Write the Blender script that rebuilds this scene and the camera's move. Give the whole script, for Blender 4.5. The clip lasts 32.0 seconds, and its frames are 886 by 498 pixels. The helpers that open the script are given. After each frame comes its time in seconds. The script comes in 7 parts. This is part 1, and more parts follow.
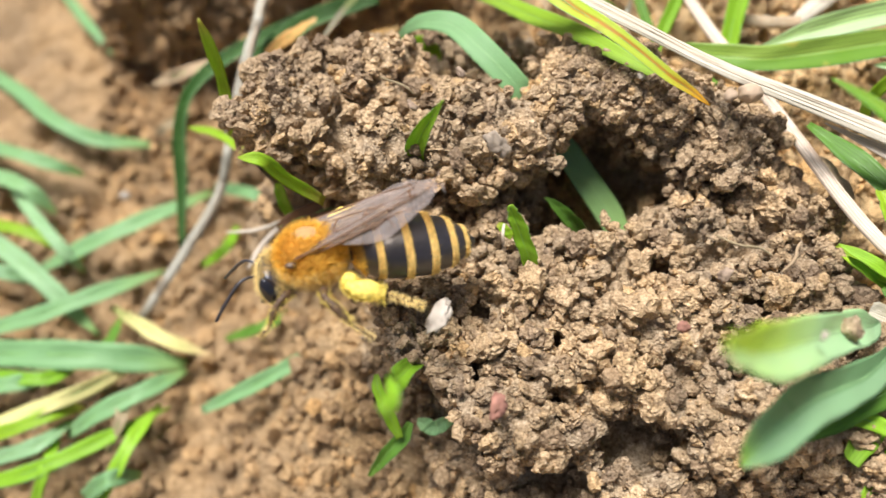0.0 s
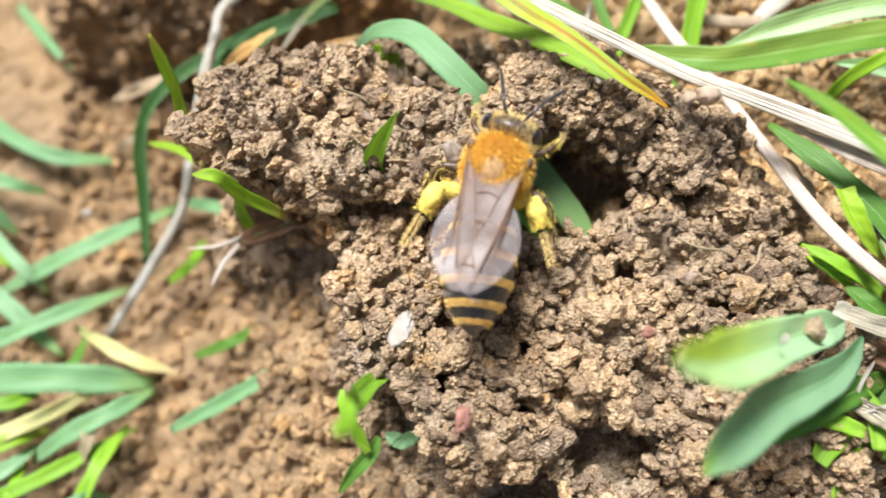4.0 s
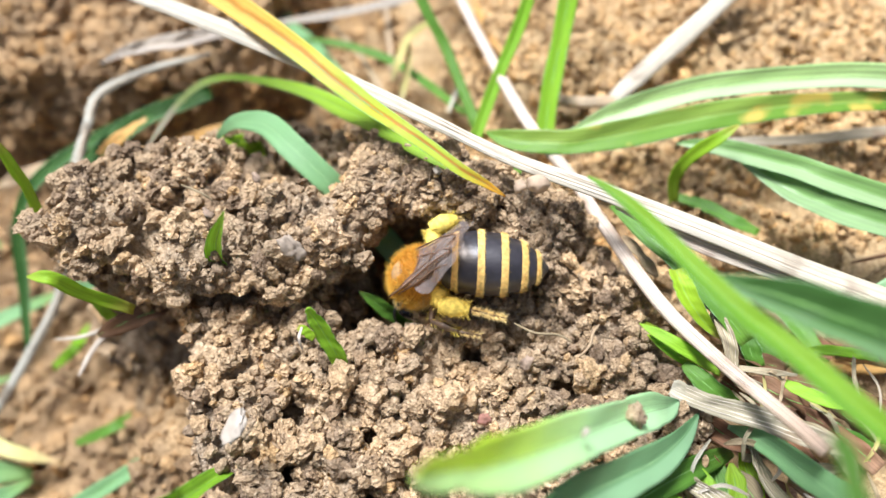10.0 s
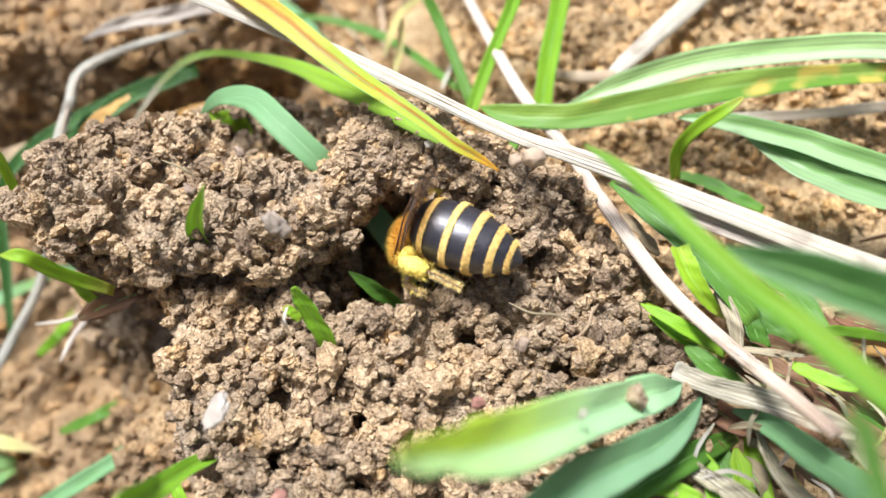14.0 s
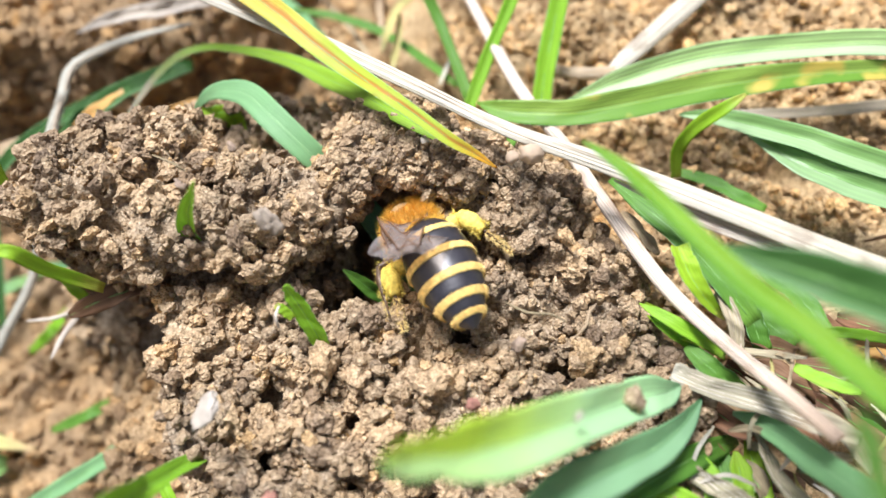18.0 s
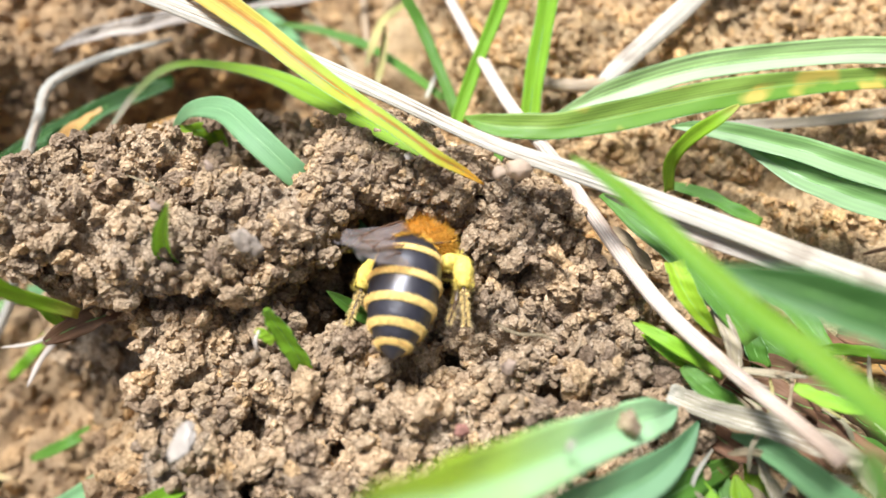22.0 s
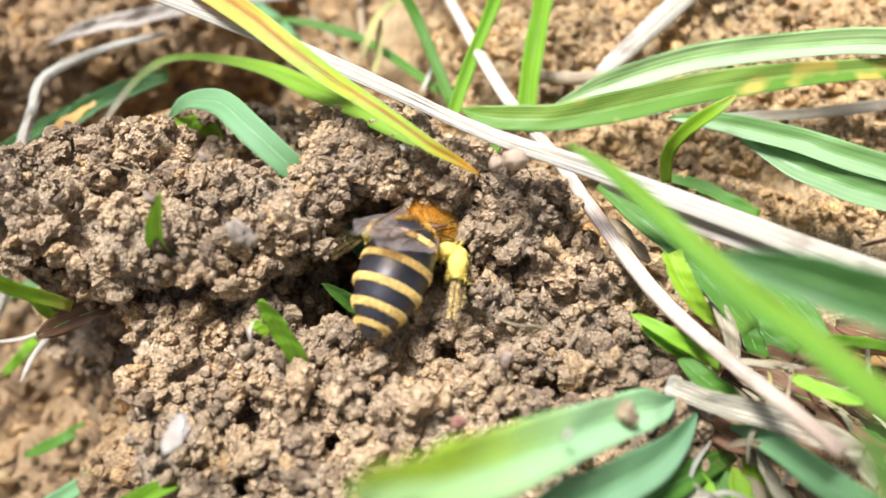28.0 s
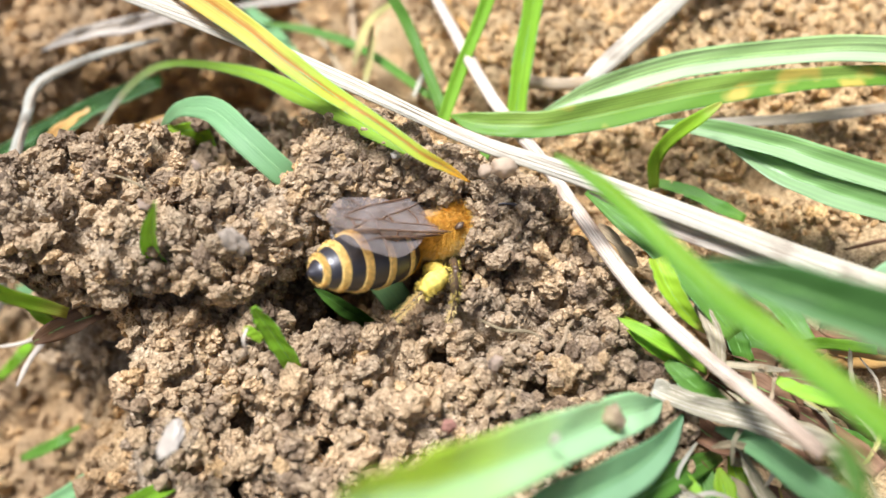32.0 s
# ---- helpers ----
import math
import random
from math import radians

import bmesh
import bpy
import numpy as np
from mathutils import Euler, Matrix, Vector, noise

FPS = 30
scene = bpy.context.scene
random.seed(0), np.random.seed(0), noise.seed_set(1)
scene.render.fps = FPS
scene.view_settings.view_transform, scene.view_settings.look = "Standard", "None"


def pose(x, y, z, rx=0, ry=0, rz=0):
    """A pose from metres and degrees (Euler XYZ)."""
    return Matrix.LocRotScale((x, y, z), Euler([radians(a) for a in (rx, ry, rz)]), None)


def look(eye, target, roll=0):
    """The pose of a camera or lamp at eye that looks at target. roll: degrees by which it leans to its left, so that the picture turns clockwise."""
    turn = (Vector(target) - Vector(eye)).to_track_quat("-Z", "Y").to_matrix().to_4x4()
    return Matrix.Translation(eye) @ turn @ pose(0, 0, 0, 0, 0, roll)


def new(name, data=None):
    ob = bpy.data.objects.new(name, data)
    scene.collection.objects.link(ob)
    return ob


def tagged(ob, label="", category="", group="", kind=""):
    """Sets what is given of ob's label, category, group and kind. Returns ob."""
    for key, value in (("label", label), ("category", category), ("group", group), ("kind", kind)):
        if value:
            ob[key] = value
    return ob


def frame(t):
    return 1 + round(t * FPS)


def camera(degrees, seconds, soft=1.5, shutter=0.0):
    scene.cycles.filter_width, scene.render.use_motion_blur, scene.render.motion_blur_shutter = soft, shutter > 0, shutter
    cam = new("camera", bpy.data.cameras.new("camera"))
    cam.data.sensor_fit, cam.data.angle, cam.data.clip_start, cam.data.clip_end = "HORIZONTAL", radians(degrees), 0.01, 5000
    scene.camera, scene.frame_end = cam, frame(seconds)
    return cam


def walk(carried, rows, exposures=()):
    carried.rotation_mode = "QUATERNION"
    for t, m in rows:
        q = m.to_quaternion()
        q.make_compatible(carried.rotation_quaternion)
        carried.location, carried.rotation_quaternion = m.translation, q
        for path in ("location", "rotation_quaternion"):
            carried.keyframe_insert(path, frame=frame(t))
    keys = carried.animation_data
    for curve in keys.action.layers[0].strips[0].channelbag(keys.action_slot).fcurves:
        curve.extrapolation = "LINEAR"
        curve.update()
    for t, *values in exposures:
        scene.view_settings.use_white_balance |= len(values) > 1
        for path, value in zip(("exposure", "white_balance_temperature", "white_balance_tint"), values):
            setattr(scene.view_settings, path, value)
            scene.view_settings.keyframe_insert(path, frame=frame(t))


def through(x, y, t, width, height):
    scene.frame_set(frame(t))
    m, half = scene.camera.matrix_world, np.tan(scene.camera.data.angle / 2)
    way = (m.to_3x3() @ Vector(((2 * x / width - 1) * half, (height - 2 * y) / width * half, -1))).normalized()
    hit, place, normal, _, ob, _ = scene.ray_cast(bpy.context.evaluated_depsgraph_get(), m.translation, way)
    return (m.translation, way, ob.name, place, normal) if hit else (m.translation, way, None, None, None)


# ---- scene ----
MM = 0.001
cam = camera(59.0, 32.0, soft=1.5, shutter=0.5)
cam.data.dof.use_dof = True
cam.data.dof.focus_distance = 0.0425
cam.data.dof.aperture_fstop = 24.0

# camera rows: seconds, millimetres, degrees; the first camera looks 65 degrees down
PATH = [
    (0.0, 0.000, 0.000, 0.000, 0.00, 0.00, 0.00),
    (0.5, -1.256, -0.070, 0.243, 0.38, -0.27, 0.14),
    (1.0, -2.091, 0.068, 0.276, 0.52, -0.31, 0.35),
    (1.5, -1.960, 0.492, 0.317, 0.35, -0.30, 0.51),
    (2.0, -1.902, 0.720, 0.310, 0.31, -0.21, 0.77),
    (2.5, -2.067, 0.944, 0.235, 0.17, -0.28, 0.92),
    (4.5, 3.107, -0.122, 0.789, -1.71, 0.49, 2.04),
    (5.0, 4.985, -0.909, 2.030, -2.23, 1.09, 2.32),
    (5.5, 6.877, -1.833, 2.343, -2.52, 2.03, 2.64),
    (6.0, 8.459, -1.864, 2.762, -2.87, 2.21, 2.82),
    (6.5, 9.377, -2.382, 3.215, -2.83, 3.14, 2.97),
    (7.0, 8.354, -2.331, 3.272, -2.82, 3.60, 2.82),
    (7.5, 8.546, -2.108, 3.246, -2.73, 3.59, 2.78),
    (8.0, 8.429, -1.499, 2.930, -3.01, 3.74, 2.96),
    (8.5, 8.668, -0.727, 2.510, -2.80, 3.69, 3.13),
    (9.0, 8.375, -0.539, 2.455, -2.79, 3.27, 3.35),
    (9.5, 8.536, -0.657, 2.560, -2.69, 3.19, 3.38),
    (10.0, 8.744, -0.515, 2.582, -2.70, 3.31, 3.46),
    (10.5, 9.020, -0.265, 2.522, -2.65, 3.14, 3.47),
    (11.0, 9.078, 0.179, 2.139, -2.46, 3.17, 3.56),
    (11.5, 8.745, 0.447, 1.842, -2.67, 3.11, 3.54),
    (12.0, 9.065, 0.608, 1.883, -2.55, 2.98, 3.66),
    (12.5, 9.166, 0.538, 1.971, -2.47, 2.87, 3.65),
    (13.0, 8.941, 0.518, 1.951, -2.72, 2.75, 3.69),
    (13.5, 9.066, 1.005, 1.690, -2.68, 2.82, 3.75),
    (14.0, 9.270, 1.303, 1.778, -2.60, 2.86, 3.64),
    (14.5, 9.267, 1.293, 1.770, -2.53, 2.97, 3.62),
    (16.5, 9.253, 1.738, 1.539, -2.55, 3.03, 3.47),
    (17.0, 8.944, 1.619, 1.774, -2.41, 2.89, 3.39),
    (17.5, 9.172, 1.601, 1.693, -2.47, 2.92, 3.29),
    (18.0, 9.647, 2.056, 1.748, -2.47, 2.78, 3.34),
    (18.5, 9.952, 2.333, 1.671, -2.38, 2.98, 3.61),
    (19.0, 9.874, 2.549, 1.788, -2.47, 3.10, 3.59),
    (19.5, 9.790, 2.458, 2.205, -2.57, 2.97, 3.77),
    (20.0, 9.987, 2.546, 2.310, -2.56, 3.07, 3.86),
    (20.5, 10.246, 2.862, 2.297, -2.53, 3.37, 3.97),
    (21.0, 10.294, 3.272, 2.124, -2.52, 3.60, 4.04),
    (21.5, 9.808, 3.703, 2.009, -2.71, 3.57, 3.95),
    (22.0, 10.258, 3.387, 2.192, -2.69, 3.61, 4.11),
    (22.5, 10.621, 3.543, 2.037, -2.85, 3.72, 4.22),
    (23.0, 10.765, 3.753, 2.004, -2.90, 3.81, 4.22),
    (23.5, 10.297, 3.683, 2.048, -3.01, 3.84, 4.20),
    (24.0, 9.897, 3.436, 2.388, -2.99, 3.71, 4.27),
    (24.5, 10.262, 3.389, 2.050, -2.93, 4.00, 4.31),
    (25.0, 10.358, 3.690, 1.845, -2.99, 3.89, 4.26),
    (25.5, 10.437, 3.629, 1.832, -2.91, 3.75, 4.19),
    (27.5, 10.404, 3.555, 1.852, -2.70, 3.55, 4.27),
    (28.0, 10.333, 3.697, 1.632, -2.83, 3.78, 4.24),
    (28.5, 10.260, 3.573, 1.498, -3.00, 3.61, 4.12),
    (29.0, 10.278, 3.591, 1.260, -2.93, 3.80, 4.10),
    (29.5, 10.615, 3.510, 1.452, -3.02, 3.51, 3.94),
    (30.0, 11.167, 3.473, 1.441, -2.98, 3.57, 4.02),
    (30.5, 11.052, 3.345, 1.429, -3.08, 3.54, 4.08),
    (31.0, 10.720, 3.154, 1.783, -3.08, 3.31, 4.04),
    (31.5, 10.394, 2.962, 1.997, -3.27, 3.47, 4.09),
    (32.0, 10.491, 3.006, 2.069, -3.27, 3.50, 4.47),
]
FIRST = pose(0, 0, 0.061, -65.0, 0, 0)
walk(cam, [(t, FIRST @ pose(x * MM, y * MM, z * MM, 90 + p, r, w)) for t, x, y, z, w, p, r in PATH],
     exposures=[(0.0, 0.58, 6390, 15), (2.5, 0.63, 6340, 15), (5.0, 0.76, 5930, 15), (32.0, 0.73, 5880, 15)])

# ---- light: bright overcast sky with a wide veiled sun
world = bpy.data.worlds.new("sky")
scene.world = world
world.use_nodes = True
wn = world.node_tree
sky = wn.nodes.new("ShaderNodeTexSky")
sky.sky_type = "NISHITA"
sky.sun_disc = False
sky.sun_elevation = radians(67)
sky.sun_rotation = radians(-35)
sky.dust_density = 4.0
back = wn.nodes["Background"]
back.inputs["Strength"].default_value = 0.055
veil = wn.nodes.new("ShaderNodeHueSaturation")
veil.inputs["Saturation"].default_value = 0.6
wn.links.new(sky.outputs["Color"], veil.inputs["Color"])
wn.links.new(veil.outputs["Color"], back.inputs["Color"])
sun = new("sun", bpy.data.lights.new("sun", "SUN"))
sun.data.energy = 4.9
sun.data.angle = radians(20)
sun.data.color = (1.0, 0.97, 0.92)
sun.matrix_world = look((-0.24, 0.34, 1.0), (0, 0, 0))


# ---- materials
def nodes_of(name):
    m = bpy.data.materials.new(name)
    m.use_nodes = True
    t = m.node_tree
    return m, t, t.nodes["Principled BSDF"]


def nd(t, kind, **values):
    n = t.nodes.new(kind)
    for k, v in values.items():
        if k in n.inputs:
            n.inputs[k].default_value = v
        else:
            setattr(n, k, v)
    return n


def ramp(t, fac, stops):
    r = t.nodes.new("ShaderNodeValToRGB")
    el = r.color_ramp.elements
    while len(el) < len(stops):
        el.new(0.5)
    for e, (p, c) in zip(el, stops):
        e.position, e.color = p, (*c, 1)
    t.links.new(fac, r.inputs["Fac"])
    return r.outputs["Color"]


def mix(t, a, b, fac, mode="MIX"):
    m = t.nodes.new("ShaderNodeMix")
    m.data_type, m.blend_type = "RGBA", mode
    for sock, v in ((m.inputs[0], fac), (m.inputs[6], a), (m.inputs[7], b)):
        if isinstance(v, (float, int)):
            sock.default_value = v
        elif isinstance(v, tuple):
            sock.default_value = (*v, 1)
        else:
            t.links.new(v, sock)
    return m.outputs[2]


def soil_material(name, island, belt_tints=None):
    m, t, bsdf = nodes_of(name)
    geo = nd(t, "ShaderNodeNewGeometry")
    coarse = nd(t, "ShaderNodeTexNoise", Scale=220.0, Detail=4.0)
    fine = nd(t, "ShaderNodeTexNoise", Scale=3800.0, Detail=6.0, Roughness=0.75)
    t.links.new(geo.outputs["Position"], coarse.inputs["Vector"])
    t.links.new(geo.outputs["Position"], fine.inputs["Vector"])
    base = ramp(t, fine.outputs["Fac"], [(0.28, (0.155, 0.114, 0.07)), (0.48, (0.445, 0.35, 0.226)), (0.68, (0.77, 0.655, 0.482))])
    warm = ramp(t, coarse.outputs["Fac"], [(0.35, (0.78, 0.76, 0.76)), (0.65, (1.12, 1.04, 0.94))])
    col = mix(t, base, warm, 1.0, "MULTIPLY")
    if belt_tints:
        # tint by x: yellower soil, with the low ground's dimness painted as a belt
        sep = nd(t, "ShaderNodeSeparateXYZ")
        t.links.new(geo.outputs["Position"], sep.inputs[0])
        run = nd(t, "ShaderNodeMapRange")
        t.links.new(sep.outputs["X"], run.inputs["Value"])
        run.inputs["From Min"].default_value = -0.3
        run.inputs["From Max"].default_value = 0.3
        col = mix(t, col, ramp(t, run.outputs[0], [(0.22, belt_tints[1]), (0.38, belt_tints[0]), (0.477, belt_tints[0]), (0.527, belt_tints[1])]), 1.0, "MULTIPLY")
    if island:
        src = geo.outputs["Random Per Island"]
        if island == "object":
            src = nd(t, "ShaderNodeObjectInfo").outputs["Random"]
        tint = ramp(t, src, [(0.0, (0.5, 0.46, 0.44)), (0.14, (0.72, 0.68, 0.65)), (0.4, (0.96, 0.93, 0.88)), (0.7, (1.06, 1.0, 0.9)), (0.88, (1.16, 1.1, 1.02)), (0.96, (1.22, 1.06, 0.78)), (1.0, (1.4, 1.36, 1.28))])
        col = mix(t, col, tint, 1.0, "MULTIPLY")
    t.links.new(col, bsdf.inputs["Base Color"])
    bsdf.inputs["Roughness"].default_value = 0.88
    bsdf.inputs["Specular IOR Level"].default_value = 0.25
    grit = nd(t, "ShaderNodeTexVoronoi", Scale=6000.0)
    t.links.new(geo.outputs["Position"], grit.inputs["Vector"])
    pits = nd(t, "ShaderNodeMath", operation="MULTIPLY_ADD")
    t.links.new(grit.outputs["Distance"], pits.inputs[0])
    pits.inputs[1].default_value = -0.8
    knobs = nd(t, "ShaderNodeTexNoise", Scale=1000.0, Detail=3.0)
    t.links.new(geo.outputs["Position"], knobs.inputs["Vector"])
    rough = nd(t, "ShaderNodeMath", operation="MULTIPLY_ADD")
    t.links.new(knobs.outputs["Fac"], rough.inputs[0])
    rough.inputs[1].default_value = 0.4
    t.links.new(fine.outputs["Fac"], rough.inputs[2])
    t.links.new(rough.outputs[0], pits.inputs[2])
    bump = nd(t, "ShaderNodeBump", Strength=1.0, Distance=0.0002)
    t.links.new(pits.outputs[0], bump.inputs["Height"])
    t.links.new(bump.outputs["Normal"], bsdf.inputs["Normal"])
    return m


SOIL = soil_material("soil", "")
CRUMB = soil_material("soil_crumbs", "island")
CLOD = soil_material("soil_clods", "object")
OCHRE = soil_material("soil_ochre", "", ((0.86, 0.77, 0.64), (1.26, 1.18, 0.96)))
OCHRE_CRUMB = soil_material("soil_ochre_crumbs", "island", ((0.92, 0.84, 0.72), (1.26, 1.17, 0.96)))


def leaf_material(name, body, edge, tip, spot=None, veins=0.24, through=0.4, rough=0.42, streak=22.0, start=0.05, stripe=None, spot_at=0.58, half=None, gloss=0.35):
    """A blade: colour along and across the strip, parallel veins, specks, some light through it."""
    m, t, bsdf = nodes_of(name)
    uv = nd(t, "ShaderNodeUVMap", uv_map="UVMap")
    sep = nd(t, "ShaderNodeSeparateXYZ")
    t.links.new(uv.outputs["UV"], sep.inputs[0])
    geo = nd(t, "ShaderNodeNewGeometry")
    info = nd(t, "ShaderNodeObjectInfo")
    grain = nd(t, "ShaderNodeTexNoise", Scale=420.0, Detail=4.0)
    t.links.new(geo.outputs["Position"], grain.inputs["Vector"])
    along = nd(t, "ShaderNodeMath", operation="MULTIPLY_ADD")
    t.links.new(grain.outputs["Fac"], along.inputs[0])
    along.inputs[1].default_value = 0.2
    shrunk = nd(t, "ShaderNodeMath", operation="MULTIPLY")
    shrunk.inputs[1].default_value = 0.9
    t.links.new(sep.outputs["Y"], shrunk.inputs[0])
    t.links.new(shrunk.outputs[0], along.inputs[2])
    col = ramp(t, along.outputs[0], [(start, edge), (start + 0.25, body), (0.8, body), (0.97, tip)])
    stretch = nd(t, "ShaderNodeMapping")
    stretch.inputs["Scale"].default_value = (streak, 1.3, 1.0)
    t.links.new(uv.outputs["UV"], stretch.inputs["Vector"])
    vein = nd(t, "ShaderNodeTexNoise", Scale=1.0, Detail=3.0)
    t.links.new(stretch.outputs["Vector"], vein.inputs["Vector"])
    shade = ramp(t, vein.outputs["Fac"], [(0.3, (1 - veins,) * 3), (0.7, (1 + veins,) * 3)])
    col = mix(t, col, shade, 1.0, "MULTIPLY")
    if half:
        # one side of the midrib another colour; some halves have sheen painted in
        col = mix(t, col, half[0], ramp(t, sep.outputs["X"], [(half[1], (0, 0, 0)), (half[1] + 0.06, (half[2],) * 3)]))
    if stripe:
        across = nd(t, "ShaderNodeMath", operation="MULTIPLY_ADD")
        t.links.new(grain.outputs["Fac"], across.inputs[0])
        across.inputs[1].default_value = 0.3
        t.links.new(sep.outputs["X"], across.inputs[2])
        col = mix(t, col, stripe, ramp(t, across.outputs[0], [(0.42, (0, 0, 0)), (0.56, (1, 1, 1)), (0.64, (1, 1, 1)), (0.8, (0, 0, 0))]))
    if spot:
        sp = nd(t, "ShaderNodeTexNoise", Scale=330.0, Detail=2.0)
        t.links.new(geo.outputs["Position"], sp.inputs["Vector"])
        col = mix(t, col, spot, ramp(t, sp.outputs["Fac"], [(spot_at, (0, 0, 0)), (spot_at + 0.1, (0.9,) * 3)]))
    vary = ramp(t, info.outputs["Random"], [(0.0, (0.85, 0.9, 0.85)), (1.0, (1.15, 1.1, 1.1))])
    col = mix(t, col, vary, 1.0, "MULTIPLY")
    t.links.new(col, bsdf.inputs["Base Color"])
    rg = ramp(t, grain.outputs["Fac"], [(0.3, (rough - 0.08,) * 3), (0.7, (rough + 0.15,) * 3)])
    t.links.new(rg, bsdf.inputs["Roughness"])
    bsdf.inputs["Specular IOR Level"].default_value = gloss
    bump = nd(t, "ShaderNodeBump", Strength=0.5, Distance=0.00008)
    t.links.new(vein.outputs["Fac"], bump.inputs["Height"])
    t.links.new(bump.outputs["Normal"], bsdf.inputs["Normal"])
    if through:
        tl = nd(t, "ShaderNodeBsdfTranslucent")
        t.links.new(col, tl.inputs["Color"])
        ms = nd(t, "ShaderNodeMixShader")
        ms.inputs[0].default_value = through
        t.links.new(bsdf.outputs[0], ms.inputs[1])
        t.links.new(tl.outputs[0], ms.inputs[2])
        t.links.new(ms.outputs[0], t.nodes["Material Output"].inputs["Surface"])
    return m


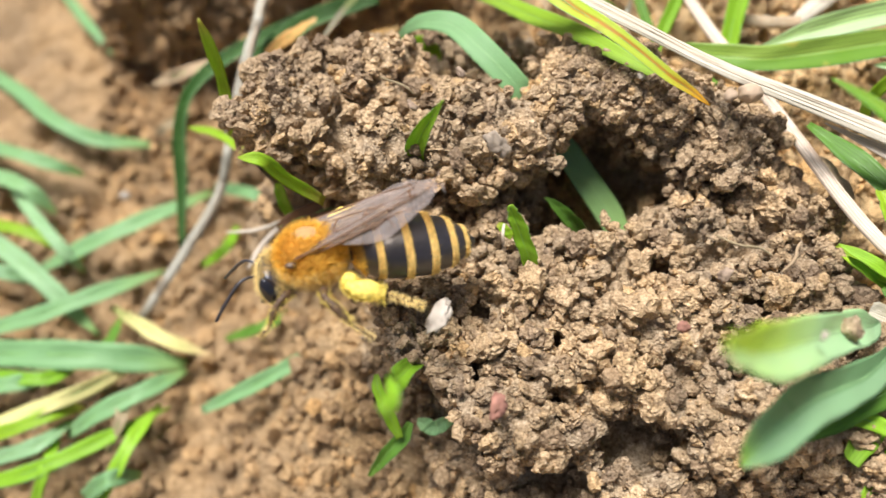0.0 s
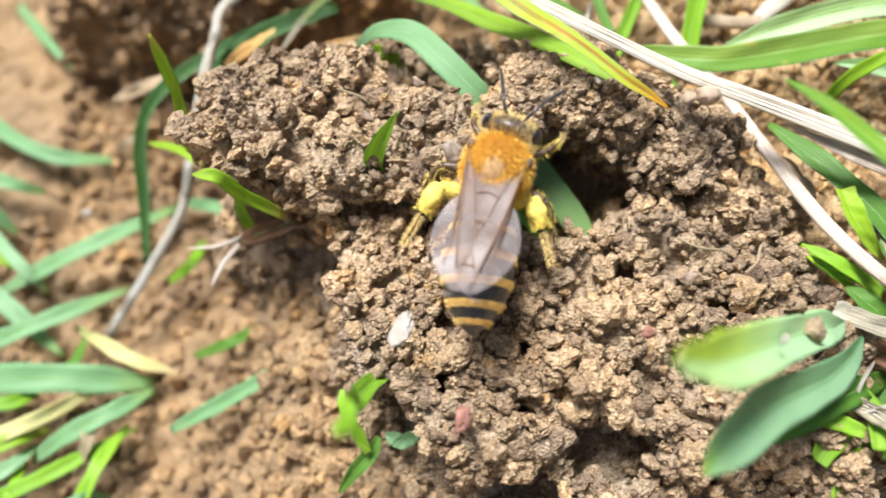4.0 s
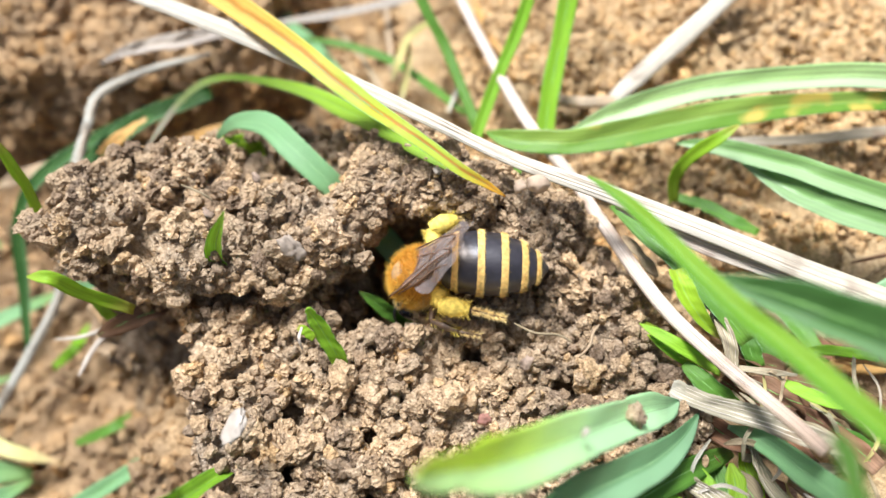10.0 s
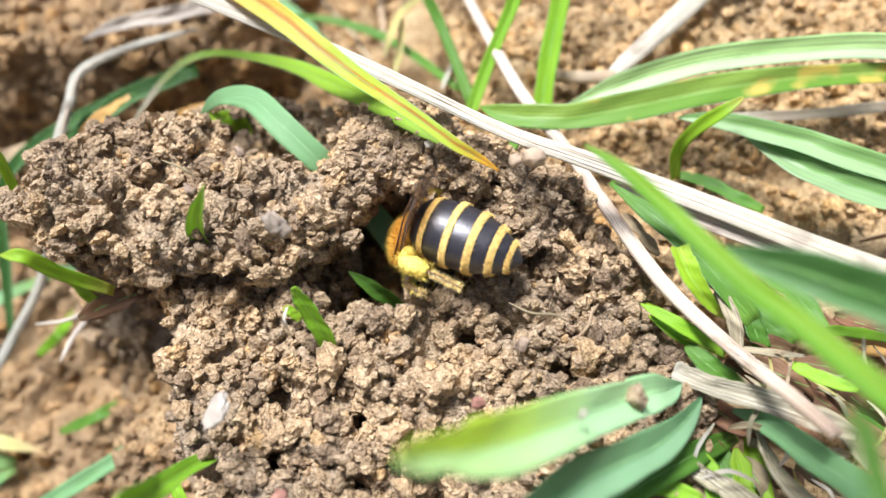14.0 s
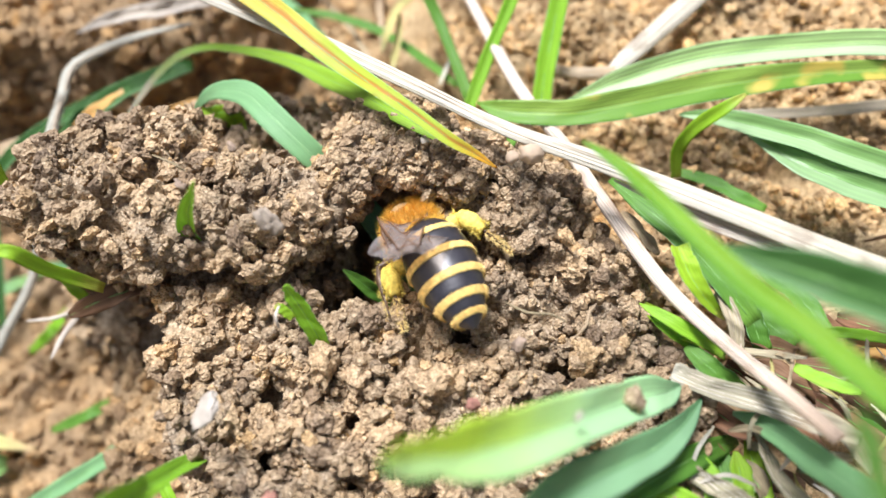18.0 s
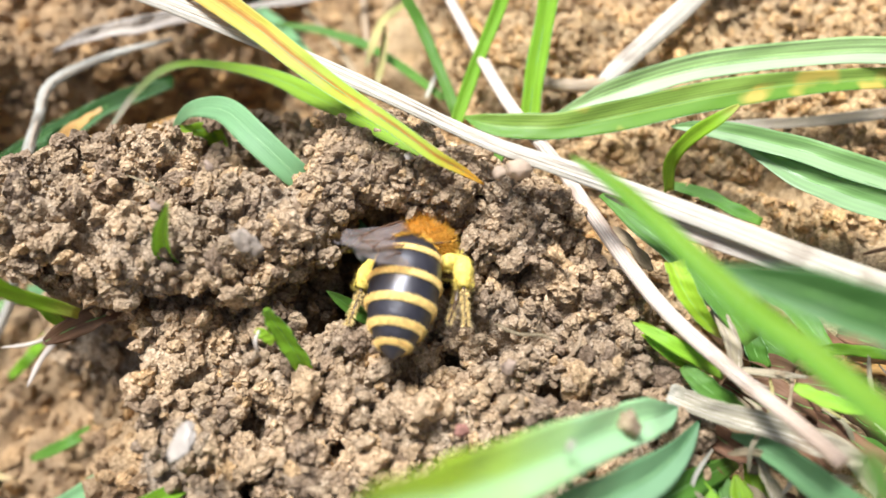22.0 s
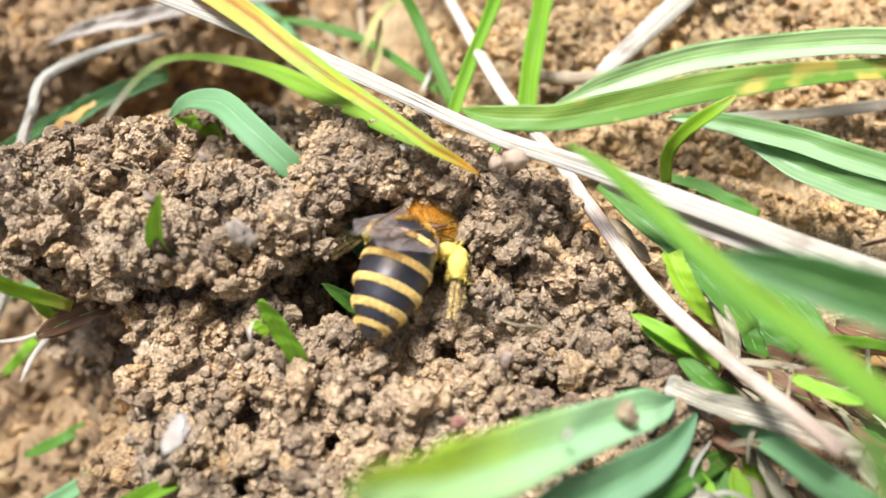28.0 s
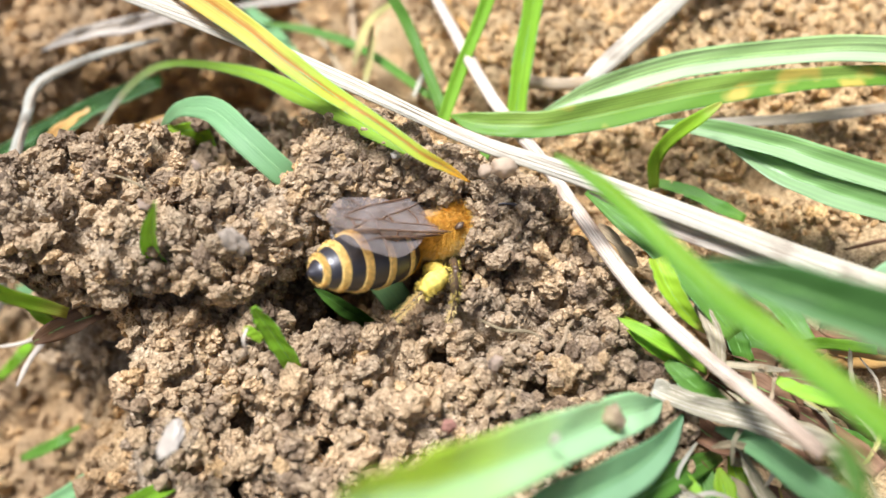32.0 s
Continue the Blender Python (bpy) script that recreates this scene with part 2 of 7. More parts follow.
LEAF = {
    "fresh": leaf_material("grass_fresh", (0.3, 0.57, 0.035), (0.34, 0.58, 0.06), (0.32, 0.56, 0.05)),
    "deep": leaf_material("grass_deep", (0.13, 0.3, 0.04), (0.16, 0.32, 0.05), (0.19, 0.37, 0.05)),
    "blue": leaf_material("grass_bluish", (0.27, 0.5, 0.23), (0.3, 0.5, 0.25), (0.31, 0.5, 0.17), veins=0.09),
    "pale": leaf_material("grass_pale", (0.34, 0.56, 0.3), (0.38, 0.58, 0.32), (0.36, 0.56, 0.2), veins=0.2),
    "ygreen": leaf_material("grass_yellow_green", (0.36, 0.58, 0.03), (0.4, 0.54, 0.05), (0.55, 0.55, 0.1)),
    "autumn": leaf_material("grass_autumn", (0.46, 0.6, 0.06), (0.74, 0.5, 0.1), (0.74, 0.4, 0.03), stripe=(0.5, 0.26, 0.04), start=0.26, spot=(0.26, 0.13, 0.03), spot_at=0.64),
    "withertip": leaf_material("grass_withered_tip", (0.36, 0.58, 0.05), (0.4, 0.33, 0.24), (0.36, 0.56, 0.05), start=0.2),
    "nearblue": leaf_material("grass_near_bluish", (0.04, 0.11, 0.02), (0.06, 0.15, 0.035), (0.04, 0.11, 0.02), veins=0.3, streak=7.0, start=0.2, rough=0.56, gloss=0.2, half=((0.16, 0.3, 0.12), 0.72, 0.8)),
    # pale lower half: the blade's white sheen put into the colour
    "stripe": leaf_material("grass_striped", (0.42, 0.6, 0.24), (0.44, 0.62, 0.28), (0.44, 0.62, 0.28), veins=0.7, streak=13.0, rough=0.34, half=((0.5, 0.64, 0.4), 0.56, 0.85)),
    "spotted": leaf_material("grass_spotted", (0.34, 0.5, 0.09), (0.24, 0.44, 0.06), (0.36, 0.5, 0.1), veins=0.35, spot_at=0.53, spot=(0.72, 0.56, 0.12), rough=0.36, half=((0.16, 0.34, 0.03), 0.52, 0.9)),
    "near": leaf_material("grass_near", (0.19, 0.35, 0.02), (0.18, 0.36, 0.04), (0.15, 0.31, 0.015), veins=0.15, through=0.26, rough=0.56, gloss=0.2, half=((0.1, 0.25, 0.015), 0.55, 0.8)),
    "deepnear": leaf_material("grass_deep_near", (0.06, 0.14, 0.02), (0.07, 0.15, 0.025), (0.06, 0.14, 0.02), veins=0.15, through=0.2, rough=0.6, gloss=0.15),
    # second half: sky sheen on the leaf put into the colour
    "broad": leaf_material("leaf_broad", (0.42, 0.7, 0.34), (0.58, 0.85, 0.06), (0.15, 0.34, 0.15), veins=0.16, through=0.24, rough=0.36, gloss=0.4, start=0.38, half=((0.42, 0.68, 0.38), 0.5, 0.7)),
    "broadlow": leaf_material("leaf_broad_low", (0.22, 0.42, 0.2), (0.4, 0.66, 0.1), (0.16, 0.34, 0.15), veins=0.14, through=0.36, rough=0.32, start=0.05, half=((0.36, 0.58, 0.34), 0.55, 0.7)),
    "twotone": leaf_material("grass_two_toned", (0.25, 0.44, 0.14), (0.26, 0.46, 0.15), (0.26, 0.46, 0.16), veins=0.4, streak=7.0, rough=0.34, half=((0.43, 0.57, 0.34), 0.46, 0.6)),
    "straw": leaf_material("straw", (0.5, 0.46, 0.37), (0.52, 0.49, 0.41), (0.48, 0.42, 0.31), spot=(0.24, 0.19, 0.14), spot_at=0.6, through=0, rough=0.66, veins=0.34, streak=20.0),
    "strawdull": leaf_material("straw_weathered", (0.48, 0.42, 0.33), (0.53, 0.49, 0.41), (0.4, 0.31, 0.22), spot=(0.26, 0.18, 0.12), spot_at=0.56, through=0, rough=0.7, veins=0.4, streak=16.0),
    "tan": leaf_material("dry_tan", (0.36, 0.28, 0.17), (0.32, 0.24, 0.14), (0.4, 0.31, 0.2), through=0.1, rough=0.7, veins=0.4),
    "grey": leaf_material("dry_grey", (0.38, 0.34, 0.28), (0.42, 0.38, 0.31), (0.3, 0.26, 0.2), through=0.1, rough=0.7, veins=0.5),
    "greystem": leaf_material("dry_stem_grey", (0.42, 0.39, 0.33), (0.46, 0.43, 0.37), (0.38, 0.34, 0.28), spot_at=0.57, spot=(0.2, 0.16, 0.12), through=0, rough=0.75, veins=0.5),
    "dry": leaf_material("dry_leaf", (0.34, 0.3, 0.19), (0.28, 0.24, 0.14), (0.44, 0.4, 0.28), spot=(0.28, 0.2, 0.13), through=0.12, rough=0.7, veins=0.55, streak=14.0),
    "brownstrip": leaf_material("dry_strip_brown", (0.42, 0.36, 0.26), (0.6, 0.55, 0.45), (0.42, 0.35, 0.24), spot=(0.3, 0.22, 0.14), spot_at=0.6, through=0.05, rough=0.7, veins=0.28, streak=12.0),
    "brown": leaf_material("dead_leaf_brown", (0.19, 0.1, 0.05), (0.14, 0.075, 0.04), (0.26, 0.16, 0.09), through=0.1, rough=0.65, veins=0.4),
    "orange": leaf_material("dead_leaf_orange", (0.56, 0.33, 0.1), (0.46, 0.27, 0.1), (0.5, 0.34, 0.14), through=0.2, rough=0.6),
    "yellow": leaf_material("dry_yellow", (0.58, 0.52, 0.2), (0.48, 0.5, 0.12), (0.6, 0.52, 0.28), through=0.25, rough=0.6),
    "yellowleaf": leaf_material("leaf_yellowing", (0.64, 0.62, 0.26), (0.42, 0.54, 0.16), (0.64, 0.5, 0.26), through=0.25, rough=0.6),
    "redtwig": leaf_material("twig_red", (0.34, 0.18, 0.1), (0.3, 0.16, 0.09), (0.38, 0.2, 0.11), through=0, rough=0.7),
}


def plain(name, color, rough=0.6, spec=0.5, noise_scale=2500.0, vary=0.25, bump=0.00004):
    m, t, bsdf = nodes_of(name)
    geo = nd(t, "ShaderNodeNewGeometry")
    n = nd(t, "ShaderNodeTexNoise", Scale=noise_scale, Detail=4.0)
    t.links.new(geo.outputs["Position"], n.inputs["Vector"])
    lo, hi = tuple(c * (1 - vary) for c in color), tuple(min(1, c * (1 + vary)) for c in color)
    t.links.new(ramp(t, n.outputs["Fac"], [(0.3, lo), (0.7, hi)]), bsdf.inputs["Base Color"])
    bsdf.inputs["Roughness"].default_value = rough
    bsdf.inputs["Specular IOR Level"].default_value = spec
    if bump:
        b = nd(t, "ShaderNodeBump", Strength=0.5, Distance=bump)
        t.links.new(n.outputs["Fac"], b.inputs["Height"])
        t.links.new(b.outputs["Normal"], bsdf.inputs["Normal"])
    return m


RIB = plain("midrib_green", (0.2, 0.4, 0.1), 0.5, 0.4, 900.0, 0.2, 0)
RIB_PALE = plain("midrib_pale_green", (0.26, 0.46, 0.2), 0.5, 0.4, 900.0, 0.2, 0)
FIBRE = [plain("straw_fibre", c, 0.7, 0.3, 700.0, 0.35, 0.00003) for c in ((0.68, 0.62, 0.5), (0.58, 0.51, 0.4), (0.45, 0.37, 0.27))]


# ---- mesh helpers, in millimetres
def link_mesh(name, verts, faces, mat, parent=None, label="", smooth=True, uv=None):
    me = bpy.data.meshes.new(name)
    verts = np.asarray(verts, float) * MM
    faces = np.asarray(faces, int)
    k = faces.shape[1]
    me.vertices.add(len(verts))
    me.vertices.foreach_set("co", verts.ravel())
    me.loops.add(faces.size)
    me.loops.foreach_set("vertex_index", faces.ravel())
    me.polygons.add(len(faces))
    me.polygons.foreach_set("loop_start", np.arange(0, faces.size, k))
    me.polygons.foreach_set("use_smooth", np.full(len(faces), smooth))
    if uv is not None:
        layer = me.uv_layers.new(name="UVMap")
        layer.data.foreach_set("uv", np.asarray(uv, float)[faces.ravel()].ravel())
    me.update()
    me.validate()
    me.materials.append(mat)
    ob = new(name, me)
    if parent:
        ob.parent = parent
    if label:
        tagged(ob, label)
    return ob


def hashed(ix, iy, iz, seed):
    h = (ix * 374761393 + iy * 668265263 + iz * 2147483647 + seed * 1442695041) & 0x7FFFFFFF
    h = ((h ^ (h >> 13)) * 1274126177) & 0x7FFFFFFF
    return ((h ^ (h >> 16)) & 0xFFFF) / 65535.0


def value_noise(p, seed=0):
    """Smooth noise in -1..1 at the rows of p."""
    i = np.floor(p).astype(np.int64)
    f = p - i
    f = f * f * (3 - 2 * f)
    out = 0
    for dx in (0, 1):
        for dy in (0, 1):
            for dz in (0, 1):
                w = (f[:, 0] if dx else 1 - f[:, 0]) * (f[:, 1] if dy else 1 - f[:, 1]) * (f[:, 2] if dz else 1 - f[:, 2])
                out = out + w * hashed(i[:, 0] + dx, i[:, 1] + dy, i[:, 2] + dz, seed)
    return out * 2 - 1


def fractal(p, octaves=4, seed=0):
    out, a = 0, 1.0
    for o in range(octaves):
        out = out + a * value_noise(p * 2.03 ** o + 17.3 * o, seed + o)
        a *= 0.5
    return out


def pebbly(p, seed=0):
    """Rounded cells: 1 in a cell's middle, 0 at its border."""
    i = np.floor(p).astype(np.int64)
    best = np.full(len(p), 9.0)
    for dx in (-1, 0, 1):
        for dy in (-1, 0, 1):
            for dz in (-1, 0, 1):
                c = i + np.array([dx, dy, dz])
                q = c + np.stack([hashed(c[:, 0], c[:, 1], c[:, 2], seed + s) for s in (1, 2, 3)], 1)
                best = np.minimum(best, ((p - q) ** 2).sum(1))
    return np.sqrt(np.clip(1 - best / 0.8, 0, 1))


def ico(level):
    bm = bmesh.new()
    bmesh.ops.create_icosphere(bm, subdivisions=level, radius=1.0)
    v = np.array([x.co[:] for x in bm.verts])
    f = np.array([[x.index for x in p.verts] for p in bm.faces])
    bm.free()
    return v, f



# ---- the lie of the land, in millimetres
def inside(x, y, poly, soft):
    """1 deep inside a plan outline, 0 outside, over a slope of the width soft."""
    d = np.full(x.shape, 1e9)
    odd = np.zeros(x.shape, bool)
    for (x0, y0), (x1, y1) in zip(poly, poly[1:] + poly[:1]):
        ex, ey = x1 - x0, y1 - y0
        u = np.clip(((x - x0) * ex + (y - y0) * ey) / (ex * ex + ey * ey), 0, 1)
        d = np.minimum(d, np.hypot(x - x0 - u * ex, y - y0 - u * ey))
        cross = (y0 > y) != (y1 > y)
        odd ^= cross & (x < ex * (y - y0) / (ey if ey else 1e-9) + x0)
    s = np.clip(np.where(odd, d, -d) / soft + 0.5, 0, 1)
    return s * s * (3 - 2 * s)


MOUND = [(-5.5, 22), (-4.6, 16), (-3.4, 12), (-0.6, 10.6), (1.2, 7), (2.5, 0), (24, 0), (25, 14.5), (23.4, 18.5), (21.8, 22.5), (20, 26.5), (16.5, 29.5), (8, 31), (-4, 27)]
CRUST = [(-13.2, 25.9), (-12.0, 29.2), (-9, 32.3), (-2.8, 32.1), (-0.6, 29.6), (1.6, 28), (4.4, 28.2), (6.6, 26), (7.4, 23.4), (6.6, 21.2), (2.5, 20.8), (-2, 22), (-5.5, 22.4), (-9.2, 23.6)]
BACK_LUMP = [(4.6, 31.2), (7, 32.4), (10, 32.2), (13, 29.8), (15.6, 26.6), (14.8, 24.4), (12.8, 24.8), (10.8, 25.8), (9.8, 27.2), (8.4, 28.0), (6.2, 27.4)]
HOLE = [(5.8, 21.9), (6.6, 24.2), (8.0, 27.2), (10, 27), (12, 26.2), (13.4, 24.6), (13, 22.6), (10.8, 20.6), (7.8, 20.3)]
FAR_BANK = [(-30, 52), (-28, 46.5), (-22.5, 44.2), (-18, 44.6), (-13, 42.8), (-6, 43.5), (-1, 48), (2, 60), (2, 110), (-34, 110)]
BACKFILL = [(-8, 30), (-7, 35), (0, 37.4), (8, 36.4), (12, 32), (8, 28), (0, 28)]
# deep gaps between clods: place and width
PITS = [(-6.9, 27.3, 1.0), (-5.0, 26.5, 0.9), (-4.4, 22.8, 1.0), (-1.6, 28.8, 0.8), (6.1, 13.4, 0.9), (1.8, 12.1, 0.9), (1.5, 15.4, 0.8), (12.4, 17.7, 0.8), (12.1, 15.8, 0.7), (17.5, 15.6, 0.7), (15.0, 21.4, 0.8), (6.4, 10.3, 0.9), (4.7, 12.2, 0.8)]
SLOT = [(3.2, 21.0), (3.8, 22.8), (6.4, 24.4), (8, 22), (6.4, 20.5)]
SHOULDER = [(13.8, 28), (17.5, 28.4), (20, 25.4), (18, 22), (14.2, 22.0)]


TUFT = (29.5, 14.5)


def front_fall(x, y):
    """The near side of the mound drops away."""
    d = np.clip(11.0 - y - 0.1 * np.abs(x - 6), 0, 10)
    return np.clip((x + 6) / 8, 0, 1) * 0.26 * d * d / (1 + 0.1 * d)


def base_height(x, y):
    x, y = np.clip(x, -400, 400), np.clip(y, -400, 400)
    right = 1 / (1 + np.exp(-(x - 8) / 4.0))
    rear = 1 / (1 + np.exp(-(y - 35) / 3.0))
    z = 0.5 + right * 17.6 + (1 - right) * rear * 3.0
    z = np.maximum(z, z + inside(x, y, FAR_BANK, 3.4) * (15.5 - z))
    z = z + (1 - right) * 11.5 * np.exp(-(np.clip(-4 - x, 0, 99) / 8.0) ** 2) * (1 - rear) / (1 + np.exp(-(y - 6) / 3.0))
    z = z + 2.0 * np.exp(-((x - 38) / 12) ** 2 - ((y - 40) / 10) ** 2)
    z = z - 7.0 * np.exp(-((x - TUFT[0]) / 6.0) ** 2 - ((y - TUFT[1]) / 6.5) ** 2)
    return z - front_fall(x, y)


def mound_height(x, y):
    """Height above the base, and the whole."""
    b = base_height(x, y)
    body = inside(x, y, MOUND, 2.4)
    top = 20.2 + 0.05 * (x - 10) + 0.03 * (y - 15) - front_fall(x, y)
    z = b + body * np.maximum(top - b, 0.0)
    crust = inside(x, y, CRUST, 1.8)
    z = np.maximum(z, b + crust * (23.3 + 0.7 * np.sin(x * 0.55) * np.cos(y * 0.7) - b))
    z = np.maximum(z, b + inside(x, y, SHOULDER, 3.0) * (24.2 - b))
    z = np.maximum(z, b + inside(x, y, BACKFILL, 3.0) * np.maximum(19.0 - b, 0))
    z = z - np.maximum(inside(x, y, HOLE, 1.5) * 10.0, inside(x, y, SLOT, 1.3) * 5.5)
    z = np.maximum(z, b + inside(x, y, BACK_LUMP, 1.6) * (23.6 - b))
    z = z - 2.6 * np.exp(-((x - 2) / 3.6) ** 2 - ((y - 30.6) / 1.6) ** 2)
    z = z - 1.8 * np.exp(-((x - 2.4) / 1.1) ** 2 - ((y - 12.2) / 0.9) ** 2)
    z = z - 1.2 * np.exp(-((x - 9) / 1.6) ** 2 - ((y - 11.0) / 0.8) ** 2)
    z = z - 4.5 * np.exp(-((x - 10.4) / 1.7) ** 2 - ((y - 8.0) / 1.2) ** 2)
    z = z - 3.5 * np.exp(-((x - 6.2) / 1.6) ** 2 - ((y - 6.4) / 1.1) ** 2)
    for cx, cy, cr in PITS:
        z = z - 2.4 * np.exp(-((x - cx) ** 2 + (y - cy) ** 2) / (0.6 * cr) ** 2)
    return z - b, z


def undercut(P, N):
    """Leans steep soil faces inwards towards their foot, so that the crust hangs over."""
    steep = np.clip(1.25 - 1.6 * N[:, 2], 0, 1)
    flat = N[:, :2] / np.maximum(np.linalg.norm(N[:, :2], axis=1, keepdims=True), 1e-6)
    back = np.clip(0.32 * (22.5 - P[:, 2]), 0, 2.4) * steep * np.clip((P[:, 2] - 11) / 4, 0, 1)
    Q = P.copy()
    Q[:, :2] -= flat * back[:, None]
    return Q


def slope_normal(x, y, height):
    e = 0.15
    gx = (height(x + e, y) - height(x - e, y)) / (2 * e)
    gy = (height(x, y + e) - height(x, y - e)) / (2 * e)
    N = np.stack([-gx, -gy, np.ones_like(gx)], -1)
    return N / np.linalg.norm(N, axis=-1, keepdims=True), np.hypot(gx, gy)


def trodden(V):
    """1 where the soil is packed smooth: the bare flank under the crust and the low ground."""
    return np.clip(1.3 * np.exp(-((V[:, 0] + 1.6) / 2.6) ** 2 - ((V[:, 1] - 19.2) / 1.9) ** 2), 0, 1)


def roughen(V, normals, amount=1.0):
    """Clods, crumbs and hollows on a soil face."""
    W = V + 0.35 * np.stack([value_noise(V / 1.3 + 9.1 * k, 60 + k) for k in range(3)], 1)
    clod = pebbly(W / 2.1, 5)
    grain = pebbly(W / 0.95, 9)
    fine = pebbly(W / 0.45, 12)
    pits = np.clip(0.62 - pebbly(W / 1.5 + 4.4, 31), 0, 0.5)
    d = 1.55 * clod + 0.45 * grain + 0.2 * fine + 0.2 * fractal(V / 0.42, 3, 70) + 0.7 * fractal(V / 3.1, 4, 3) + 1.9 * (pebbly(W / 3.6 + 2.2, 41) - 0.74) - 2.0 * pits - 1.85
    return V + normals * (d * amount * (1 - 0.5 * trodden(V)))[:, None]


def grid_mesh(name, xs, ys, height, amount, mat, keep=None, parent=None):
    X, Y = np.meshgrid(xs, ys, indexing="ij")
    Z = height(X, Y)
    gx = np.gradient(Z, xs, axis=0)
    gy = np.gradient(Z, ys, axis=1)
    N = np.stack([-gx, -gy, np.ones_like(gx)], -1)
    N /= np.linalg.norm(N, axis=-1, keepdims=True)
    V = np.stack([X, Y, Z], -1).reshape(-1, 3)
    a = amount(X, Y).ravel() if callable(amount) else amount
    if keep is not None:
        V = undercut(V, N.reshape(-1, 3))
    V = roughen(V, N.reshape(-1, 3), a)
    i = np.arange(len(xs) * len(ys)).reshape(len(xs), len(ys))
    F = np.stack([i[:-1, :-1], i[1:, :-1], i[1:, 1:], i[:-1, 1:]], -1).reshape(-1, 4)
    if keep is not None:
        F = F[keep(X, Y).ravel()[F].any(1)]
        used = np.unique(F)
        back_to = np.full(len(V), -1)
        back_to[used] = np.arange(len(used))
        V, F = V[used], back_to[F]
    return link_mesh(name, V, F, mat, parent)


def spread(lo, hi, step, far):
    """Even steps from lo to hi, then ever wider ones out to far on both sides."""
    mid = np.arange(lo, hi + step / 2, step)
    out, d, s = [], 0.0, step
    while d < far:
        s *= 1.28
        d += s
        out.append(d)
    out = np.array(out)
    return np.concatenate([lo - out[::-1], mid, hi + out])


def fade(x, y):
    far = np.maximum(np.abs(x) - 60, np.abs(y - 30) - 60)
    return np.where(far > 0, np.clip(1 - far / 60, 0, 1), 1.0)


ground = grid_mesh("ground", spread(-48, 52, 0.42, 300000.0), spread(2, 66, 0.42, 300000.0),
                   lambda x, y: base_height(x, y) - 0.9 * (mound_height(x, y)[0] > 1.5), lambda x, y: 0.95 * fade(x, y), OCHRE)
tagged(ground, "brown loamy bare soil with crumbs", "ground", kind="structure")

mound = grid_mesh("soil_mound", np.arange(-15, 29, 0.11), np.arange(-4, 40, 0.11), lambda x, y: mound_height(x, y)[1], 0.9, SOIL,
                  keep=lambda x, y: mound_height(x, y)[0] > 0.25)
tagged(mound, "crumbly brown soil mound with a burrow opening", "soil mound")


# the roof over the burrow mouth: a crumbling arch of soil
ROOF = [((8.2, 28.2, 24.1), (2.1, 2.2, 1.4)), ((10.5, 27.6, 24.0), (2.3, 2.2, 1.3)), ((13.3, 26.8, 23.8), (1.5, 1.4, 1.2)), ((6.6, 26.6, 23.4), (1.4, 1.4, 1.3))]


def roof_points(V, c, r):
    """Rough soil on an egg-shaped lump."""
    N = V / np.array(r)
    N /= np.linalg.norm(N, axis=1, keepdims=True)
    return roughen(V * np.array(r) + np.array(c), N, 0.62), N


for c, r in ROOF:
    v, f = ico(5)
    link_mesh("burrow_roof", roof_points(v, c, r)[0], f, SOIL, mound, "dark crumbly roof of the burrow mouth")


# ---- grass, straw and leaves
def smooth_line(points, n):
    p = np.array(points, float)
    p = np.vstack([2 * p[0] - p[1], p, 2 * p[-1] - p[-2]])
    seg = len(p) - 3
    out = []
    for u in np.linspace(0, seg, n):
        k = min(int(u), seg - 1)
        f = u - k
        a, b, c, d = p[k:k + 4]
        out.append(0.5 * (2 * b + (c - a) * f + (2 * a - 5 * b + 4 * c - d) * f * f + (3 * b - a - 3 * c + d) * f ** 3))
    return np.array(out)


def tube_along(name, points, radii, mat, parent, label="", k=8, n=14):
    line = smooth_line(points, n)
    rad = np.interp(np.linspace(0, 1, n), np.linspace(0, 1, len(radii)), radii)
    tang = np.gradient(line, axis=0)
    tang /= np.linalg.norm(tang, axis=1, keepdims=True)
    side = np.cross(tang, np.array([0.13, 0.21, 0.97]))
    side /= np.linalg.norm(side, axis=1, keepdims=True)
    nor = np.cross(side, tang)
    rows = [line + (side * math.cos(2 * math.pi * j / k) + nor * math.sin(2 * math.pi * j / k)) * rad[:, None] for j in range(k)]
    V = np.vstack([np.stack(rows, 1).reshape(-1, 3), line[:1], line[-1:]])
    i = np.arange(n * k).reshape(n, k)
    nx = np.roll(i, -1, axis=1)
    F = np.stack([i[:-1], nx[:-1], nx[1:], i[1:]], -1).reshape(-1, 4)
    ends = [[nx[0, j], i[0, j], n * k, n * k] for j in range(k)] + [[i[-1, j], nx[-1, j], n * k + 1, n * k + 1] for j in range(k)]
    tri = np.vstack([F[:, [0, 1, 2]], F[:, [0, 2, 3]], np.array(ends)[:, :3]])
    return link_mesh(name, V, tri, mat, parent, label)


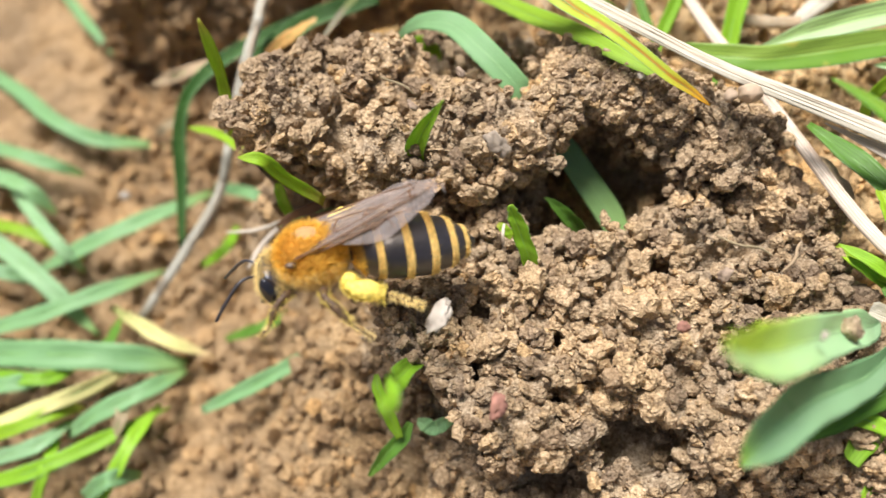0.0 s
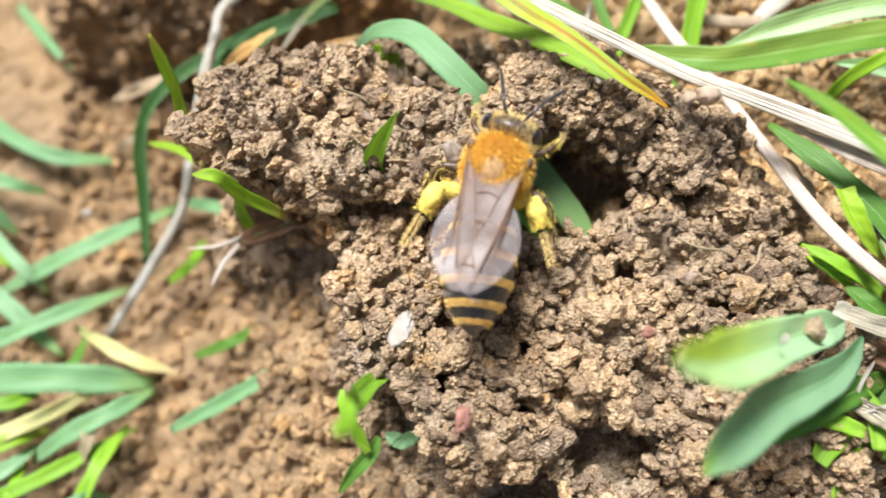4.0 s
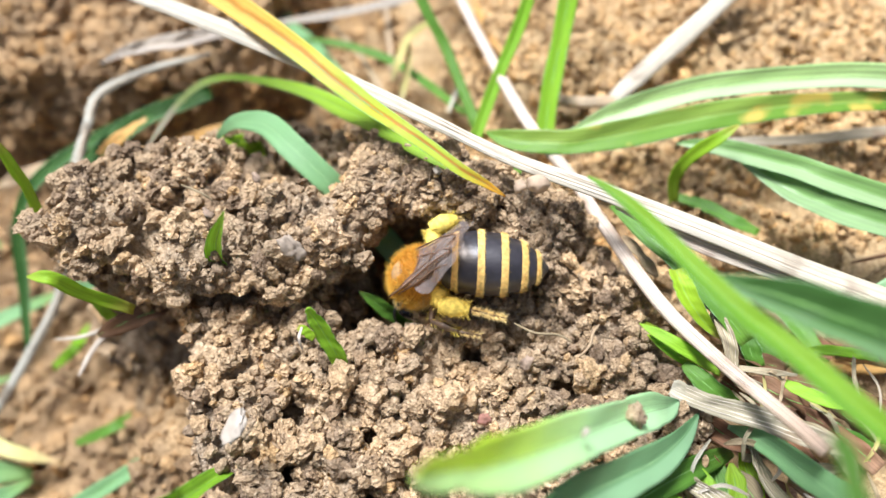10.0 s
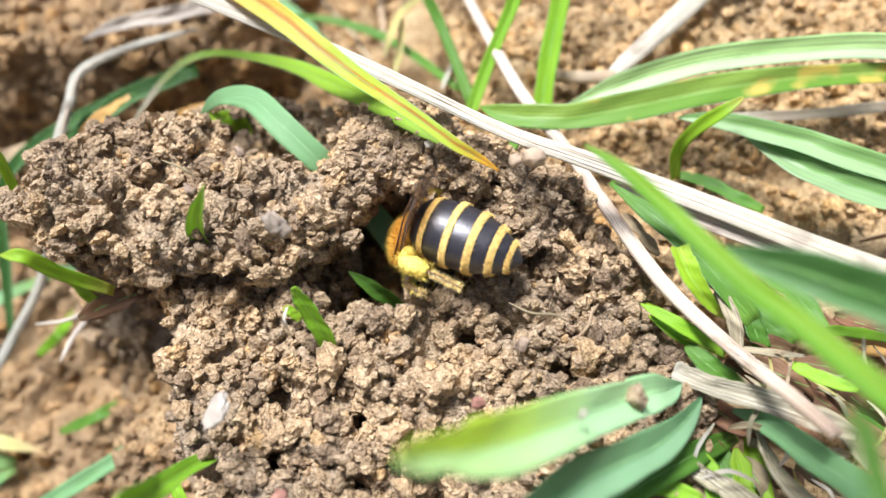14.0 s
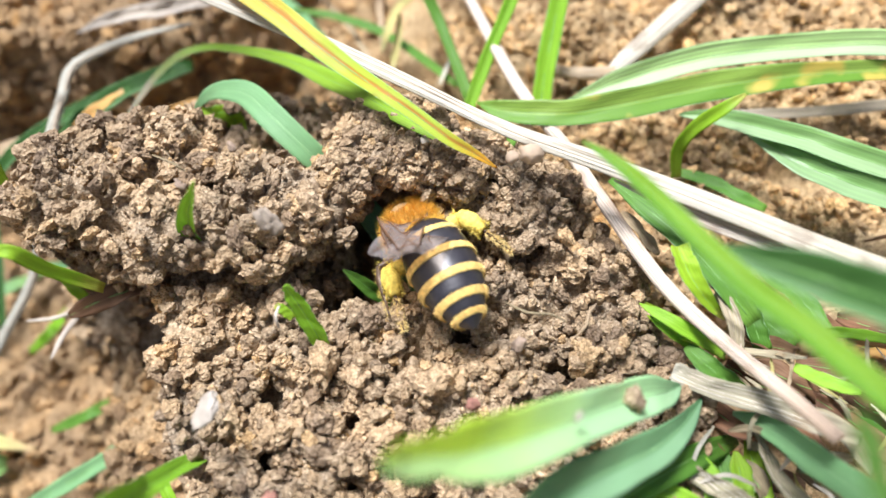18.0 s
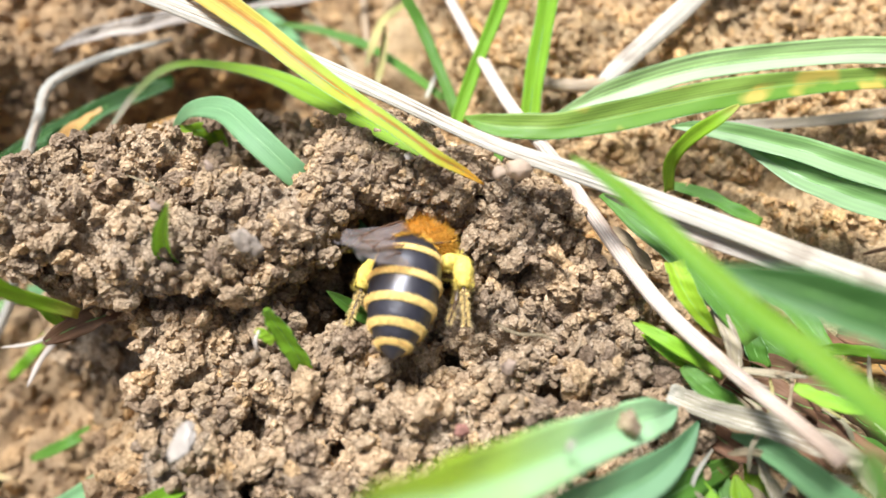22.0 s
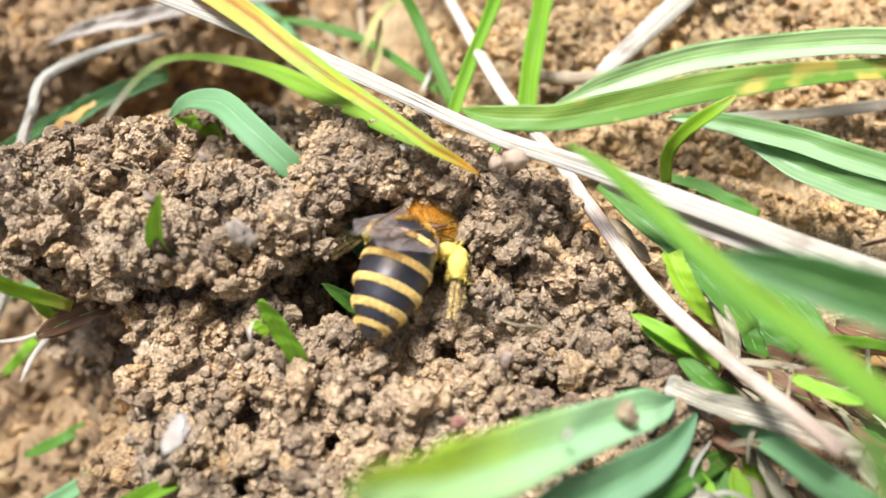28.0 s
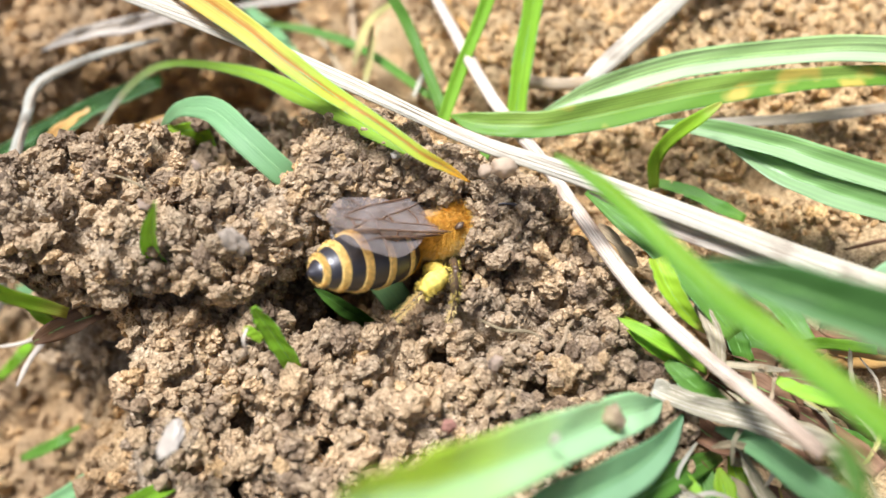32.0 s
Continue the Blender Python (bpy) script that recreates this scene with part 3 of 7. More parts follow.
def blade(name, mat, width, taper, fold, tube, points, label):
    """A strip along a line: a folded thin blade, or a flattened stalk where tube is its thickness over its width."""
    rnd = random.Random(str(points[0]) + name)
    n = 30 if len(points) > 4 else 20
    line = smooth_line(points, n)
    tang = np.gradient(line, axis=0)
    tang /= np.linalg.norm(tang, axis=1, keepdims=True)
    up = np.array([rnd.uniform(-0.12, 0.12), -0.25, 1.0])
    side = np.cross(tang, up)
    side /= np.linalg.norm(side, axis=1, keepdims=True)
    nor = np.cross(side, tang)
    s = np.linspace(0, 1, n)
    a, b = taper
    if name == "dry_leaf" and not tube:
        curl = (0.6 * np.sin(s * rnd.uniform(4, 8) + rnd.uniform(0, 6)))[:, None]
        side, nor = side * np.cos(curl) + nor * np.sin(curl), nor * np.cos(curl) - side * np.sin(curl)
    prof = np.minimum(1, a + (1 - a) * np.sin(np.clip(s / 0.32, 0, 1) * math.pi / 2)) * np.minimum(1, b + (1 - b) * np.sin(np.clip((1 - s) / 0.32, 0, 1) * math.pi / 2))
    ph = rnd.uniform(0, 6)
    w = width * prof * (1 + 0.05 * np.sin(s * 17 + ph))
    if name == "straw_stem" and len(points) == 9 and points[0][0] < 0:
        w = w * np.interp(s, [0, 0.3, 0.45, 0.6, 0.8, 1], [1.0, 0.95, 0.72, 0.85, 1.1, 1.15])
    rows, uvs = [], []
    if tube:
        k = 16
        for j in range(k):
            ang = 2 * math.pi * j / k
            ridge = 1 + 0.03 * (-1) ** j
            rows.append(line + side * (0.5 * w * math.cos(ang) * ridge)[:, None] + nor * (0.5 * w * tube * math.sin(ang) * ridge)[:, None])
            uvs.append(np.stack([np.full(n, abs(2 * j / k - 1)), s], 1))
    else:
        m = 7
        k = 2 * m
        thick = 0.05 + 0.02 * width
        for j in range(k):
            jj = j if j < m else k - 1 - j
            q = 2 * jj / (m - 1) - 1
            lift = fold * (abs(q) ** 1.3 - 0.45) * 0.5 * w + (0.012 if name == "broad_leaf" else 0.04) * w * np.sin(s * 21 + q * 2.5 + ph)
            edge = thick * (1 - 0.7 * q * q) * (0.5 if j < m else -0.5)
            rows.append(line + side * (0.5 * w * q)[:, None] + nor * (lift + edge)[:, None])
            uvs.append(np.stack([np.full(n, (q + 1) / 2), s], 1))
    V = np.stack(rows, 1).reshape(-1, 3)
    U = np.stack(uvs, 1).reshape(-1, 2)
    i = np.arange(n * k).reshape(n, k)
    nx = np.roll(i, -1, axis=1)
    F = np.stack([i[:-1], nx[:-1], nx[1:], i[1:]], -1).reshape(-1, 4)
    caps = []
    for row in (i[0][::-1], i[-1]):
        for j in range(k // 2 - 1):
            caps.append([row[j], row[j + 1], row[k - 2 - j], row[k - 1 - j]])
    F = np.vstack([F, caps])
    ob = link_mesh(name, V, F, LEAF[mat], uv=U)
    if not tube and width > 0.85:
        rib = line + nor * (fold * -0.45 * 0.5 * w + 0.5 * thick)[:, None]
        tube_along("midrib", rib[:: 3], [0.02 * width * a, 0.025 * width, 0.02 * width * b], RIB if "broad" not in mat else RIB_PALE, ob, k=6, n=24)
    if not tube and width > 0.95 and "leaf" not in name:
        for q in (-0.97, 0.97):
            rim = line + side * (0.5 * w * q)[:, None] + nor * (fold * 0.5 * 0.5 * w + 0.04 * w * np.sin(s * 21 + q * 2.5 + ph))[:, None]
            tube_along("margin", rim[::2], [0.012 * width * a, 0.02 * width, 0.012 * width * b], RIB_PALE, ob, k=5, n=28)
    if name == "straw_stem" and tube > 0.35:
        for q in (0.22, 0.7):
            c = int(n * q)
            tube_along("node", line[c - 1:c + 2], [0.44 * w[c] * tube, 0.52 * w[c] * tube, 0.44 * w[c] * tube], LEAF["tan"], ob, k=9, n=8)
    if tube and name == "straw_stem":
        for q in (-0.55, -0.2, 0.15, 0.5):
            off = q * 0.5 * w + 0.03 * np.sin(s * 9 + q * 8)
            lift = 0.5 * w * tube * math.sqrt(1 - q * q)
            strand = line + side * off[:, None] + nor * (lift * 0.98)[:, None]
            k0, k1 = int(n * rnd.uniform(0, 0.15)), int(n * rnd.uniform(0.8, 1))
            tube_along("fibre", strand[k0:k1:3], [0.015, 0.03 * width, 0.015], FIBRE[rnd.randint(0, 2)], ob, k=5, n=30)
    if name == "dry_twig":
        for q in (0.3, 0.62):
            c = int(n * q)
            tube_along("node", line[c - 1:c + 2], [0.42 * w[c], 0.56 * w[c], 0.42 * w[c]], LEAF["greystem"], ob, k=9, n=8)
        strand = line + nor * (0.24 * w)[:, None] + side * (0.2 * w)[:, None]
        tube_along("bark_strip", strand[4:26:3], [0.03, 0.12, 0.03], FIBRE[2], ob, k=5, n=30)
    kinds = {"straw_stem": "straw", "dry_twig": "dry twig", "dry_grass": "dry grass", "dry_leaf": "dry leaf", "broad_leaf": "leaf", "sprout": "sprout"}
    return tagged(ob, label, kinds.get(name, "grass blade"), group=kinds.get(name, "grass blade") + "s round the mound")


# name, material, width, end tapers, fold, thickness, line, label
BLADES = [
    ('straw_stem', 'straw', 1.08, (0.95, 1), 0.3, 0.28,
     [(-16.4, 47.5, 25.0), (-10.2, 43.5, 25.5), (-1.1, 38.0, 26.0), (8.4, 31.6, 26.5), (14.8, 27.1, 26.6), (19.5, 24.8, 26.4), (25.3, 21.6, 26.4), (30.0, 18.9, 26.4), (35.8, 15.8, 26.4)],
     'bleached flat straw stem lying across the mound'),
    ('straw_stem', 'straw', 0.85, (0.1, 1), 0.3, 0.3,
     [(20.6, 24.0, 25.6), (25.4, 21.0, 25.6), (29.7, 18.8, 25.6), (36.1, 15.1, 25.4)],
     'thin split strip of bleached straw'),
    ('straw_stem', 'strawdull', 0.8, (0.8, 0.85), 0.3, 0.6,
     [(13.1, 51.8, 18.5), (15.3, 41.8, 20.0), (17.3, 33.4, 21.5), (19.4, 28.6, 22.0), (20.5, 25.2, 22.5), (22.8, 19.3, 23.0), (25.2, 15.4, 23.5), (27.0, 12.0, 25.0), (28.0, 9.8, 26.0)],
     'pale dry straw stem with small dark flecks'),
    ('straw_stem', 'straw', 1.35, (0.55, 1), 0.3, 0.4,
     [(23.7, 36.2, 19.5), (26.9, 38.5, 20.5), (30.8, 41.2, 22.0), (36.8, 46.0, 24.0)],
     'broken pale straw stem bent at its node'),
    ('straw_stem', 'tan', 0.95, (1, 1), 0.3, 0.7,
     [(20.2, 37.2, 18.8), (22.2, 36.4, 19.3), (24.1, 36.2, 19.6)],
     'tan stub of a dry stem'),
    ('grass_shoot', 'fresh', 0.85, (1, 0.8), 0.5, 0,
     [(14.0, 34.0, 18.5), (15.6, 37.2, 20.5), (17.6, 40.6, 23.0), (19.2, 43.9, 26.0)],
     'upright narrow green grass blade'),
    ('grass_shoot', 'fresh', 1.25, (1, 0.85), 0.5, 0,
     [(18.7, 33.2, 19.0), (19.3, 36.1, 21.0), (20.3, 39.5, 23.5), (21.3, 43.3, 27.0)],
     'broad upright green grass blade'),
    ('grass_shoot', 'deep', 0.75, (1, 0.7), 0.5, 0,
     [(14.4, 35.1, 18.5), (12.7, 40.9, 20.0), (11.4, 43.4, 21.5), (9.5, 47.1, 24.0)],
     'upright narrow green grass blade'),
    ('grass_shoot', 'deep', 0.7, (0.2, 0.8), 0.3, 0,
     [(1.9, 47.7, 15.0), (5.8, 46.0, 15.5), (9.4, 43.4, 16.0), (13.8, 37.4, 17.5)],
     'narrow green grass blade lying on the soil'),
    ('grass_shoot', 'blue', 0.9, (0.7, 0.5), 0.2, 0,
     [(-1.5, 58.7, 12.0), (-0.1, 52.1, 13.0), (2.4, 48.3, 13.5), (6.6, 40.6, 15.0)],
     'bluish grass blade in the shade'),
    ('dry_grass', 'yellow', 0.55, (0.5, 0.3), 0.3, 0,
     [(12.0, 46.2, 18.0), (10.1, 44.0, 18.5), (9.2, 41.8, 18.5), (8.6, 40.6, 17.5)],
     'thin curled yellow grass blade'),
    ('dry_grass', 'yellow', 0.5, (0.3, 0.8), 0.3, 0,
     [(10.1, 43.9, 18.0), (9.8, 41.5, 17.5), (9.2, 39.5, 16.5)],
     'thin upright yellow grass blade'),
    ('dry_grass', 'orange', 0.55, (0.6, 0.3), 0.3, 0,
     [(15.5, 49.4, 17.0), (16.1, 46.3, 17.0), (17.3, 43.0, 17.0)],
     'small orange dead blade'),
    ('dry_grass', 'grey', 0.8, (0.35, 0.9), 0.3, 0,
     [(-0.7, 49.5, 15.0), (5.0, 49.8, 15.5), (10.7, 50.8, 16.0), (17.6, 53.1, 16.0)],
     'weathered grey dry grass strip'),
    ('dry_grass', 'tan', 0.5, (1, 0.6), 0.3, 0,
     [(8.4, 55.5, 14.0), (8.5, 49.5, 14.0), (8.7, 43.8, 14.5)],
     'tan dead grass stalk behind the straw'),
    ('dry_grass', 'tan', 0.45, (0.6, 0.6), 0.3, 0,
     [(3.9, 50.0, 14.0), (6.2, 46.4, 14.0), (8.0, 41.4, 15.0)],
     'tan dead grass stalk behind the straw'),
    ('dry_grass', 'straw', 0.3, (0.5, 0.8), 0.1, 0,
     [(13.6, 40.2, 17.5), (12.5, 37.2, 18.0)],
     'thin thread of pale dry grass'),
    ('grass_shoot', 'ygreen', 0.8, (0.9, 0.2), 0.4, 0,
     [(26.4, 27.8, 19.4), (26.2, 28.6, 21.2), (26.8, 28.9, 23.0), (28.0, 29.0, 24.6), (29.2, 29.5, 25.2)],
     'bent yellow-green grass shoot'),
    ('grass_shoot', 'deep', 0.85, (0.5, 0.6), 0.4, 0,
     [(26.8, 28.5, 19.0), (28.4, 27.3, 19.6), (29.7, 25.9, 20.0), (31.1, 24.9, 20.0)],
     'dark green grass blade on the soil'),
    ('dry_grass', 'brownstrip', 0.75, (0.5, 1), 0.3, 0,
     [(30.0, 31.7, 20.5), (35.3, 31.4, 20.6), (42.2, 31.8, 20.6), (46.8, 32.1, 20.6)],
     'dry brown leaf strip on the soil'),
    ('grass_shoot', 'pale', 1.1, (0.2, 1), 0.3, 0,
     [(31.0, 16.8, 25.0), (32.4, 17.2, 26.0), (35.1, 18.4, 27.0), (38.9, 19.9, 27.0)],
     'pale green grass blade tip'),
    ('grass_shoot', 'deep', 1.3, (0.3, 0.7), 0.35, 0,
     [(21.4, 26.0, 22.5), (23.6, 22.7, 23.2), (25.4, 19.5, 23.6), (27.1, 16.6, 23.0)],
     'shaded green grass blade under a broader one'),
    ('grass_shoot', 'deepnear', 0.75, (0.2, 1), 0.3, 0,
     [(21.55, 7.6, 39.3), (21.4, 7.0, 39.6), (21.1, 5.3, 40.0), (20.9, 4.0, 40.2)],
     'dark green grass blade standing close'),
    ('broad_leaf', 'deep', 1.3, (0.4, 0.4), 0.3, 0,
     [(17.4, 7.7, 23.0), (20.2, 9.1, 22.5), (23.1, 10.4, 21.5), (26.4, 11.7, 19.0)],
     'green leaf under the broader ones'),
    ('grass_shoot', 'fresh', 0.75, (0.1, 0.9), 0.4, 0,
     [(21.7, 18.4, 22.2), (23.1, 17.1, 22.6), (24.5, 16.2, 22.2), (26.1, 15.7, 21.0)],
     'small green grass blade at the mound edge'),
    ('grass_shoot', 'fresh', 0.5, (0.1, 0.8), 0.4, 0,
     [(22.2, 17.8, 21.9), (23.2, 16.7, 21.9), (24.7, 16.0, 21.0)],
     'small green grass blade at the mound edge'),
    ('grass_shoot', 'deep', 1.1, (0.35, 0.8), 0.3, 0,
     [(23.8, 16.0, 21.8), (24.8, 14.6, 22.0), (26.2, 13.5, 21.5)],
     'green grass blade beside the mound'),
    ('grass_shoot', 'deep', 1.2, (0.6, 0.8), 0.3, 0,
     [(28.1, 19.0, 20.5), (28.3, 17.3, 20.5), (28.6, 16.1, 20.0)],
     'dark green blade in the shade'),
    ('grass_shoot', 'fresh', 0.7, (0.6, 0.3), 0.3, 0,
     [(29.0, 14.5, 22.0), (29.9, 13.6, 22.5), (31.4, 12.6, 23.0)],
     'green grass blade among dry litter'),
    ('grass_shoot', 'fresh', 0.6, (0.4, 0.8), 0.3, 0,
     [(31.4, 16.7, 21.0), (33.3, 16.4, 21.0), (35.3, 15.9, 21.0)],
     'yellow-green blade among litter'),
    ('dry_leaf', 'dry', 0.4, (0.5, 0.3), 0.3, 0,
     [(25.7, 15.7, 22.0), (27.3, 15.2, 22.4), (29.5, 14.7, 22.6)],
     'thin dry leaf sliver in the litter'),
    ('dry_leaf', 'brown', 1.3, (0.4, 0.9), 0.3, 0,
     [(30.2, 15.3, 20.0), (32.3, 14.5, 20.5), (34.4, 13.2, 20.5), (36.9, 12.2, 20.0)],
     'brown dead leaf lying in the litter'),
    ('dry_leaf', 'brown', 1.1, (0.4, 0.9), 0.3, 0,
     [(30.3, 13.6, 20.0), (32.0, 11.8, 20.5), (33.3, 9.8, 20.8)],
     'brown dead leaf lying in the litter'),
    ('dry_leaf', 'tan', 0.9, (0.4, 0.6), 0.3, 0,
     [(25.0, 12.7, 19.0), (27.2, 11.8, 19.5), (29.5, 10.6, 19.8)],
     'tan dead leaf lying in the litter'),
    ('dry_leaf', 'tan', 1.1, (0.5, 0.8), 0.3, 0,
     [(29.3, 10.0, 18.5), (30.9, 8.9, 19.0), (33.6, 7.8, 19.0)],
     'tan dead leaf lying in the litter'),
    ('dry_leaf', 'orange', 0.9, (0.5, 0.8), 0.2, 0,
     [(33.8, 16.8, 19.0), (35.7, 16.6, 19.0), (38.3, 16.2, 19.0)],
     'orange-brown dead leaf in the shade'),
    ('dry_leaf', 'yellow', 0.28, (0.6, 0.6), 0.3, 0,
     [(28.0, 15.4, 22.0), (27.6, 13.9, 22.3), (27.4, 13.0, 21.6)],
     'short pale straw splinter'),
    ('dry_leaf', 'tan', 0.22, (0.6, 0.6), 0.3, 0,
     [(29.1, 15.0, 22.0), (28.3, 13.4, 22.3)],
     'short pale straw splinter'),
    ('dry_leaf', 'tan', 0.8, (0.4, 0.3), 0.2, 0,
     [(21.9, 24.3, 21.6), (22.6, 23.1, 21.8), (23.6, 21.6, 21.4)],
     'thin brown leaf flake'),
    ('dry_leaf', 'redtwig', 0.25, (0.5, 1), 0.3, 1,
     [(37.0, 22.9, 19.0), (38.8, 23.1, 19.3), (41.2, 23.4, 19.3)],
     'thin reddish twig on the soil'),
    ('sprout', 'ygreen', 0.5, (0.7, 0.5), 0.2, 0,
     [(3.7, 18.3, 23.2), (3.3, 18.6, 23.6), (2.9, 18.8, 23.8)],
     'frayed shred of a sprout'),
    ('sprout', 'deep', 0.95, (0.6, 0.5), 0.3, 0,
     [(14.5, 26.9, 21.5), (14.8, 27.4, 22.5), (15.4, 28.1, 23.0), (16.2, 28.9, 23.0)],
     'dark green blade behind the mound'),
    ('grass_shoot', 'ygreen', 0.9, (0.3, 0.8), 0.35, 0,
     [(22.5, 19.1, 20.5), (23.2, 17.4, 21.5), (24.8, 16.2, 22.0)],
     'green grass blade beside the mound'),
    ('grass_shoot', 'ygreen', 0.75, (0.9, 0.12), 0.4, 0,
     [(-13.3, 27.5, 19.0), (-13.2, 28.9, 22.5), (-13.3, 29.4, 25.0), (-13.6, 30.0, 27.0)],
     'upright green grass blade beside the crust'),
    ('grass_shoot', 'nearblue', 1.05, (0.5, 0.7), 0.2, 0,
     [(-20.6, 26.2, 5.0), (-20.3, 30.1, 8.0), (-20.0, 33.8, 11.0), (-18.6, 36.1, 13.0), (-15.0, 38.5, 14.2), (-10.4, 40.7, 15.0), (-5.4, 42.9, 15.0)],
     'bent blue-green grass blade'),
    ('grass_shoot', 'ygreen', 0.55, (0.15, 0.8), 0.4, 0,
     [(-18.2, 31.5, 14.0), (-15.7, 30.3, 15.0), (-13.4, 28.2, 16.0)],
     'thin green grass blade tip'),
    ('grass_shoot', 'ygreen', 0.75, (0.12, 0.8), 0.4, 0,
     [(-10.7, 21.6, 26.0), (-9.4, 21.4, 26.0), (-8.5, 21.4, 24.0), (-6.9, 21.7, 21.0)],
     'yellow-tipped green grass blade'),
    ('grass_shoot', 'fresh', 0.7, (0.6, 0.8), 0.3, 0,
     [(-9.9, 23.5, 20.0), (-10.0, 23.4, 18.0), (-9.9, 23.5, 15.0)],
     'green blade under the crust'),
    ('grass_shoot', 'fresh', 0.6, (0.7, 0.7), 0.3, 0,
     [(-12.5, 29.0, 19.0), (-12.8, 28.4, 18.0)],
     'green grass blade stub'),
    ('dry_twig', 'greystem', 0.75, (0.9, 0.5), 0.3, 0.5,
     [(-23.4, 21.0, 3.5), (-19.5, 25.2, 7.0), (-16.6, 28.5, 10.0), (-15.4, 31.7, 13.0), (-14.0, 35.6, 16.2), (-13.3, 38.2, 17.0), (-12.6, 40.7, 17.6), (-8.9, 42.5, 18.0), (-4.7, 43.7, 18.0)],
     'weathered grey dry stem leaning on the mound'),
    ('dry_grass', 'straw', 0.26, (0.3, 0.8), 0.3, 0.6,
     [(-14.7, 23.4, 13.5), (-12.6, 23.3, 14.0), (-10.7, 23.8, 14.4), (-8.5, 24.7, 14.6)],
     'thin white forked straw'),
    ('dry_grass', 'straw', 0.34, (0.3, 0.8), 0.3, 0.4,
     [(-13.2, 21.1, 12.5), (-12.1, 22.5, 13.5), (-10.5, 23.7, 14.6)],
     'thin white straw fibre'),
    ('dry_leaf', 'brown', 1.3, (0.3, 0.8), 0.2, 0,
     [(-10.4, 22.0, 17.0), (-7.9, 22.8, 17.6), (-4.8, 23.7, 17.6)],
     'dark brown dead leaf under the crust'),
    ('dry_leaf', 'orange', 0.9, (0.15, 0.4), 0.5, 0,
     [(-9.8, 38.0, 14.0), (-6.7, 38.0, 15.2), (-3.2, 38.8, 16.0)],
     'orange-brown dead leaf in the shade'),
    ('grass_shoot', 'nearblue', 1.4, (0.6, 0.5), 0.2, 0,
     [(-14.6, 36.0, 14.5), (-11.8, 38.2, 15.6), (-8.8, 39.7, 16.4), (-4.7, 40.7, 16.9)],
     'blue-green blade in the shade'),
    ('grass_shoot', 'blue', 1.25, (0.8, 0.3), 0.25, 0,
     [(-44.0, 46.6, 3.1), (-37.3, 41.6, 4.7), (-32.9, 38.0, 5.2), (-28.9, 36.4, 4.7), (-23.8, 37.0, 3.1)],
     'blue-green grass blade on the low soil'),
    ('grass_shoot', 'pale', 1.5, (0.9, 0.15), 0.25, 0,
     [(-39.6, 29.6, 3.1), (-34.0, 25.7, 5.0), (-30.3, 22.8, 5.0), (-26.7, 19.6, 3.1)],
     'pale green grass blade on the low soil'),
    ('grass_shoot', 'blue', 1.3, (0.9, 0.2), 0.25, 0,
     [(-37.0, 19.6, 3.1), (-31.4, 20.3, 5.0), (-27.1, 22.1, 5.0), (-22.3, 25.1, 3.1)],
     'blue-green grass blade on the low soil'),
    ('grass_shoot', 'blue', 2.1, (0.9, 0.4), 0.25, 0,
     [(-36.6, 18.2, 3.1), (-30.4, 17.5, 5.0), (-24.5, 17.3, 5.0), (-19.6, 17.3, 3.1)],
     'blue-green grass blade on the low soil'),
    ('grass_shoot', 'blue', 1.3, (0.5, 0.3), 0.25, 0,
     [(-32.5, 25.1, 3.1), (-27.9, 26.6, 5.0), (-23.8, 28.8, 5.0), (-19.4, 32.3, 3.1)],
     'blue-green grass blade on the low soil'),
    ('dry_leaf', 'yellowleaf', 1.1, (0.5, 0.1), 0.25, 0,
     [(-26.1, 21.9, 3.1), (-23.2, 20.0, 5.0), (-20.5, 18.5, 5.0), (-17.5, 17.9, 3.1)],
     'yellowing grass leaf on the low soil'),
    ('dry_leaf', 'yellowleaf', 1.2, (0.9, 0.15), 0.25, 0,
     [(-35.1, 12.1, 3.1), (-30.2, 13.0, 5.0), (-26.1, 14.8, 5.0), (-22.3, 17.9, 3.1)],
     'yellowing grass leaf on the low soil'),
    ('grass_shoot', 'fresh', 1.1, (0.9, 0.15), 0.25, 0,
     [(-34.1, 8.2, 3.1), (-29.3, 8.8, 5.0), (-25.3, 10.6, 5.0), (-20.4, 14.0, 3.1)],
     'green grass blade on the low soil'),
    ('grass_shoot', 'fresh', 1.0, (0.9, 0.3), 0.25, 0,
     [(-24.5, 6.8, 3.1), (-22.8, 9.2, 5.0), (-21.9, 11.5, 5.0), (-21.1, 14.2, 3.1)],
     'green grass blade on the low soil'),
    ('grass_shoot', 'blue', 1.1, (0.9, 0.3), 0.25, 0,
     [(-41.6, 37.4, 3.1), (-36.2, 35.1, 5.0), (-32.6, 33.9, 5.0), (-30.6, 34.0, 3.1)],
     'blue-green grass blade on the low soil'),
    ('grass_shoot', 'pale', 1.0, (0.6, 0.2), 0.25, 0,
     [(-36.6, 32.9, 3.1), (-33.0, 29.2, 5.0), (-30.1, 26.2, 5.0), (-28.8, 25.0, 3.1)],
     'pale green grass blade on the low soil'),
    ('grass_shoot', 'blue', 1.2, (0.9, 0.3), 0.25, 0,
     [(-39.9, 34.5, 3.1), (-34.3, 31.7, 5.2), (-32.2, 30.2, 3.1)],
     'blue-green grass blade on the low soil'),
    ('grass_shoot', 'ygreen', 0.9, (0.9, 0.2), 0.25, 0,
     [(-39.5, 29.4, 3.1), (-35.0, 28.1, 5.0), (-32.1, 27.2, 5.0), (-29.0, 26.0, 3.1)],
     'green grass blade on the low soil'),
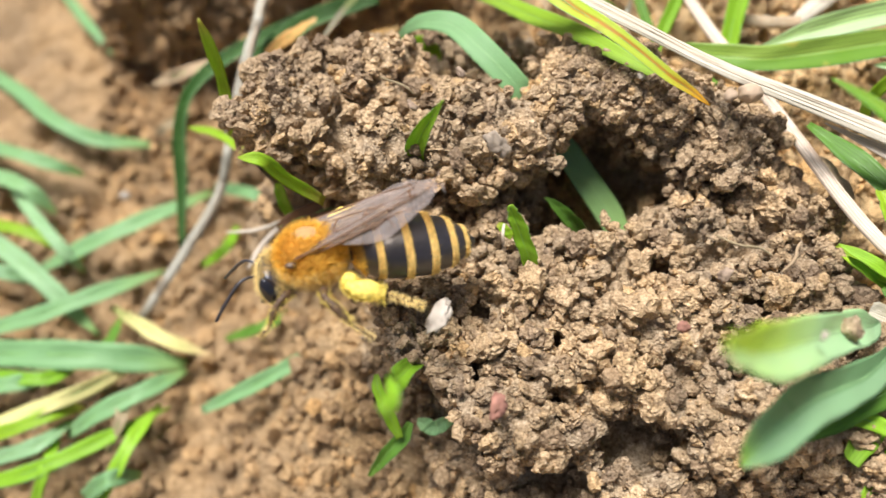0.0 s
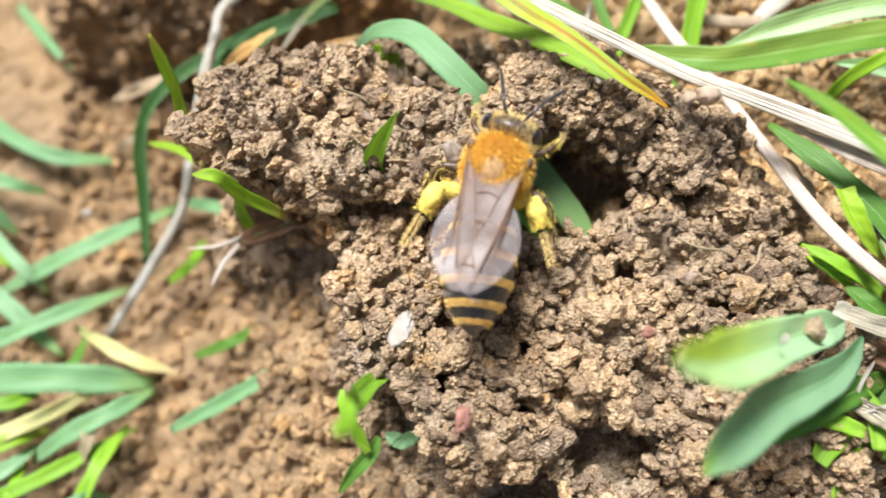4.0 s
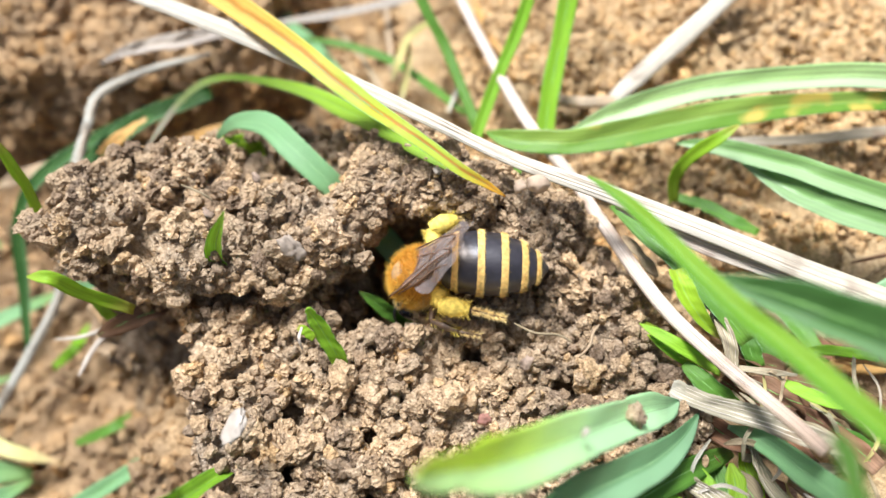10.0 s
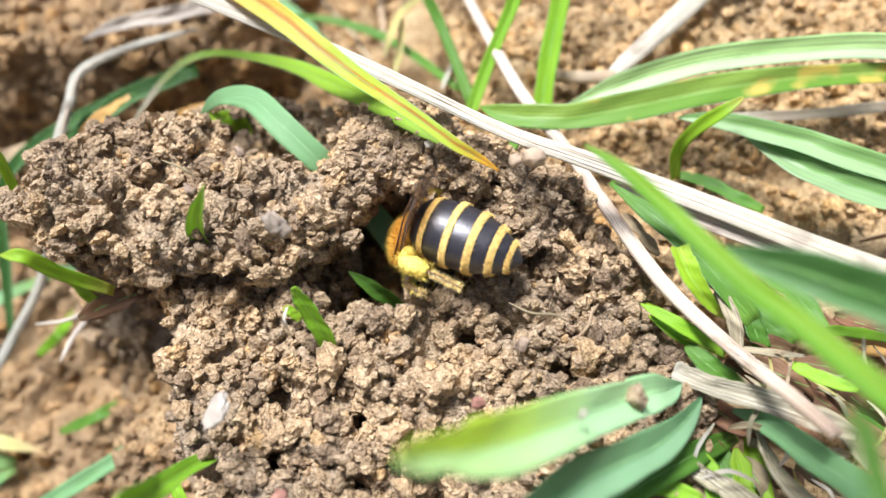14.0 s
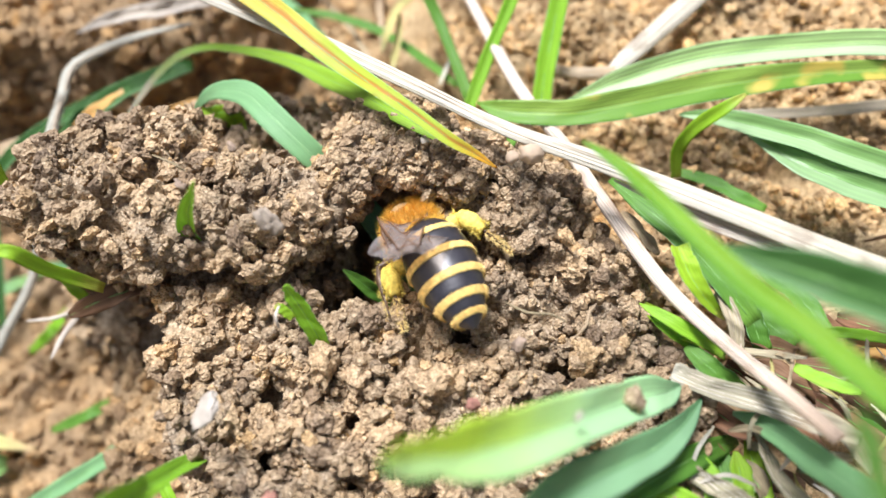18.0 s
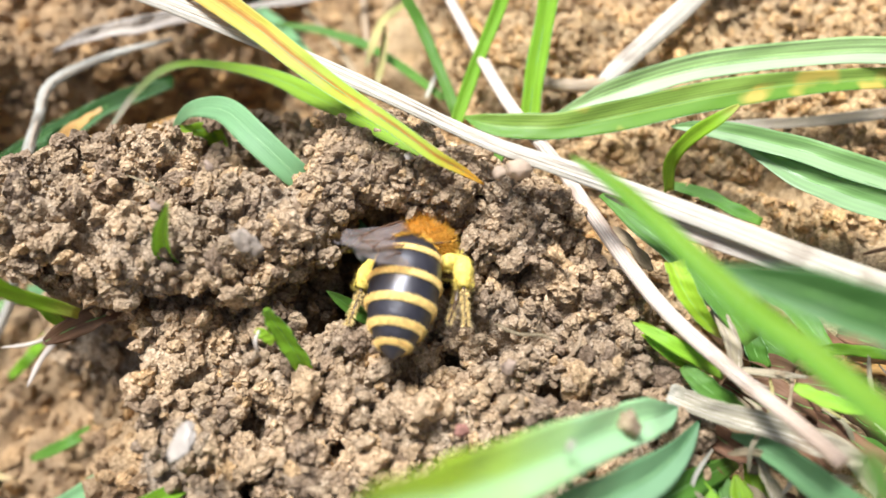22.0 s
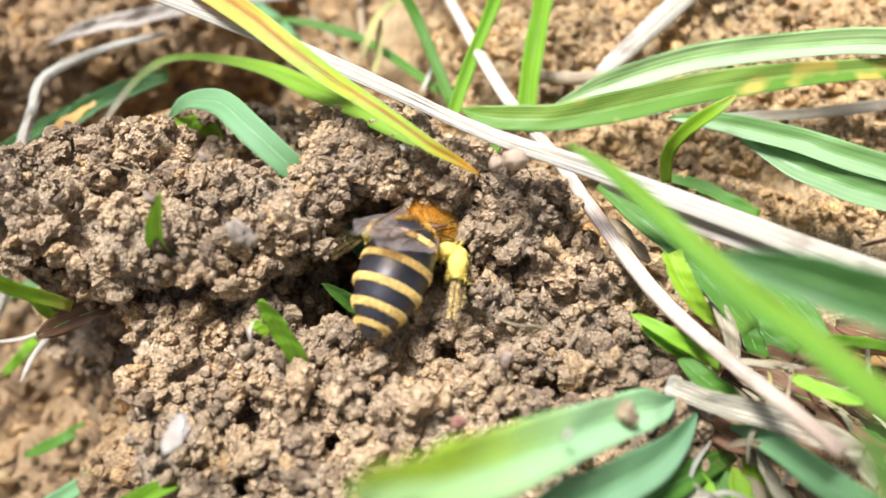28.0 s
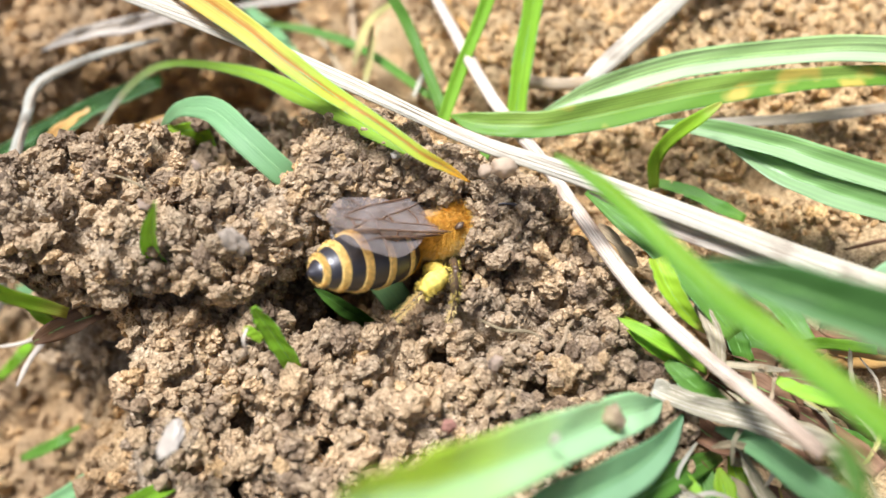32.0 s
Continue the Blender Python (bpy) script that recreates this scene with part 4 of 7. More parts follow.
    ('grass_shoot', 'pale', 1.1, (0.9, 0.3), 0.25, 0,
     [(-38.5, 25.5, 3.1), (-34.4, 24.1, 5.2), (-31.8, 24.1, 3.1)],
     'pale green grass blade on the low soil'),
    ('grass_shoot', 'fresh', 0.8, (0.9, 0.3), 0.25, 0,
     [(-28.9, 6.8, 3.1), (-27.7, 9.2, 5.2), (-28.1, 12.3, 3.1)],
     'green grass blade on the low soil'),
    ('grass_shoot', 'blue', 1.2, (0.9, 0.3), 0.25, 0,
     [(-35.9, 15.3, 3.1), (-31.4, 15.2, 5.2), (-28.5, 16.6, 3.1)],
     'blue-green grass blade on the low soil'),
    ('grass_shoot', 'ygreen', 1.0, (0.9, 0.3), 0.25, 0,
     [(-34.9, 11.5, 3.1), (-30.8, 11.9, 5.0), (-28.2, 13.0, 5.0), (-26.7, 14.0, 3.1)],
     'green grass blade on the low soil'),
    ('grass_shoot', 'blue', 1.3, (0.5, 0.3), 0.25, 0,
     [(-27.6, 11.9, 3.1), (-24.6, 13.2, 5.0), (-21.6, 14.8, 5.0), (-19.5, 16.8, 3.1)],
     'blue-green grass blade on the low soil'),
    ('grass_shoot', 'fresh', 1.0, (0.9, 0.3), 0.25, 0,
     [(-36.2, 16.6, 3.1), (-31.6, 15.7, 5.0), (-28.8, 15.7, 5.0), (-27.4, 17.5, 3.1)],
     'green grass blade on the low soil'),
    ('grass_shoot', 'deep', 0.9, (0.7, 0.3), 0.25, 0,
     [(-27.8, 17.5, 3.1), (-25.0, 18.2, 5.2), (-25.2, 21.2, 3.1)],
     'green grass blade on the low soil'),
    ('grass_shoot', 'pale', 1.1, (0.9, 0.3), 0.25, 0,
     [(-33.7, 9.9, 3.1), (-28.8, 10.7, 5.2), (-27.4, 13.0, 3.1)],
     'pale green grass blade on the low soil'),
    ('grass_shoot', 'deep', 0.8, (0.6, 0.3), 0.25, 0,
     [(-16.8, 19.3, 3.1), (-13.3, 19.7, 5.2), (-11.8, 21.9, 3.1)],
     'green grass blade on the low soil'),
    ('dry_leaf', 'tan', 0.9, (0.7, 0.5), 0.25, 0,
     [(-24.4, 10.7, 3.1), (-23.0, 12.7, 5.2), (-24.0, 15.3, 3.1)],
     'tan dead grass leaf on low soil'),
    ('grass_shoot', 'blue', 0.9, (0.9, 0.3), 0.25, 0,
     [(-37.5, 55.5, 3.1), (-32.8, 49.3, 5.0), (-30.2, 46.4, 5.0), (-28.4, 45.3, 3.1)],
     'blue-green grass blade on the low soil'),
    ('grass_shoot', 'blue', 1.0, (0.5, 0.4), 0.25, 0,
     [(-19.3, 32.9, 3.1), (-15.3, 30.9, 5.2), (-13.4, 31.0, 3.1)],
     'blue-green grass blade on the low soil'),
    ('grass_shoot', 'fresh', 0.8, (0.6, 0.4), 0.25, 0,
     [(-19.4, 25.5, 3.1), (-17.1, 26.1, 5.2), (-17.0, 29.1, 3.1)],
     'green grass blade on the low soil'),
    ('grass_shoot', 'blue', 1.2, (0.8, 0.4), 0.25, 0,
     [(-25.5, 7.5, 3.1), (-23.2, 8.4, 5.2), (-21.7, 9.1, 3.1)],
     'blue-green grass blade on the low soil'),
    ('dry_leaf', 'tan', 0.8, (0.3, 0.7), 0.25, 0,
     [(-25.4, 37.7, 3.1), (-23.2, 37.7, 5.2), (-22.3, 40.6, 3.1)],
     'tan dead grass leaf on low soil'),
    ('grass_shoot', 'blue', 1.1, (0.5, 0.12), 0.4, 0,
     [(-17.5, 13.4, 4.5), (-14.3, 14.5, 6.0), (-10.9, 15.8, 7.5), (-7.5, 17.3, 8.5)],
     'blue-green grass blade lying below the mound'),
    ('dry_leaf', 'redtwig', 0.35, (0.8, 0.8), 0.3, 1,
     [(-9.7, 14.7, 6.0), (-7.4, 14.7, 6.5), (-4.6, 14.4, 7.0)],
     'thin reddish-brown twig on low soil'),
    ('grass_shoot', 'fresh', 1.1, (0.9, 0.5), 0.3, 0,
     [(22.1, 5.0, 18.0), (22.9, 6.6, 19.0), (23.9, 8.2, 20.0)],
     'green grass blade beside the mound'),
    ('rootlet', 'tan', 0.16, (0.6, 0.6), 0.3, 1,
     [(17.7, 16.2, 23.4), (18.3, 16.7, 23.8), (18.6, 17.4, 23.8), (19.1, 18.0, 23.4)],
     'fine curved rootlet on the crumbs'),
    ('rootlet', 'tan', 0.14, (0.6, 0.6), 0.3, 1,
     [(14.5, 18.4, 23.4), (15.5, 17.6, 23.8), (16.7, 17.5, 23.6), (17.5, 17.2, 23.2)],
     'fine pale rootlet on the crumbs'),
    ('rootlet', 'tan', 0.12, (0.6, 0.6), 0.3, 1,
     [(-3.5, 27.2, 25.4), (-2.2, 26.2, 26.0), (-1.6, 25.9, 25.6)],
     'fine rootlet on the crust'),
    ('dry_leaf', 'straw', 0.16, (0.8, 0.3), 0.3, 0.6,
     [(3.2, 18.5, 24.4), (3.1, 17.8, 24.6), (3.2, 17.4, 23.8)],
     'dry white fibre hanging from a sprout'),
    ('dry_leaf', 'brown', 1.3, (0.5, 0.4), 0.5, 0,
     [(24.7, 13.6, 19.8), (25.8, 12.0, 20.8), (28.2, 11.3, 19.8)],
     'brown dead leaf curled among the litter'),
    ('dry_leaf', 'brown', 1.6, (0.5, 0.6), 0.5, 0,
     [(28.3, 12.5, 19.6), (29.4, 10.4, 20.6), (31.1, 8.5, 19.6)],
     'brown dead leaf curled among the litter'),
    ('dry_leaf', 'tan', 1.2, (0.4, 0.7), 0.5, 0,
     [(25.7, 10.8, 19.2), (26.5, 9.0, 20.2), (27.0, 7.4, 19.2)],
     'tan dead leaf curled among the litter'),
    ('dry_leaf', 'brown', 1.4, (0.4, 0.5), 0.5, 0,
     [(28.1, 15.6, 19.6), (29.6, 14.1, 20.6), (32.0, 13.3, 19.6)],
     'brown dead leaf curled among the litter'),
    ('dry_leaf', 'dry', 0.9, (0.4, 0.5), 0.5, 0,
     [(29.8, 12.7, 20.6), (30.9, 11.0, 21.6), (32.0, 9.1, 20.6)],
     'narrow bleached dry leaf strip in the litter'),
    ('dry_leaf', 'dry', 0.8, (0.3, 0.4), 0.5, 0,
     [(27.6, 11.0, 20.6), (29.1, 9.9, 21.6), (31.4, 10.0, 20.6)],
     'narrow bleached dry leaf strip in the litter'),
    ('dry_leaf', 'brown', 1.2, (0.4, 0.6), 0.5, 0,
     [(33.5, 18.0, 19.6), (34.7, 16.9, 20.6), (37.3, 16.3, 19.6)],
     'brown dead leaf curled among the litter'),
    ('dry_leaf', 'tan', 0.7, (0.3, 0.5), 0.5, 0,
     [(26.7, 14.8, 20.2), (26.9, 12.6, 21.2), (26.6, 10.8, 20.2)],
     'tan dead leaf curled among the litter'),
    ('dry_leaf', 'brown', 1.0, (0.4, 0.4), 0.5, 0,
     [(22.8, 12.7, 19.0), (24.1, 11.6, 20.0), (25.7, 10.2, 19.0)],
     'brown dead leaf curled among the litter'),
    ('dry_leaf', 'dry', 0.6, (0.5, 0.5), 0.5, 0,
     [(29.9, 9.3, 20.2), (30.4, 7.9, 21.2), (31.0, 6.4, 20.2)],
     'narrow bleached dry leaf strip in the litter'),
    ('dry_leaf', 'dry', 0.5, (0.3, 0.4), 0.5, 0,
     [(26.0, 21.0, 21.2), (26.1, 19.3, 22.2), (26.0, 18.2, 21.2)],
     'narrow bleached dry leaf strip in the litter'),
    ('dry_leaf', 'brown', 1.1, (0.4, 0.5), 0.5, 0,
     [(27.7, 18.5, 19.2), (28.2, 16.7, 20.2), (30.8, 16.2, 19.2)],
     'brown dead leaf curled among the litter'),
    ('grass_shoot', 'fresh', 1.0, (0.3, 0.8), 0.4, 0,
     [(23.5, 10.6, 21.0), (23.8, 9.2, 21.0), (23.6, 7.4, 21.0)],
     'young yellow-green leaf in the tuft'),
    ('grass_shoot', 'ygreen', 1.1, (0.2, 0.8), 0.4, 0,
     [(25.6, 10.8, 20.4), (25.5, 9.0, 20.4), (24.7, 7.3, 20.4)],
     'young yellow-green leaf in the tuft'),
    ('grass_shoot', 'fresh', 0.9, (0.3, 0.6), 0.4, 0,
     [(19.3, 8.8, 21.4), (21.1, 9.0, 21.4), (22.9, 8.2, 21.4)],
     'young yellow-green leaf in the tuft'),
    ('dry_leaf', 'tan', 1.0, (0.08, 0.7), 0.3, 0,
     [(-23.7, 38.9, 9.0), (-20.2, 38.7, 11.0), (-15.7, 38.8, 13.0)],
     'pale brown pointed dry leaf below the bank'),
    ('dry_leaf', 'orange', 0.9, (0.3, 0.6), 0.3, 0,
     [(-12.7, 36.5, 16.0), (-10.6, 37.4, 17.0), (-9.0, 38.3, 17.5)],
     'orange-yellow dead leaf behind the crust'),
    ('grass_shoot', 'deep', 1.5, (0.4, 0.6), 0.3, 0,
     [(28.8, 21.2, 18.0), (30.0, 18.9, 18.0), (31.5, 17.0, 18.0)],
     'dark green blade deep in the litter'),
    ('grass_shoot', 'deep', 1.3, (0.4, 0.6), 0.3, 0,
     [(30.5, 22.3, 18.0), (32.5, 20.2, 18.0), (33.6, 17.2, 18.0)],
     'dark green blade deep in the litter'),
    ('grass_shoot', 'deep', 1.2, (0.4, 0.6), 0.3, 0,
     [(31.3, 13.7, 18.5), (32.9, 12.3, 18.5), (34.8, 11.2, 18.5)],
     'dark green blade deep in the litter'),
    ('dry_leaf', 'brown', 1.7, (0.4, 0.6), 0.4, 0,
     [(32.6, 19.1, 17.0), (34.7, 17.9, 17.0), (37.5, 16.9, 17.0)],
     'broad brown dead leaf deep in the litter'),
    ('dry_leaf', 'orange', 1.3, (0.4, 0.6), 0.4, 0,
     [(34.1, 16.6, 17.4), (36.2, 16.8, 17.4), (38.5, 16.3, 17.4)],
     'orange-brown dead leaf deep in the litter'),
    ('dry_leaf', 'brown', 1.8, (0.4, 0.6), 0.4, 0,
     [(27.6, 16.5, 17.0), (29.6, 15.0, 17.0), (32.6, 14.4, 17.0)],
     'broad brown dead leaf deep in the litter'),
    ('dry_leaf', 'brown', 1.6, (0.4, 0.6), 0.4, 0,
     [(24.8, 10.4, 17.0), (27.6, 10.0, 17.0), (30.3, 9.4, 17.0)],
     'broad brown dead leaf deep in the litter'),
    ('dry_leaf', 'brown', 1.5, (0.4, 0.6), 0.4, 0,
     [(33.4, 14.4, 18.0), (34.6, 13.0, 18.0), (36.7, 12.1, 18.0)],
     'broad brown dead leaf deep in the litter'),
    ('dry_grass', 'straw', 0.311, (0.3, 0.4), 0.6, 0,
     [(27.7, 10.4, 21.7), (28.0, 9.2, 22.4), (29.7, 9.1, 21.7)],
     'thin pale straw shred in the litter'),
    ('dry_grass', 'brownstrip', 0.195, (0.3, 0.4), 0.6, 0,
     [(26.2, 16.8, 20.2), (26.9, 16.1, 20.9), (28.1, 15.8, 20.2)],
     'thin brown grass shred in the litter'),
    ('dry_grass', 'dry', 0.276, (0.3, 0.4), 0.6, 0,
     [(30.9, 13.9, 20.1), (31.5, 12.8, 20.8), (32.1, 11.6, 20.1)],
     'thin bleached grass shred in the litter'),
    ('dry_grass', 'tan', 0.209, (0.3, 0.4), 0.6, 0,
     [(27.6, 15.2, 21.9), (28.2, 15.0, 22.6), (29.0, 14.5, 21.9)],
     'thin tan grass shred in the litter'),
    ('dry_grass', 'straw', 0.206, (0.3, 0.4), 0.6, 0,
     [(22.9, 9.2, 21.2), (24.3, 9.4, 21.9), (25.9, 8.9, 21.2)],
     'thin pale straw shred in the litter'),
    ('dry_grass', 'brownstrip', 0.289, (0.3, 0.4), 0.6, 0,
     [(26.8, 15.2, 21.5), (27.2, 14.6, 22.2), (28.2, 14.3, 21.5)],
     'thin brown grass shred in the litter'),
    ('dry_grass', 'dry', 0.196, (0.3, 0.4), 0.6, 0,
     [(26.9, 14.5, 20.8), (27.2, 13.6, 21.5), (27.6, 13.0, 20.8)],
     'thin bleached grass shred in the litter'),
    ('dry_grass', 'brownstrip', 0.325, (0.3, 0.4), 0.6, 0,
     [(31.4, 8.4, 21.4), (30.9, 7.8, 22.1), (31.5, 7.5, 21.4)],
     'thin brown grass shred in the litter'),
    ('dry_grass', 'straw', 0.216, (0.3, 0.4), 0.6, 0,
     [(27.4, 10.9, 21.4), (27.4, 10.0, 22.1), (27.1, 9.5, 21.4)],
     'thin pale straw shred in the litter'),
    ('dry_grass', 'dry', 0.235, (0.3, 0.4), 0.6, 0,
     [(25.8, 10.6, 21.5), (26.0, 11.7, 22.2), (27.5, 12.9, 21.5)],
     'thin bleached grass shred in the litter'),
    ('dry_grass', 'brownstrip', 0.16, (0.3, 0.4), 0.6, 0,
     [(34.6, 15.8, 20.4), (34.6, 14.1, 21.1), (34.5, 12.6, 20.4)],
     'thin brown grass shred in the litter'),
    ('dry_grass', 'yellow', 0.151, (0.3, 0.4), 0.6, 0,
     [(30.2, 14.4, 20.4), (30.8, 13.4, 21.1), (32.1, 12.8, 20.4)],
     'thin yellow grass shred in the litter'),
    ('dry_grass', 'yellow', 0.233, (0.3, 0.4), 0.6, 0,
     [(32.7, 10.2, 20.5), (33.4, 11.1, 21.2), (34.6, 12.6, 20.5)],
     'thin yellow grass shred in the litter'),
    ('dry_grass', 'brownstrip', 0.349, (0.3, 0.4), 0.6, 0,
     [(22.8, 9.7, 20.2), (23.5, 9.3, 20.9), (23.9, 8.5, 20.2)],
     'thin brown grass shred in the litter'),
    ('dry_grass', 'dry', 0.24, (0.3, 0.4), 0.6, 0,
     [(28.8, 10.0, 19.8), (29.2, 9.5, 20.5), (30.4, 9.4, 19.8)],
     'thin bleached grass shred in the litter'),
    ('dry_grass', 'tan', 0.243, (0.3, 0.4), 0.6, 0,
     [(32.3, 9.6, 21.3), (32.0, 8.5, 22.0), (32.5, 7.7, 21.3)],
     'thin tan grass shred in the litter'),
    ('dry_grass', 'dry', 0.248, (0.3, 0.4), 0.6, 0,
     [(34.1, 16.4, 20.8), (33.2, 14.8, 21.5), (33.5, 13.7, 20.8)],
     'thin bleached grass shred in the litter'),
    ('dry_grass', 'yellow', 0.148, (0.3, 0.4), 0.6, 0,
     [(28.0, 12.7, 21.4), (28.1, 11.3, 22.1), (28.5, 10.2, 21.4)],
     'thin yellow grass shred in the litter'),
    ('dry_grass', 'tan', 0.351, (0.3, 0.4), 0.6, 0,
     [(25.1, 11.6, 21.4), (25.9, 11.5, 22.1), (27.1, 11.3, 21.4)],
     'thin tan grass shred in the litter'),
    ('dry_grass', 'tan', 0.32, (0.3, 0.4), 0.6, 0,
     [(26.6, 15.8, 20.4), (27.2, 14.5, 21.1), (28.8, 14.2, 20.4)],
     'thin tan grass shred in the litter'),
    ('dry_grass', 'dry', 0.331, (0.3, 0.4), 0.6, 0,
     [(28.3, 9.9, 21.8), (28.4, 9.1, 22.5), (29.2, 8.6, 21.8)],
     'thin bleached grass shred in the litter'),
    ('dry_grass', 'straw', 0.202, (0.3, 0.4), 0.6, 0,
     [(29.2, 9.0, 20.1), (29.6, 8.2, 20.8), (30.0, 7.3, 20.1)],
     'thin pale straw shred in the litter'),
    ('dry_grass', 'straw', 0.207, (0.3, 0.4), 0.6, 0,
     [(22.8, 9.7, 21.0), (23.3, 10.8, 21.7), (24.6, 12.0, 21.0)],
     'thin pale straw shred in the litter'),
    ('dry_grass', 'yellow', 0.18, (0.3, 0.4), 0.6, 0,
     [(28.4, 9.6, 20.1), (28.1, 8.9, 20.8), (28.7, 8.6, 20.1)],
     'thin yellow grass shred in the litter'),
    ('dry_grass', 'dry', 0.164, (0.3, 0.4), 0.6, 0,
     [(31.3, 14.7, 20.2), (31.9, 14.0, 20.9), (33.5, 14.7, 20.2)],
     'thin bleached grass shred in the litter'),
    ('dry_grass', 'brownstrip', 0.185, (0.3, 0.4), 0.6, 0,
     [(33.2, 12.7, 20.5), (33.3, 11.7, 21.2), (33.9, 10.9, 20.5)],
     'thin brown grass shred in the litter'),
]
for row in BLADES:
    blade(*row)

def ribbon(name, mat, fold, wave, torn, label, rows):
    """A leaf blade whose width and roll change along its line; it faces up and a little forward where the roll is 0."""
    rnd = random.Random(str(rows[0]) + label)
    n, m = 60, 11
    full = smooth_line(rows, n)
    line, w, roll = full[:, :3], np.maximum(full[:, 3], 0.04), np.radians(full[:, 4])
    tang = np.gradient(line, axis=0)
    tang /= np.linalg.norm(tang, axis=1, keepdims=True)
    side = np.cross(tang, np.array([0.0, -0.42, 0.9]))
    side /= np.linalg.norm(side, axis=1, keepdims=True)
    nor = np.cross(side, tang)
    side, nor = side * np.cos(roll)[:, None] + nor * np.sin(roll)[:, None], nor * np.cos(roll)[:, None] - side * np.sin(roll)[:, None]
    s = np.linspace(0, 1, n)
    ph = rnd.uniform(0, 6)
    width = full[:, 3].max()
    thick = 0.04 + 0.015 * width
    end = np.clip(1 - s / 0.3, 0, 1)

    def across(q, off):
        reach = 1 + 0.04 * np.sin(s * 23 + ph + 2 * q) * abs(q)
        if torn:
            p = np.stack([s * 26, np.full(n, 3.0 * np.sign(q)), np.full(n, ph)], 1)
            reach = reach - torn * abs(q) * (0.35 + end) * np.clip(fractal(p, 3, 7), 0, 1)
        lift = fold * (abs(q) ** 1.25 - 0.45) * 0.5 * w + wave * w * (np.sin(s * 19 + q * 2.2 + ph) + 0.6 * np.sin(s * 41 + q * 4 + ph))
        return line + side * (0.5 * w * q * reach)[:, None] + nor * (lift + off)[:, None]

    rows_v, uvs = [], []
    k = 2 * m
    for j in range(k):
        q = 2 * (j if j < m else k - 1 - j) / (m - 1) - 1
        rows_v.append(across(q, thick * (1 - 0.75 * q * q) * (0.5 if j < m else -0.5)))
        uvs.append(np.stack([np.full(n, (q + 1) / 2), s], 1))
    V = np.stack(rows_v, 1).reshape(-1, 3)
    U = np.stack(uvs, 1).reshape(-1, 2)
    i = np.arange(n * k).reshape(n, k)
    nx = np.roll(i, -1, axis=1)
    F = np.stack([i[:-1], nx[:-1], nx[1:], i[1:]], -1).reshape(-1, 4)
    caps = [[r[j], r[j + 1], r[k - 2 - j], r[k - 1 - j]] for r in (i[0][::-1], i[-1]) for j in range(m - 1)]
    ob = link_mesh(name, V, np.vstack([F, caps]), LEAF[mat], uv=U)
    pale = "broad" in mat or mat in ("stripe", "blue")
    if "dry" not in name:
        tube_along("midrib", across(0.0, 0.4 * thick)[1:-1:3], [0.01, 0.018 * width, 0.008], RIB_PALE if pale else RIB, ob, k=6, n=30)
    else:
        for q in (-0.6, -0.25, 0.2, 0.55):
            k0, k1 = rnd.randint(1, 12), rnd.randint(44, 58)
            tube_along("fibre", across(q, 0.4 * thick)[k0:k1:4], [0.012, 0.03 * width, 0.012], FIBRE[rnd.randint(0, 2)], ob, k=5, n=24)
    if width > 0.9 and "leaf" not in name:
        for q in (-0.98, 0.98):
            tube_along("margin", across(q, 0.0)[1:-1:2], [0.008, 0.012 * width, 0.008], RIB_PALE, ob, k=5, n=40)
    kind = {"dry_leaf": "dry leaf", "broad_leaf": "leaf", "sprout": "sprout"}.get(name, "grass blade")
    return tagged(ob, label, kind, group=kind + "s round the mound")


